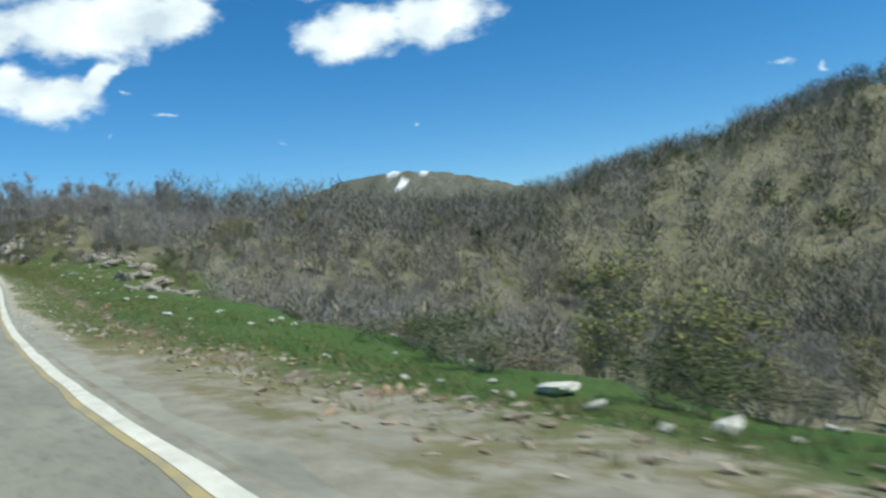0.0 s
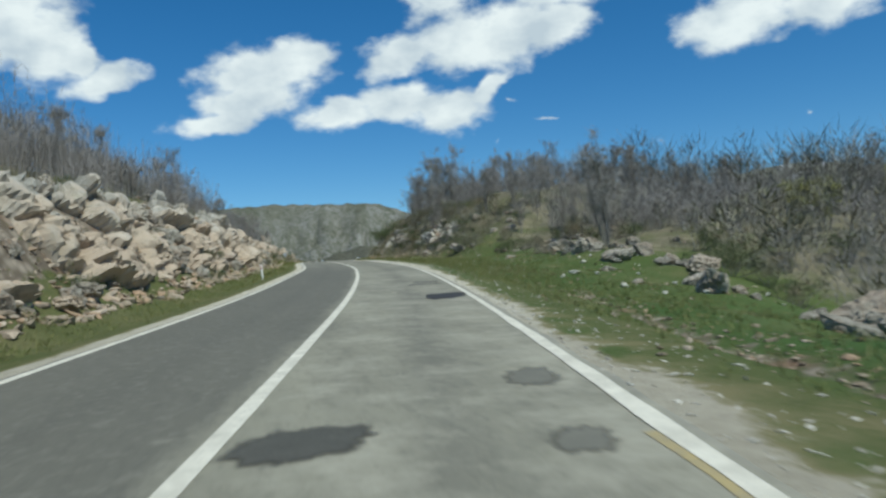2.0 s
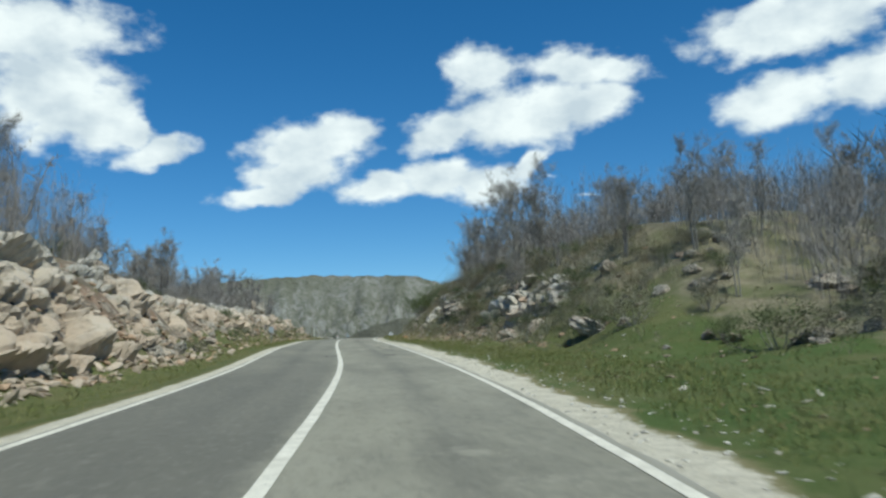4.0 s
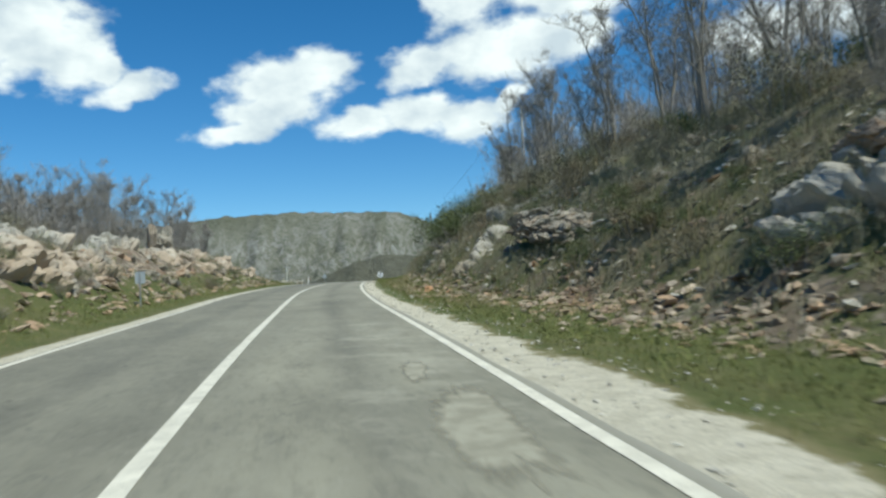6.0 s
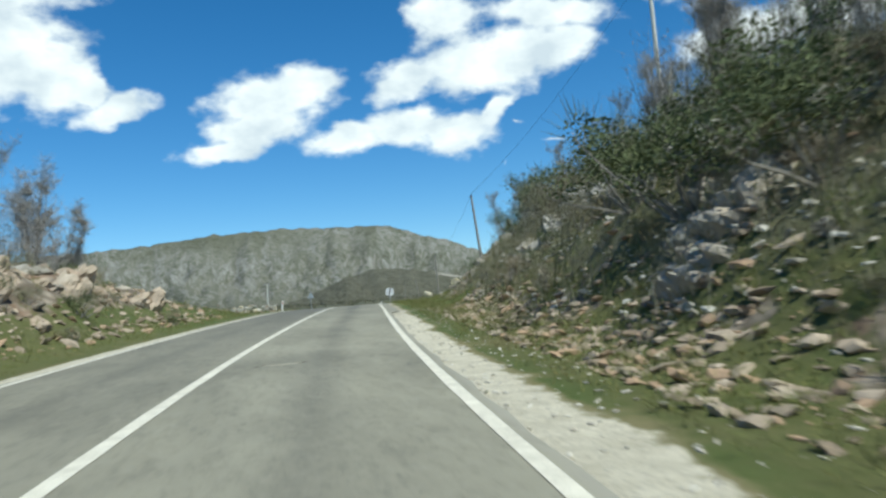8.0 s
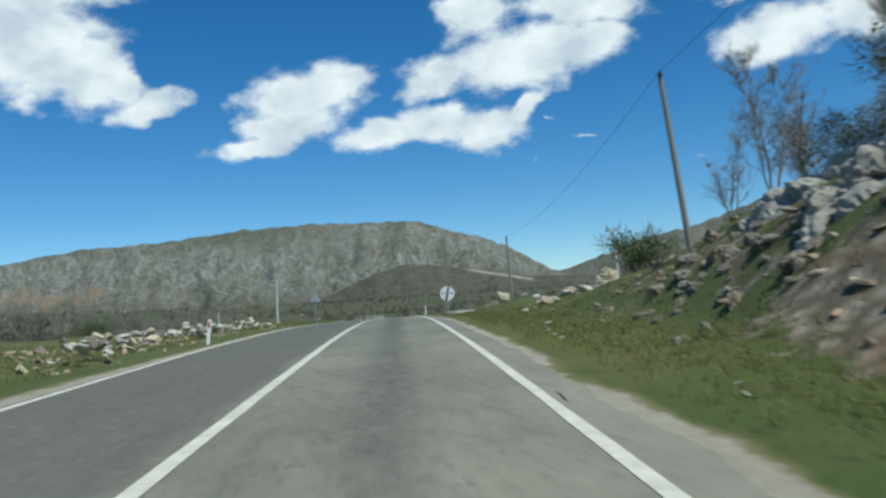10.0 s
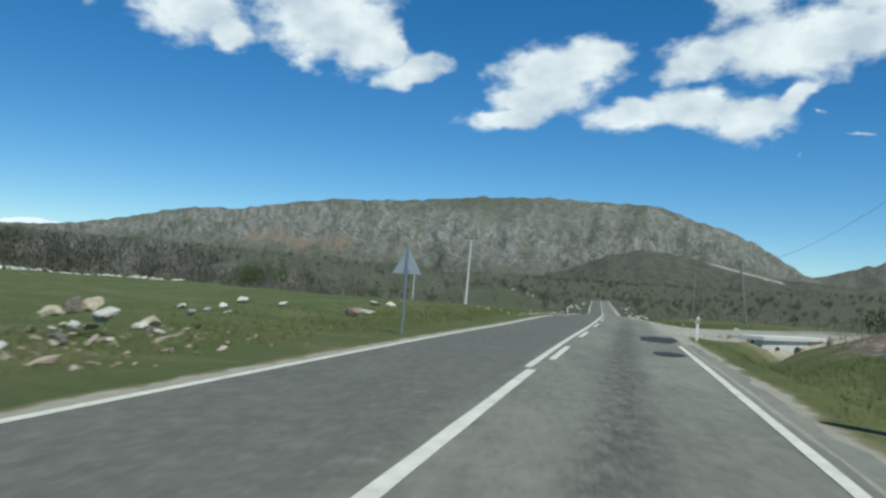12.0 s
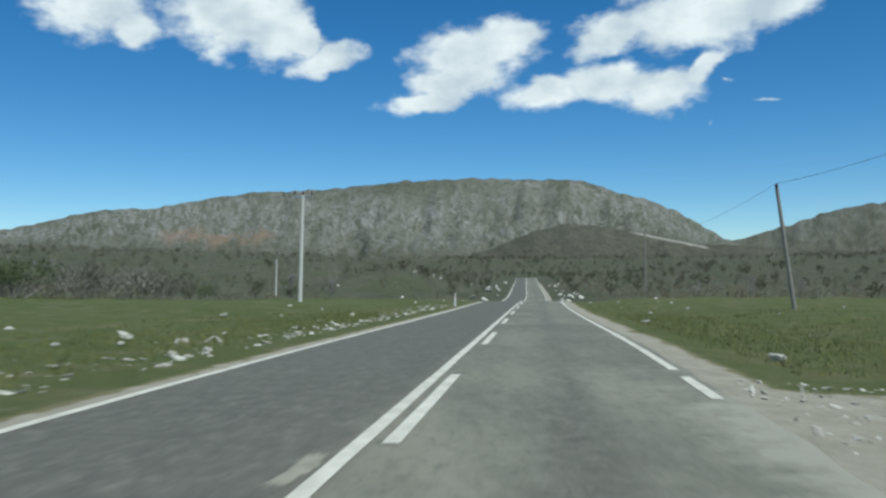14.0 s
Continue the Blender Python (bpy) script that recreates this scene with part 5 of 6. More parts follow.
def m_rubble(k):
    r = k.geo.outputs["Random Per Island"]
    c = k.mix(r, (0.22, 0.175, 0.125), (0.48, 0.40, 0.31))
    c = k.mix(k.ramp(k.calc("FRACT", k.calc("MULTIPLY", r, 7.3), 0), 0.62, 0.80), c, (0.40, 0.28, 0.185))
    k.colour(k.mix(k.ramp(k.noise(18, 4, 0.7), 0.5, 0.7, 0, 0.6), c, (0.14, 0.12, 0.10)))
    k.rough(0.95)


def m_chips(k):
    r = k.geo.outputs["Random Per Island"]
    c = k.mix(r, (0.36, 0.335, 0.28), (0.62, 0.595, 0.52))
    k.colour(k.mix(k.ramp(k.noise(18, 4, 0.7), 0.5, 0.7, 0, 0.6), c, (0.17, 0.155, 0.125)))
    k.rough(0.95)


def scree_spot(r):
    y = r.uniform(108, 170)
    return y, max(4.7, r.gauss(float(bank_toe(y)) - 0.15, 0.7)), 1


def build_rubble():
    rubble = material("rubble", m_rubble, 0.95, 0.15)
    chips = material("limestone_chips", m_chips, 0.95, 0.15)
    jobs = [
        ("scree", 3400, 1, lambda r: scree_spot(r), (0.025, 0.19), "reddish broken scree at the foot of the right bank"),
        ("bank_rubble", 4200, 2, lambda r: (40 + 66 * r.random(), -(5.7 + abs(r.gauss(0, 1.7))), 1), (0.04, 0.28), "broken limestone rubble on the left bank"),
        ("low_bank_rubble", 1500, 11, lambda r: (r.uniform(104, 180), -(5.0 + abs(r.gauss(0, 1.5))), 1), (0.04, 0.26), "tan limestone rubble on the low bank"),
        ("slope_rubble", 1300, 3, lambda r: (r.uniform(98, 196), r.uniform(6.5, 13), 1), (0.03, 0.22), "loose grey stones on the scrubby bank"),
        ("slope_chips", 2600, 16, lambda r: (lambda y: (y, float(bank_toe(y)) + 0.2 + 5.0 * r.random(), 1))(r.uniform(104, 170)), (0.02, 0.19), "pale grey stone chips strewn over the scrubby bank"),
        ("verge_clods", 520, 17, lambda r: (r.uniform(-2, 22), 4.3 + 2.6 * r.random(), 1), (0.015, 0.085), "dry earth clods on the dusty verge"),
        ("verge_stones", 360, 4, lambda r: (r.uniform(2, 60), r.choice((r.uniform(4.0, 7.5), 5.7 + r.gauss(0, 0.2))), 1), (0.03, 0.09), "small stones on the dusty verge"),
        ("ditch_stones", 560, 9, lambda r: (r.uniform(6, 56), 5.75 + r.gauss(0, 0.28), 1), (0.02, 0.08), "brown earth clods and stones along the ditch"),
        ("meadow_stones", 420, 5, lambda r: (r.uniform(40, 108), r.uniform(5.2, 15), 1), (0.04, 0.13), "small pale stones in the grass"),
        ("wall_rubble", 700, 6, lambda r: (r.uniform(187, 224), min(-4.2, -6.5 + r.gauss(0, 1.0)), 1), (0.03, 0.15), "rubble of the tumbled field wall"),
        ("far_wall_rubble", 560, 18, lambda r: (lambda q: (302 + 0.10 * (q + 60) + 5 * math.sin(q * 0.09) + r.gauss(0, 1.2), q, 1))(-r.uniform(52, 150)), (0.20, 0.95), "pale stones of a tumbled wall across the far meadow"),
        ("roadside_gravel", 520, 8, lambda r: (r.uniform(252, 300), -(4.1 + abs(r.gauss(0, 0.8))), 1), (0.02, 0.13), "pale gravel strewn along the left verge"),
        ("shoulder_gravel", 3400, 12, lambda r: (r.uniform(18, 172), 3.22 + 1.5 * r.random() ** 1.4, 1), (0.012, 0.05), "loose pale gravel on the shoulder"),
        ("verge_chips", 240, 13, lambda r: (r.uniform(62, 172), 4.4 + abs(r.gauss(0, 1.6)), 1), (0.025, 0.10), "pale stone chips in the verge grass"),
        ("bank_chips", 60, 15, lambda r: (r.uniform(172, 222), 4.2 + abs(r.gauss(0, 2.6)), 1), (0.02, 0.11), "pale stones lying on the grassy bank"),
        ("junction_gravel", 1500, 7, lambda r: (r.uniform(240, 257), 3.4 + abs(r.gauss(0, 3.0)), 1), (0.012, 0.06), "loose gravel at the turning"),
    ]
    for name, n, seed, place, size, label in jobs:
        tagged(new(name, scatter_mesh(name, n, seed, place, size, chips if name in ("roadside_gravel", "shoulder_gravel", "verge_chips", "junction_gravel", "bank_chips", "slope_chips", "far_wall_rubble") else rubble)), label, "stones", kind="stuff")


# ---------------- plants ----------------
class Wood:
    """Gathers tapered limbs and flat twigs into lists of corners and faces."""

    def __init__(self):
        self.v, self.f = [], []

    def limb(self, p, d, length, r0, r1, sides, segs, rng, bend=0.18, lift=0.0):
        pts, d, p = [Vector(p)], Vector(d).normalized(), Vector(p)
        for _ in range(segs):
            d = (d + Vector((rng.gauss(0, bend), rng.gauss(0, bend), rng.gauss(0, bend * 0.6) + lift))).normalized()
            p = p + d * (length / segs)
            pts.append(p.copy())
        base = len(self.v)
        for i, c in enumerate(pts):
            r = r0 + (r1 - r0) * i / segs
            ax = (pts[min(i + 1, segs)] - pts[max(i - 1, 0)]).normalized()
            a = ax.orthogonal().normalized()
            b = ax.cross(a)
            for s in range(sides):
                w = 6.28318 * s / sides
                self.v.append(tuple(c + (a * math.cos(w) + b * math.sin(w)) * r))
        for i in range(segs):
            for s in range(sides):
                t = (s + 1) % sides
                self.f.append((base + i * sides + s, base + i * sides + t, base + (i + 1) * sides + t, base + (i + 1) * sides + s))
        return pts

    def twig(self, p, d, length, w, rng):
        d = Vector(d).normalized()
        a = d.cross(Vector((rng.gauss(0, 1), rng.gauss(0, 1), rng.gauss(0, 1)))).normalized() * w
        base = len(self.v)
        m = Vector(p) + d * length * 0.5 + a * rng.uniform(-2, 2)
        self.v += [tuple(Vector(p) + a), tuple(Vector(p) - a), tuple(m - a * 0.7), tuple(m + a * 0.7), tuple(Vector(p) + d * length)]
        self.f += [(base, base + 1, base + 2, base + 3), (base + 3, base + 2, base + 4)]

    def leaf(self, p, size, rng):
        n = Vector((rng.gauss(0, 1), rng.gauss(0, 1), rng.gauss(0, 1) + 0.5)).normalized()
        a = n.orthogonal().normalized()
        b = n.cross(a)
        w = rng.uniform(0, 6.28)
        a, b = a * math.cos(w) + b * math.sin(w), b * math.cos(w) - a * math.sin(w)
        base = len(self.v)
        p = Vector(p)
        self.v += [tuple(p - a * size), tuple(p + b * size * 0.5), tuple(p + a * size), tuple(p - b * size * 0.5)]
        self.f.append((base, base + 1, base + 2, base + 3))

    def mesh(self, name, mat):
        return mesh_from(name, self.v, self.f, mat)


def tree_meshes(seed, height, stems, spread, twigs=22, leaves=0):
    """Bare multi-stemmed tree: (trunk mesh, crown mesh, leaf mesh or None)."""
    rng = random.Random(seed)
    trunk, crown, green = Wood(), Wood(), Wood()
    for s in range(stems):
        w = 6.283 * s / stems + rng.uniform(-0.5, 0.5)
        tilt = spread * rng.uniform(0.3, 1.0) * (0.4 if stems == 1 else 1.0)
        d = Vector((math.cos(w) * tilt, math.sin(w) * tilt, 1))
        hgt = height * rng.uniform(0.75, 1.0)
        r = 0.010 * height * rng.uniform(0.7, 1.1)
        pts = trunk.limb((math.cos(w) * 0.1, math.sin(w) * 0.1, -0.2), d, hgt * 0.95, r, r * 0.25, 6, 7, rng, 0.08, 0.05)
        for k in range(11):
            i = rng.randrange(2, 8)
            p = pts[i]
            side = Vector((rng.gauss(0, 1), rng.gauss(0, 1), 0)).normalized()
            bd = side * rng.uniform(0.5, 1.1) + Vector((0, 0, rng.uniform(0.5, 1.2)))
            ln = hgt * rng.uniform(0.16, 0.34) * (1.15 - 0.09 * i)
            bp = trunk.limb(p, bd, ln, r * 0.35, r * 0.08, 4, 4, rng, 0.15, 0.06)
            for j in range(5):
                q = bp[rng.randrange(1, 5)]
                sd = Vector((rng.gauss(0, 0.8), rng.gauss(0, 0.8), rng.uniform(0.1, 1.2)))
                cp = crown.limb(q, sd, ln * rng.uniform(0.35, 0.7), 0.009, 0.0035, 3, 3, rng, 0.2, 0.08)
                for _ in range(twigs):
                    e = cp[rng.randrange(1, 4)]
                    td = Vector((rng.gauss(0, 0.7), rng.gauss(0, 0.7), rng.uniform(-0.1, 1.2)))
                    crown.twig(e, td, rng.uniform(0.2, 0.6), 0.0052, rng)
                    if leaves and rng.random() < leaves:
                        green.leaf(e + td.normalized() * rng.uniform(0.1, 0.45), rng.uniform(0.05, 0.09), rng)
    return trunk.mesh("trunk", BARK), crown.mesh("crown", TWIGS), (green.mesh("leaves", BUD_LEAVES) if leaves else None)


def shrub_meshes(seed, mat, count=1900, size=(0.016, 0.036), height=1.0):
    rng = random.Random(seed)
    stems, crown = Wood(), Wood()
    lumps = [(Vector((rng.gauss(0, 0.34), rng.gauss(0, 0.34), rng.uniform(0.28, 0.8) * height)), rng.uniform(0.2, 0.38)) for _ in range(9)]
    for c, r in lumps:
        stems.limb((c.x * 0.2, c.y * 0.2, -0.08), c, c.length, 0.02, 0.006, 4, 3, rng, 0.12)
    for _ in range(count):
        c, r = rng.choice(lumps)
        d = Vector((rng.gauss(0, 1), rng.gauss(0, 1), rng.gauss(0, 1))).normalized()
        p = c + d * r * rng.random() ** 0.4
        if rng.random() < 0.35:
            crown.twig(p, d + Vector((0, 0, 0.6)), rng.uniform(0.1, 0.25), 0.0035, rng)
        else:
            crown.leaf(p, rng.uniform(*size), rng)
    return stems.mesh("stem", BARK), crown.mesh("foliage", mat)


def proto_tree(meshes, label, category="tree"):
    root = new(category.replace(" ", "_"), None)
    for name, me in zip(("trunk", "crown", "foliage"), meshes):
        if me:
            under(name, me, root)
    return tagged(root, label, category)


def build_trees():
    rng = random.Random(21)
    label = {"bare": "bare grey-brown deciduous tree with fine twigs", "bud": "young tree with yellow-green spring leaves"}
    kinds = []
    for seed, h, stems, spread in ((1, 6.0, 3, 0.16), (2, 5.2, 4, 0.22), (3, 6.6, 2, 0.14), (4, 4.6, 5, 0.28), (5, 5.6, 3, 0.2), (6, 7.0, 3, 0.09), (7, 6.6, 4, 0.12)):
        kinds.append(proto_tree(tree_meshes(seed, h, stems, spread), label["bare"]))
    buds = [proto_tree(tree_meshes(11, 5.4, 4, 0.3, 12, 0.7), label["bud"]), proto_tree(tree_meshes(12, 4.6, 5, 0.34, 12, 0.8), label["bud"])]
    used = set()

    def plant(src, y, q, k, group):
        x = at_road(y, q)
        m = pose(x, y, land1(x, y) - 0.05, rng.uniform(-4, 4), rng.uniform(-4, 4), rng.uniform(0, 360))
        if src not in used:
            used.add(src)
            ob = src
            ob.matrix_basis = m
        else:
            ob = copy_thing(src, m)
        ob.scale = (k, k, k * rng.uniform(0.9, 1.1))
        tagged(ob, group=group)
        return ob

    # the wood right of the road, on the rise and above the cutting
    for k in range(84):
        y = rng.uniform(80, 190)
        q = rng.uniform(13.5, 36) if y < 108 else rng.uniform(13.2, 26)
        plant(rng.choice(kinds[5:] if y > 112 and rng.random() < 0.65 else kinds), y, q + (2.5 if y > 170 else 0), rng.uniform(0.5, 0.72) if y < 112 else rng.uniform(0.62, 0.95), "trees of the right wood")
    plant(kinds[6], 74.8, 13.2, 1.0, "trees of the right wood")
    for y, q, k in ((113.8, 9.9, 0.62), (114.6, 10.5, 0.55), (122, 13.4, 1.0), (126, 13.0, 1.05), (130, 13.6, 1.05), (135, 13.4, 1.0), (139, 13.9, 0.95),
                    (143, 13.0, 0.95), (148, 13.4, 1.0), (153, 13.0, 0.9), (118, 12.8, 0.9), (86, 14.0, 0.6), (90, 16, 0.65), (95, 13.5, 0.6), (100, 14.5, 0.7), (104, 13.0, 0.65),
                    (193.2, 14.0, 0.6), (186, 12.5, 0.65), (190, 15.5, 0.55), (191.5, 12.0, 0.62), (196.5, 13.0, 0.45), (195, 15, 0.5), (188, 14, 0.6)):
        plant(rng.choice(kinds[5:] if y > 116 else kinds), y, q, k, "trees of the right wood")
    for y, q, k in ((337, -58, 0.95), (339, -54, 0.85), (336, -62, 0.9), (341, -66, 0.8), (333, -70, 0.75), (312, -43, 0.6), (352, -30, 0.6), (349, -24, 0.5), (356, 30, 0.6), (362, 24, 0.55), (360, 38, 0.6)):
        plant(rng.choice(kinds), y, q, k, "trees of the plain")
    # the wood above the left bank
    for k in range(90):
        y = rng.uniform(40, 180)
        q = -rng.uniform(10.8, 24) if y < 100 else -rng.uniform(11.5, 26)
        plant(rng.choice(kinds), y, q, rng.uniform(0.55, 0.85) * (1.0 if y < 110 else 1.1), "trees of the left wood")
    for k in range(16):
        plant(rng.choice(kinds), rng.uniform(138, 186), -rng.uniform(12.0, 19), rng.uniform(0.8, 1.05), "trees of the left wood")
    # the hollow below the first meadow
    for k in range(66):
        y = rng.uniform(-12, 78)
        q = rng.uniform(18.5, 62) - 0.05 * max(0, y - 40)
        plant(rng.choice(kinds if rng.random() > 0.22 else buds), y, q, rng.uniform(0.45, 0.75), "trees of the hollow")
    for y, q, k in ((17.5, 18.5, 0.9), (14.5, 19.5, 0.95), (12.6, 18.4, 0.8), (21, 21, 0.7), (9.5, 21.5, 0.7)):
        plant(rng.choice(buds), y, q, k, "trees of the hollow")
    for src in kinds + buds:
        if src not in used:
            for c in list(src.children):
                bpy.data.objects.remove(c)
            bpy.data.objects.remove(src)


def build_shrubs():
    rng = random.Random(33)
    protos = []
    for seed, mat, label in ((1, DARK_LEAVES, "dark green juniper shrub on stony ground"), (2, DARK_LEAVES, "dark green rounded shrub on stony ground"), (3, SCRUB_LEAVES, "brown-grey leafless scrub on the slope"), (4, SCRUB_LEAVES, "brown-green low scrub on the slope"), (5, SCRUB_LEAVES, "grey-brown thorny scrub on the slope")):
        root = new("shrub", None)
        a, b = shrub_meshes(seed, mat)
        under("stem", a, root)
        under("foliage", b, root)
        protos.append(tagged(root, label, "shrub"))
    used = set()

    def plant(src, y, q, k, group, tall=1.0):
        x = at_road(y, q)
        m = pose(x, y, land1(x, y) - 0.03, 0, 0, rng.uniform(0, 360))
        if src in used:
            ob = copy_thing(src, m)
        else:
            ob = src
            used.add(src)
            ob.matrix_basis = m
        ob.scale = (k, k, k * tall)
        tagged(ob, group=group)

    dark, brown = protos[:2], protos[2:]
    for _ in range(84):
        y = rng.uniform(98, 172)
        plant(rng.choice(brown if rng.random() > 0.3 else dark), y, float(bank_toe(y)) + rng.uniform(0.8, 7.0), rng.uniform(0.4, 1.2), "scrub of the right bank", rng.uniform(0.6, 1.0))
    for y in np.arange(112, 176, 3.2):
        plant(rng.choice(brown if rng.random() > 0.15 else dark), float(y), float(bank_toe(y)) + rng.uniform(3.8, 5.6), rng.uniform(0.9, 1.8), "scrub of the right bank")
    for _ in range(16):
        plant(rng.choice(dark), rng.uniform(102, 128), rng.uniform(8.2, 11.0), rng.uniform(0.5, 1.1), "scrub of the right bank", rng.uniform(0.6, 0.9))
    for _ in range(30):
        plant(rng.choice(protos), rng.uniform(106, 172), -rng.uniform(5.2, 7.6), rng.uniform(0.4, 0.9), "scrub of the low bank", rng.uniform(0.6, 1.0))
    for y, q, k in ((146.5, 8.2, 1.9), (148.3, 8.5, 2.2), (150.5, 8.2, 2.2), (153, 8.1, 1.9), (156, 8.4, 1.8)):
        plant(rng.choice(dark), y, q, k, "scrub of the right bank")
    for _ in range(34):
        plant(rng.choice(protos), rng.uniform(-2, 20), rng.uniform(11.0, 20), rng.uniform(0.7, 1.5), "scrub of the hollow", 0.8)
    for y, q, k in ((64, 14.8, 1.3), (66.5, 15.8, 1.5), (61, 15.6, 1.1)):
        plant(dark[1], y, q, k, "scrub below the wood")
    for _ in range(28):
        plant(rng.choice(brown if rng.random() > 0.35 else dark), rng.uniform(72, 104), rng.uniform(9.5, 24), rng.uniform(0.7, 1.8), "scrub below the wood")
    for _ in range(28):
        plant(rng.choice(brown if rng.random() > 0.3 else dark), rng.uniform(42, 178), -rng.uniform(9.5, 15), rng.uniform(0.6, 1.7), "scrub above the left bank")
    for _ in range(10):
        plant(rng.choice(dark), rng.uniform(44, 170), -rng.uniform(6.0, 8.5), rng.uniform(0.4, 0.8), "scrub above the left bank")
    for _ in range(24):
        plant(rng.choice(protos), rng.uniform(0, 80), rng.uniform(14.5, 24), rng.uniform(0.8, 1.9), "scrub of the hollow")
    for _ in range(9):
        plant(rng.choice(brown), rng.uniform(180, 192), rng.uniform(11.5, 14.5), rng.uniform(0.6, 1.4), "scrub of the grassy bank")
    for y, q, k in ((206.5, 12.2, 2.4), (207.6, 12.9, 2.0), (205.8, 13.2, 1.9), (184, 11.0, 1.9), (181, 11.5, 2.2), (178, 12.0, 2.4), (175, 11.5, 2.2), (188, 12.5, 1.2)):
        plant(dark[0], y, q, k, "scrub of the grassy bank")
    for y, q, k in ((337.0, -57.0, 4.4), (338.5, -53.5, 3.6), (325.0, -49.0, 4.6), (326.5, -52.0, 4.2), (323.5, -51.0, 3.8), (330, -70, 2.6), (345, -38, 2.2), (352, -30, 2.0), (300, 30, 1.8)):
        plant(dark[1], y, q, k, "bushes of the plain")
    for _ in range(12):
        plant(rng.choice(protos), rng.uniform(290, 420), rng.choice((-1, 1)) * rng.uniform(20, 75), rng.uniform(0.7, 1.8), "scrub of the plain")


def far_wood(name, seed, spots, label, mat, height=(3.5, 6.0), blades=34, width=0.0055):
    """Bare woods too far off to count: a fan of thin stems and twigs for each tree, all in one mesh."""
    rng = np.random.default_rng(seed)
    spots = np.asarray(spots)
    n = len(spots)
    x, y = spots[:, 0], spots[:, 1]
    z = land(x, y)
    h = rng.uniform(*height, n)
    vs, fs = [], []
    base = 0
    for i in range(n):
        k = blades
        d = rng.normal(0, 1, (k, 3))
        d /= np.linalg.norm(d, axis=1)[:, None]
        rad = rng.uniform(0.25, 1.0, k)[:, None] ** 0.5
        c = d * rad * np.array([0.33, 0.33, 0.40]) * h[i]
        px, py, pz = x[i] + c[:, 0], y[i] + c[:, 1], z[i] + 0.56 * h[i] + c[:, 2]
        ln = rng.uniform(0.14, 0.32, k) * h[i]
        ox, oy = (0.6 * d[:, 0] + rng.normal(0, 0.35, k)) * ln, (0.6 * d[:, 1] + rng.normal(0, 0.35, k)) * ln
        dz = ln * rng.uniform(0.3, 1.0, k)
        pz[:2], px[:2], py[:2] = z[i], x[i] + rng.normal(0, 0.1, 2), y[i] + rng.normal(0, 0.1, 2)
        dz[:2] = h[i] * 0.6
        w = width * h[i] * rng.uniform(0.5, 1.5, k)
        b = rng.uniform(0, 3.14, k)
        wx, wy = np.cos(b) * w, np.sin(b) * w
        tri = np.stack([np.stack([px - wx, py - wy, pz], 1), np.stack([px + wx, py + wy, pz], 1), np.stack([px + ox, py + oy, pz + dz], 1)], 1).reshape(-1, 3)
        vs.append(tri)
        fs.append(np.arange(base, base + 3 * k).reshape(-1, 3))
        base += 3 * k
    me = mesh_from(name, np.concatenate(vs).tolist(), np.concatenate(fs).tolist(), mat)
    tagged(new(name, me), label, "woods", kind="stuff")


def coppice(name, seed, spots, label, height, stems=7, twigs=30, mat=BRUSH, thick=0.0040):
    """Close-grown leafless brush: upright tapering stems, each with a plume of fine twigs, all in one mesh."""
    rng = np.random.default_rng(seed)
    n = len(spots)
    h = np.repeat(rng.uniform(*height, n), stems)
    x = np.repeat(spots[:, 0], stems) + rng.normal(0, 0.28, n * stems)
    y = np.repeat(spots[:, 1], stems) + rng.normal(0, 0.28, n * stems)
    base = np.stack([x, y, np.repeat(land(spots[:, 0], spots[:, 1]), stems) - 0.1], 1)
    lean = np.stack([rng.normal(0, 0.13, n * stems), rng.normal(0, 0.13, n * stems), np.ones(n * stems)], 1)
    ln = h * rng.uniform(0.6, 1.0, n * stems)

    def blades(p, d, width):
        a = rng.uniform(0, 3.1416, len(p))
        s = np.stack([np.cos(a) * width, np.sin(a) * width, 0 * a], 1)
        return np.stack([p - s, p + s, p + d], 1).reshape(-1, 3)

    out = [blades(base, lean * ln[:, None], thick * h)]
    t = rng.uniform(0.25, 0.97, (n * stems, twigs))
    p = base[:, None, :] + lean[:, None, :] * (ln[:, None] * t)[:, :, None]
    k = ln[:, None] * (1.15 - t) * rng.uniform(0.18, 0.42, t.shape)
    d = np.stack([rng.normal(0, 0.55, t.shape), rng.normal(0, 0.55, t.shape), rng.uniform(0.25, 1.0, t.shape)], 2) * k[:, :, None]
    out.append(blades(p.reshape(-1, 3), d.reshape(-1, 3), np.repeat(h, twigs) * thick * 0.42))
    tri = np.concatenate(out)
    me = mesh_from(name, tri.tolist(), np.arange(len(tri)).reshape(-1, 3).tolist(), mat)
    tagged(new(name, me), label, "woods", kind="stuff")


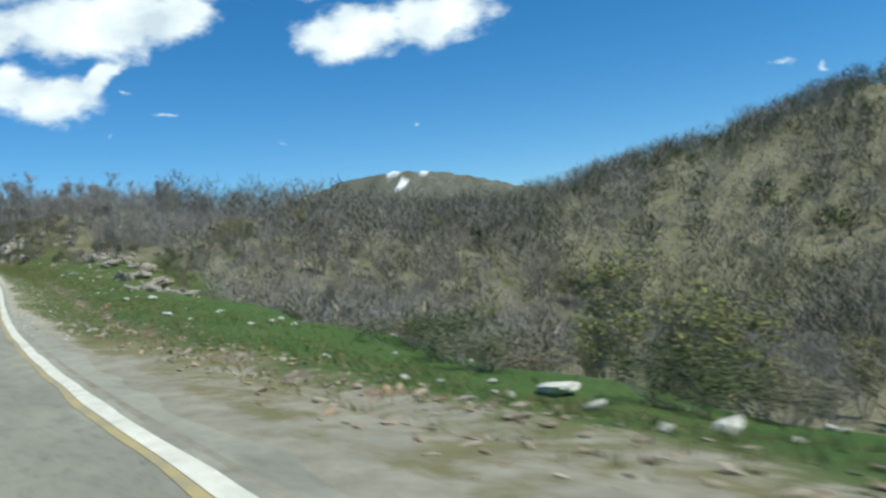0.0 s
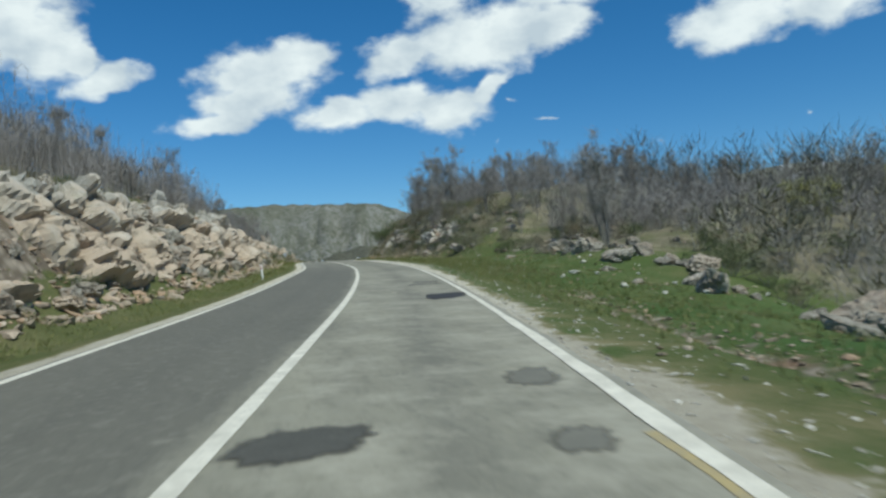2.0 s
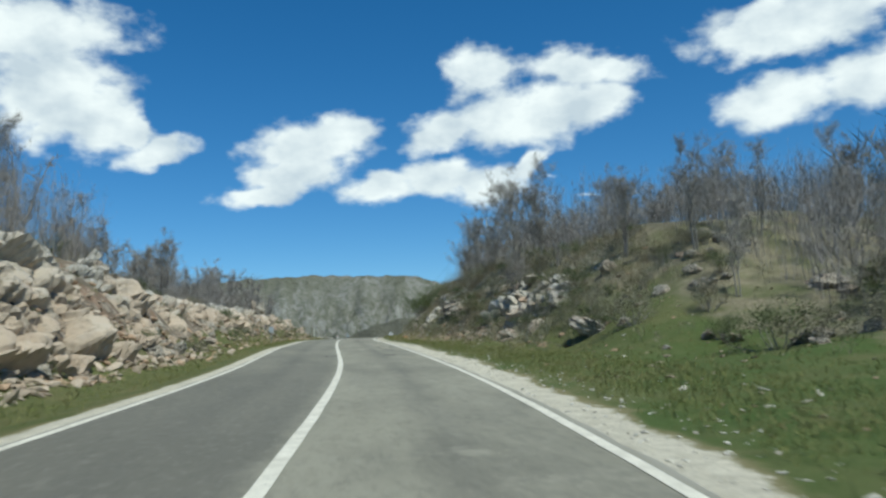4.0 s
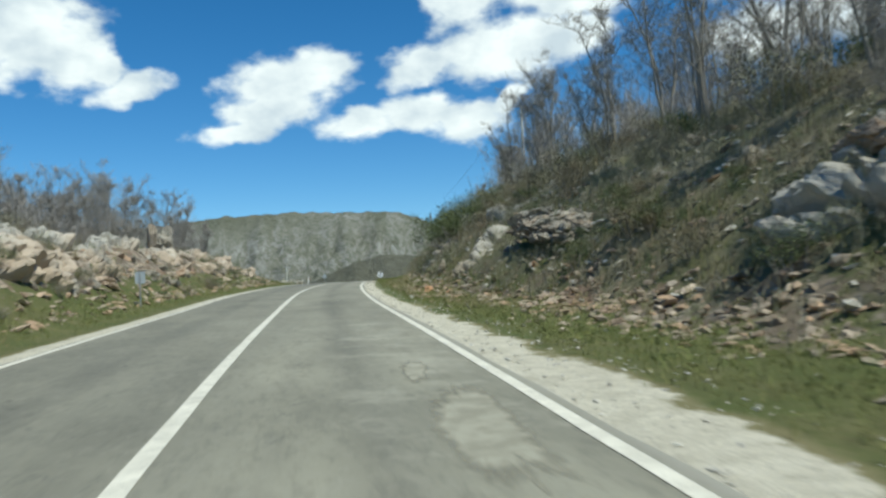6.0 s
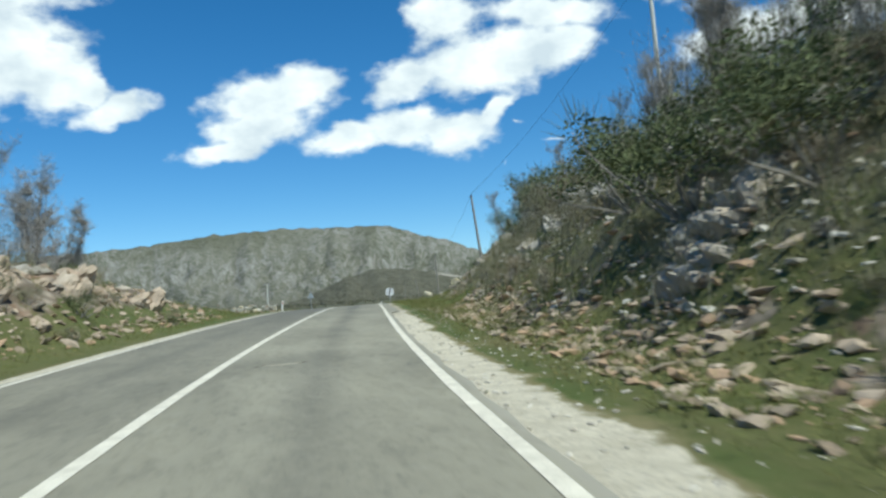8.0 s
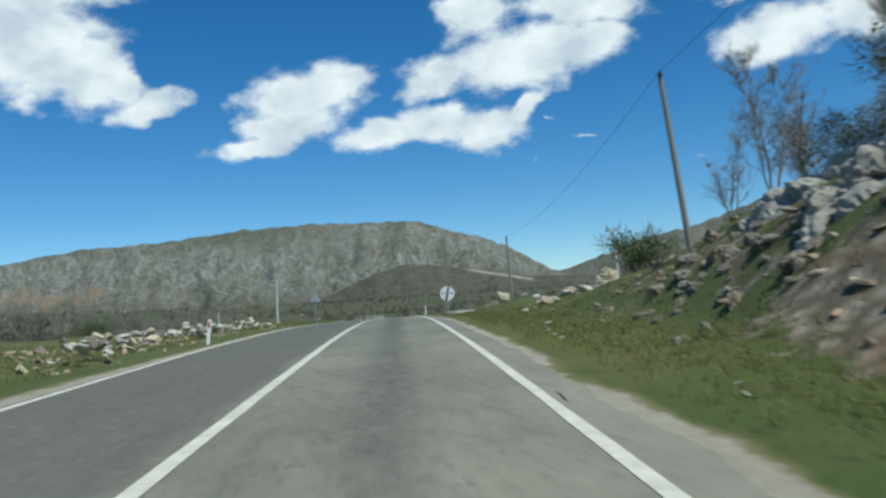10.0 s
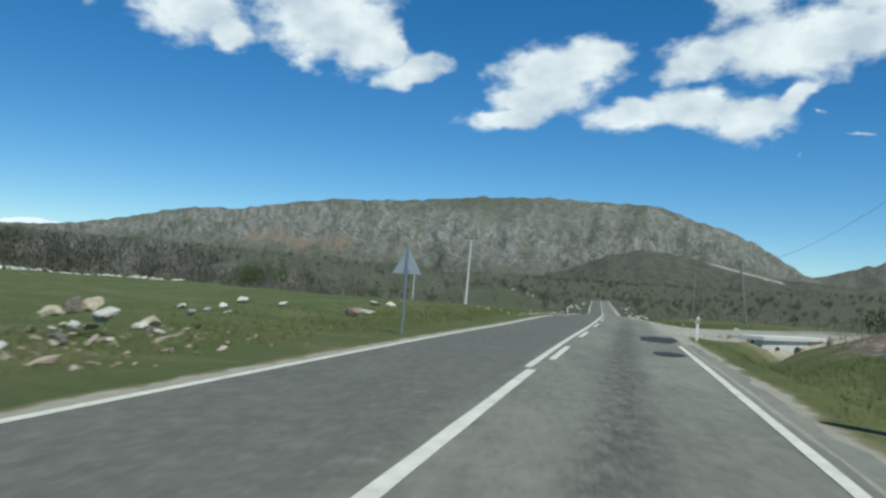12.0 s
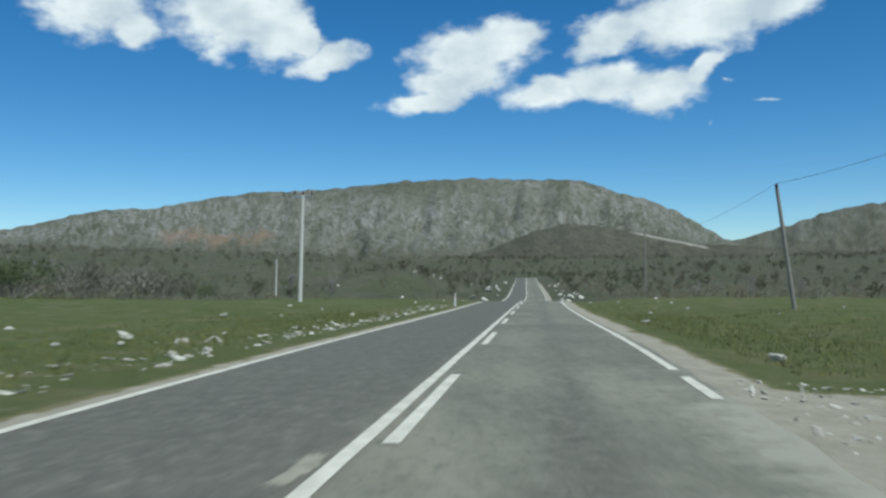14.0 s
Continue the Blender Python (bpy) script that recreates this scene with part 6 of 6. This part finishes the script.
def build_far_woods():
    rng = np.random.default_rng(8)

    def spots(n, y0, y1, q0, q1):
        y = rng.uniform(y0, y1, n)
        q = rng.uniform(q0, q1, n)
        return np.stack([road_x(y) + q, y], 1)

    def thinned(p):
        """Leaves glades in a wood."""
        w = wave(p[:, 0], p[:, 1], 17.0, 3.0) + 0.8 * wave(p[:, 0], p[:, 1], 41.0, 5.0)
        return p[w > -0.35]

    far_wood("hill_wood", 1, np.concatenate([thinned(spots(9000, -60, 250, 48, 270)), spots(420, 60, 200, 28, 70)]), "leafless grey-brown woods on the far hillside", HILL_TWIGS, (3.0, 6.2), 110, 0.0062)
    coppice("bank_brush", 21, spots(430, 43, 110, -17, -10.4), "leafless upright brush along the top of the cutting", (2.4, 4.3))
    coppice("low_bank_brush", 22, spots(230, 118, 182, -20, -11.2), "leafless upright brush behind the low bank", (2.2, 4.2))
    coppice("meadow_brush", 23, spots(620, 76, 112, 15.5, 38), "leafless grey brush on the rise beyond the meadow", (2.2, 4.2))
    coppice("bank_top_brush", 24, spots(190, 112, 178, 12.2, 22), "leafless upright brush along the top of the bank", (2.8, 5.2))
    def bank_spots(n, y0, y1, d0, d1):
        y = rng.uniform(y0, y1, n)
        return np.stack([road_x(y) + bank_toe(y) + rng.uniform(d0, d1, n), y], 1)

    coppice("bank_scrub", 26, np.concatenate([bank_spots(720, 98, 125, 0.5, 6.5), bank_spots(860, 132, 176, 0.5, 6.5), bank_spots(120, 125, 132, 3.2, 6.5), bank_spots(60, 125, 132, 0.4, 1.1)]), "low grey-brown thorny scrub over the bank", (0.35, 1.0), 7, 12, SCRUB_LEAVES, 0.012)
    coppice("bank_broom", 27, bank_spots(170, 98, 176, 0.8, 7.0), "dark olive broom over the bank", (0.4, 1.1), 9, 16, DARK_LEAVES, 0.012)
    coppice("left_bank_scrub", 28, spots(420, 42, 178, -11.5, -8.6), "low grey-brown scrub on the left bank", (0.4, 1.1), 7, 12, SCRUB_LEAVES, 0.011)
    coppice("hollow_brush", 25, spots(520, 20, 84, 22, 62), "leafless grey brush in the hollow", (2.0, 4.0))
    far_wood("hill_evergreens", 14, spots(1300, -60, 250, 50, 270), "dark evergreen bushes on the far hillside", DARK_LEAVES, (1.4, 3.6), 110, 0.028)
    far_wood("slope_wood", 2, spots(1100, 30, 195, -90, -18), "leafless woods behind the left bank", TWIGS, (3.5, 5.5), 84)
    def clumps(n, y0, y1, q0, q1, bare, seed, size=45.0):
        """Spots gathered in thickets with open ground between them."""
        p = spots(n, y0, y1, q0, q1)
        w = wave(p[:, 0], p[:, 1], size, seed) + 0.7 * wave(p[:, 0], p[:, 1], size * 0.37, seed + 3)
        open_road = (np.abs(p[:, 0] - road_x(p[:, 1])) < 7.5) & (p[:, 1] < 530)
        edge = p[:, 1] > 345 + 30 * wave(p[:, 0], p[:, 1], 52.0, 4.0) + rng.uniform(-22, 22, n) + (-140 if y0 < 330 else 0)
        return p[(w > bare) & ~open_road & edge]

    left = [clumps(2400, 340, 680, -320, -58, 0.0, 1.0), clumps(1500, 235, 340, -260, -80, -0.9, 2.0), clumps(1300, 350, 720, -80, -8, 0.3, 3.0, 30.0)]
    right = [clumps(1500, 345, 720, 14, 290, 0.2, 4.0, 38.0), clumps(700, 275, 420, 55, 230, 0.2, 5.0)]
    far_wood("plain_wood", 3, np.concatenate(left + right), "leafless grey scrubby woods across the plain", HILL_TWIGS, (0.8, 2.9), 64, 0.014)
    far_wood("plain_grove", 13, np.concatenate([clumps(1100, 240, 345, -190, -90, 0.2, 6.0, 34.0), spots(420, 316, 352, -150, -64)]), "leafless dark grove at the edge of the meadow", HILL_TWIGS, (3.6, 7.2), 130, 0.009)
    far_wood("meadow_edge_wood", 19, spots(150, 328, 354, -66, -40), "leafless low grove behind the meadow", HILL_TWIGS, (2.0, 4.4), 120, 0.009)
    far_wood("plain_scrub", 4, np.concatenate([clumps(2600, 338, 680, -260, 260, 0.2, 7.0, 26.0), clumps(600, 385, 700, -40, 60, -0.2, 9.0, 20.0), clumps(60, 275, 345, 22, 90, 0.3, 8.0, 16.0)]), "olive and grey-green bushes across the plain", PLAIN_LEAVES, (0.6, 2.6), 120, 0.035)
    far_wood("plain_thorn", 9, np.concatenate([clumps(4200, 322, 680, -280, 280, -0.2, 11.0, 24.0), spots(1400, 318, 420, 10, 160), clumps(500, 375, 700, -40, 60, -0.2, 12.0, 18.0)]), "brown-grey thorn scrub across the plain", SCRUB_LEAVES, (0.3, 1.5), 70, 0.03)
    far_wood("bank_tufts", 10, np.concatenate([spots(3400, 98, 178, 6.9, 14.5), spots(160, 214, 240, 7.5, 20), spots(500, 70, 104, 9, 24)]), "dry brown and olive scrub tufts on the slope", SCRUB_LEAVES, (0.16, 0.6), 44, 0.020)
    far_wood("verge_tufts", 12, np.concatenate([spots(6500, 60, 200, 4.1, 7.0), spots(260, 172, 222, 4.2, 11.0), spots(1300, 44, 190, -6.2, -3.9), spots(700, 6, 60, 4.2, 9.0), spots(900, 200, 300, -7.5, -3.7), spots(700, 200, 238, 3.8, 8), spots(500, 257, 300, 3.8, 8)]), "longer grass tufts along the verge", GRASS, (0.08, 0.26), 26, 0.03)
    far_wood("green_tufts", 11, np.concatenate([spots(320, 98, 200, 6.4, 14.5), spots(420, 44, 180, -9, -4.6)]), "green tufts of grass and broom on the banks", GRASS, (0.15, 0.5), 44, 0.022)
    far_wood("thicket", 6, np.concatenate([spots(400, 80, 190, 14.5, 34), spots(300, 42, 182, -24, -11.5)]), "leafless grey thicket between the trees", BRUSH, (1.4, 3.0), 120)
    far_wood("hollow_thicket", 7, np.concatenate([spots(1000, 24, 80, 16.5, 60), spots(120, -12, 26, 25, 60)]), "leafless grey thicket in the hollow", BRUSH, (1.3, 2.8), 140)
    far_wood("hollow_scrub", 5, np.concatenate([spots(420, 24, 80, 17, 60), spots(110, -15, 24, 28, 60), spots(3200, -60, 250, 55, 270)]), "dark scrub among the trees of the hollow", SCRUB_LEAVES, (1.2, 2.8), 76, 0.022)


def build_grass():
    rng = np.random.default_rng(3)
    n = 46000
    y = rng.uniform(-4, 285, n)
    side = rng.choice([-1.0, 1.0], n)
    d = 4.7 + np.abs(rng.normal(0, 3.6, n))
    q = side * d
    keep = rng.uniform(0, 1, n) < np.where((side > 0) & (y < 48) & (d < 6.2), 0.25, 1.0)
    keep &= ~((side > 0) & (y > 231) & (y < 258))
    keep &= ~((side < 0) & (y > 40) & (y < 182) & (d > 5.8) & (rng.uniform(0, 1, n) < 0.75))
    y, q = y[keep], q[keep]
    x = road_x(y) + q
    z = land(x, y)
    k = 5
    X, Y, Z = (np.repeat(v, k) for v in (x, y, z))
    m = len(X)
    X = X + rng.normal(0, 0.06, m)
    Y = Y + rng.normal(0, 0.06, m)
    h = rng.uniform(0.04, 0.14, m)
    a = rng.uniform(0, 6.283, m)
    w = rng.uniform(0.006, 0.013, m)
    lx, ly = rng.normal(0, 0.45, m) * h, rng.normal(0, 0.45, m) * h
    tri = np.stack([np.stack([X - np.cos(a) * w, Y - np.sin(a) * w, Z - 0.02], 1), np.stack([X + np.cos(a) * w, Y + np.sin(a) * w, Z - 0.02], 1), np.stack([X + lx, Y + ly, Z + h], 1)], 1).reshape(-1, 3)
    me = mesh_from("grass", tri.tolist(), np.arange(3 * m).reshape(-1, 3).tolist(), GRASS)
    tagged(new("grass", me), "short green spring grass along the verges", "grass", kind="stuff")


# ---------------- road furniture ----------------
def post(y, q, lean=0.0, height=0.85, label="white plastic marker post with a red reflector"):
    x = at_road(y, q)
    root = new("marker_post", None)
    root.matrix_basis = pose(x, y, land1(x, y) - 0.03, 0, lean, -6)
    bm = box(bmesh.new(), 0.095, 0.05, height, (0, 0, height / 2), 0.015)
    for v in bm.verts:
        if v.co.z > height * 0.9:
            v.co.z += 0.25 * v.co.x
    part("post_body", bm, WHITE_PLASTIC, root)
    part("reflector", box(bmesh.new(), 0.045, 0.012, 0.16, (0, -0.028, height * 0.80), 0.004), RED_REFLECTOR, root, "dark red reflector strip")
    return tagged(root, label, "marker post", "marker posts along the road")


def build_posts():
    post(77.5, -4.75, -6, 0.8, "leaning white marker post before the rock bank")
    post(195.3, -3.68, 7, 0.72, "leaning white marker post beside the grass")
    post(238.1, 3.98, 1.0, 0.88, "white marker post with a red reflector at the turning")
    post(297.0, -3.75, 0, 0.8)


def disc(bm, r, y, thick, sides=40):
    bmesh.ops.create_cone(bm, cap_ends=True, segments=sides, radius1=r, radius2=r, depth=thick, matrix=Matrix.Translation((0, y, 0)) @ Matrix.Rotation(radians(90), 4, "X"))
    return bm


def build_signs():
    # end of the overtaking ban
    x, y = 30.05, 216.7
    g = land1(x, y)
    root = new("round_sign", None)
    root.matrix_basis = pose(x, y, g, 0, 0, -7)
    c = 11.46 - g
    part("pole", rod(bmesh.new(), (0, 0.03, -0.3), (0, 0.03, c + 0.3), 0.03, 0.03, 12), GALVANISED, root, "grey steel pole")
    plate = part("plate", disc(bmesh.new(), 0.40, -0.005, 0.02), SIGN_WHITE, root, "round white sign plate")
    plate.location = (0, 0, c)
    bm = box(bmesh.new(), 0.115, 0.006, 0.76, (0, -0.020, 0))
    bmesh.ops.rotate(bm, verts=bm.verts, cent=(0, 0, 0), matrix=Matrix.Rotation(radians(13), 3, "Y"))
    part("slash", bm, SIGN_BLACK, plate, "black diagonal bar")
    for s in (-1, 1):
        bm = box(bmesh.new(), 0.19, 0.006, 0.05, (s * 0.215, -0.019, 0.0), 0.002)
        box(bm, 0.11, 0.006, 0.045, (s * 0.215, -0.0185, 0.045), 0.002)
        for t in (-1, 1):
            box(bm, 0.035, 0.006, 0.04, (s * 0.215 + t * 0.065, -0.0195, -0.04), 0.002)
        part("car_symbol", bm, SIGN_GREY, plate, "grey car symbol")
    part("clamp", box(bmesh.new(), 0.12, 0.07, 0.03, (0, 0.03, c + 0.12), 0.004), GALVANISED, root)
    part("clamp", box(bmesh.new(), 0.12, 0.07, 0.03, (0, 0.03, c - 0.12), 0.004), GALVANISED, root)
    tagged(root, "round white sign with a black diagonal bar on a steel pole", "road sign")
    # warning sign, seen from behind
    x, y = 23.06, 227.4
    g = land1(x, y)
    root = new("warning_sign", None)
    root.matrix_basis = pose(x, y, g, 0, 0.5, -8)
    apex = 12.42 - g
    part("pole", rod(bmesh.new(), (0, -0.03, -0.3), (0, -0.03, apex + 0.02), 0.03, 0.03, 12), GALVANISED, root, "grey steel pole")
    bm = bmesh.new()
    w, h = 0.36, 0.62
    vs = [bm.verts.new(p) for p in ((-w, 0.0, apex - h), (w, 0.0, apex - h), (0, 0.0, apex))]
    f = bm.faces.new(vs)
    r = bmesh.ops.extrude_face_region(bm, geom=[f])
    bmesh.ops.translate(bm, verts=[e for e in r["geom"] if isinstance(e, bmesh.types.BMVert)], vec=(0, 0.018, 0))
    bmesh.ops.recalc_face_normals(bm, faces=bm.faces)
    part("plate", bm, SIGN_BACK, root, "grey back of a triangular plate")
    for dz in (0.12, 0.42):
        part("bracket", box(bmesh.new(), 0.16 if dz > 0.3 else 0.09, 0.02, 0.025, (0, -0.012, apex - (0.12 + dz)), 0.004), GALVANISED, root)
    tagged(root, "grey back of a triangular warning sign on a pole", "road sign")
    # small plate on the left verge
    x, y = at_road(133.7, -5.0), 133.7
    root = new("small_sign", None)
    root.matrix_basis = pose(x, y, land1(x, y), 0, 0, -4)
    part("pole", rod(bmesh.new(), (0, -0.03, -0.2), (0, -0.03, 1.25), 0.022, 0.022, 10), GALVANISED, root, "thin steel pole")
    part("plate", box(bmesh.new(), 0.34, 0.015, 0.42, (0, 0, 1.05), 0.006), SIGN_BACK, root, "grey back of a small plate")
    tagged(root, "small grey sign seen from behind on the verge", "road sign")


def pole(name, x, y, top, mat, r0, r1, lean, arm, label, base=None):
    g = land1(x, y) if base is None else base
    h = top - g
    root = new(name, None)
    root.matrix_basis = pose(x, y, g, 0, lean, -8)
    part("shaft", rod(bmesh.new(), (0, 0, -0.4), (0, 0, h), r0, r1, 12), mat, root)
    if arm:
        part("crossarm", box(bmesh.new(), 1.5, 0.09, 0.10, (0, 0, h - 0.12), 0.01), GALVANISED, root, "grey steel crossarm")
        for dx in (-0.68, 0, 0.68):
            bm = rod(bmesh.new(), (dx, 0, h - 0.06), (dx, 0, h + 0.16), 0.015, 0.015, 8)
            rod(bm, (dx, 0, h + 0.10), (dx, 0, h + 0.34), 0.075, 0.05, 10)
            part("insulator", bm, INSULATOR, root, "dark brown insulator")
    else:
        part("insulator", rod(bmesh.new(), (0, -0.1, h - 0.15), (0, -0.1, h + 0.02), 0.05, 0.035, 10), INSULATOR, root, "dark brown insulator")
    tagged(root, label, "utility pole", "utility poles")
    m = root.matrix_basis
    return [m @ Vector((dx, 0, h + 0.05)) for dx in ((-0.68, 0.68) if arm else (0.0,))]


def wire(name, a, b, sag, r=0.007):
    cu = bpy.data.curves.new(name, "CURVE")
    cu.dimensions, cu.bevel_depth, cu.bevel_resolution = "3D", r, 1
    sp = cu.splines.new("POLY")
    n = 22
    sp.points.add(n - 1)
    for i in range(n):
        t = i / (n - 1)
        p = a.lerp(b, t)
        sp.points[i].co = (p.x, p.y, p.z - sag * 4 * t * (1 - t), 1)
    cu.materials.append(WIRE)
    tagged(new(name, cu), "thin dark overhead cable between poles", "cable", "overhead cables")


def build_poles():
    tops = [pole("wooden_pole", 38.3, 175.0, 24.8, CONCRETE, 0.14, 0.10, 0, True, "pale pole with a crossarm on the hilltop")[0],
            pole("wooden_pole", 33.75, 195.3, 17.4, WOOD_POLE, 0.105, 0.07, -4.5, False, "weathered dark wooden pole leaning over the bank")[0],
            pole("wooden_pole", 39.5, 237.6, 16.4, WOOD_POLE, 0.10, 0.07, -1.0, False, "thin dark wooden pole beyond the turning")[0],
            pole("wooden_pole", 46.1, 283.7, 15.9, WOOD_POLE, 0.105, 0.075, -7.0, False, "leaning dark wooden pole in the meadow")[0],
            pole("wooden_pole", 54.0, 345.0, 17.5, WOOD_POLE, 0.12, 0.08, 0, False, "distant thin wooden pole in the plain")[0]]
    for a, b in zip(tops, tops[1:]):
        wire("overhead_cable", a, b, 0.35 + (b - a).length * 0.012)
    pole("concrete_pole", 62, 269, 19.5, CONCRETE, 0.15, 0.10, 0, True, "pale concrete pole with a crossarm beyond the bank")
    pole("concrete_pole", 19.1, 310.2, 18.2, CONCRETE, 0.17, 0.10, 1.5, True, "pale concrete pole with a crossarm and three insulators")
    pole("concrete_pole", 4.7, 369.0, 14.9, CONCRETE, 0.13, 0.09, 1.0, False, "slim pale pole standing farther out in the meadow")


# ---------------- repairs and stains on the asphalt ----------------
def blotch(name, y, q, ly, lq, mat, seed, lift=0.010, label="", ragged=0.12):
    rng = random.Random(seed)
    n = 150
    vs = []
    ph = [rng.uniform(0, 6.28) for _ in range(4)]
    for i in range(n):
        a = 6.28318 * i / n
        edge = Vector((math.cos(a) * 2.2 + ph[0], math.sin(a) * 2.2 + ph[1], seed * 1.7))
        r = 1 + 0.22 * noise.noise(edge * 1.3) + 0.10 * noise.noise(edge * 3.7) + 0.05 * noise.noise(edge * 9.0) + 0.4 * ragged * (math.sin(2 * a + ph[0]) + 0.6 * math.sin(3 * a + ph[1]) + 0.4 * math.sin(5 * a + ph[2]) + 0.25 * math.sin(9 * a + ph[3]) + 0.15 * math.sin(17 * a + ph[1]))
        ca, sa = math.cos(a), math.sin(a)
        k = 1.22 * (abs(ca) ** 2.5 + abs(sa) ** 2.5) ** (-1 / 2.5)
        yy = y + sa * r * k * ly / 2
        vs.append((at_road(yy, q + ca * r * k * lq / 2), yy, float(road_z(yy)) + lift))
    rings = [vs]
    for shrink in (0.75, 0.45):
        rings.append([(x0 + (a - x0) * shrink, y + (b - y) * shrink, float(road_z(y + (b - y) * shrink)) + lift) for a, b, c in vs for x0 in (at_road(b, q),)])
    faces = [(i + m * n, (i + 1) % n + m * n, (i + 1) % n + (m + 1) * n, i + (m + 1) * n) for m in range(2) for i in range(n)] + [tuple(range(2 * n, 3 * n))]
    me = mesh_from(name, sum(rings, []), faces, mat)
    me.attributes.new("inner", "FLOAT", "POINT").data.foreach_set("value", [v for v in (0.0, 0.5, 1.0) for _ in range(n)])
    ob = new(name, me)
    tagged(ob, label, "road patch", kind="structure")


def build_patches():
    dark = "dark fresh asphalt patch in the road"
    jobs = [(40.65, 0.62, 0.95, 0.85, 1), (54.4, 2.42, 1.9, 0.98, 2), (60.35, 2.25, 1.0, 0.98, 3), (61.65, 2.33, 1.0, 0.85, 4), (100.25, 1.86, 0.9, 0.42, 5), (101.1, -0.31, 1.0, 0.42, 6),
            (105.95, 2.17, 0.85, 0.58, 7), (235.4, 2.55, 4.2, 1.15, 8), (227.5, 2.48, 1.6, 0.7, 9), (203.8, -1.84, 0.9, 0.42, 10), (206.0, -1.12, 0.5, 0.35, 17), (206.0, -1.69, 0.4, 0.2, 18), (208.9, -1.30, 0.5, 0.25, 19), (35.9, 0.44, 0.7, 0.45, 14), (42.4, 2.50, 1.0, 0.55, 12), (40.0, 2.45, 0.7, 0.45, 13)]
    for y, q, ly, lq, seed in jobs:
        fresh = seed in (1, 2, 8, 9, 17, 18, 19)
        blotch("asphalt_patch", y, q, ly, lq, WORN_PATCH if seed in (1, 10, 17, 18, 19) else PATCH if fresh else FADED_PATCH, seed, 0.010 if fresh else 0.004 + 0.0002 * seed, dark if fresh else "older faded asphalt patch in the road")
    pale = "pale worn patch in the asphalt"
    for y, q, ly, lq, seed in ((109.6, 2.32, 3.6, 0.55, 21), (112.6, 2.2, 1.4, 0.3, 22), (132.4, 1.7, 0.8, 0.4, 25), (252.2, -0.30, 0.9, 0.22, 26), (250.9, -0.42, 0.7, 0.25, 27), (150, 0.9, 0.35, 0.7, 28), (57.0, 1.2, 0.7, 0.2, 29)):
        blotch("worn_patch", y, q, ly, lq, PALE_PATCH, seed, 0.003, pale, 0.45)


def build_turning():
    # a small culvert beside the side road: slab, head wall and two pipes
    x, y = at_road(243.4, 8.2), 243.4
    root = new("culvert", None)
    root.matrix_basis = pose(x, y, float(road_z(y)) - 0.22, 0, 0, 50)
    bm = box(bmesh.new(), 6.4, 1.05, 0.18, (0, 0.22, 0.29), 0.03)
    for v in bm.verts:
        v.co.z += 0.02 * math.sin(v.co.x * 1.7)
    part("slab", bm, CONCRETE, root, "long pale concrete slab")
    part("head_wall", box(bmesh.new(), 6.1, 0.35, 1.05, (0, -0.02, -0.325), 0.02), CONCRETE, root)
    for dx in (-1.7, 0.2):
        # closed cylinder; its black colour stands in for the shade inside the pipe
        bm = rod(bmesh.new(), (dx, -0.24, -0.28), (dx, 0.2, -0.28), 0.25, 0.25, 20)
        part("pipe", bm, SIGN_BLACK, root, "solid pipe end coloured black for the shade inside")
    tagged(root, "low pale concrete culvert beside the side road", "culvert")


build_mountains()
build_crags()
build_stones()
build_rubble()
build_trees()
build_shrubs()
build_far_woods()
build_grass()
build_posts()
build_signs()
build_poles()
build_patches()
build_turning()
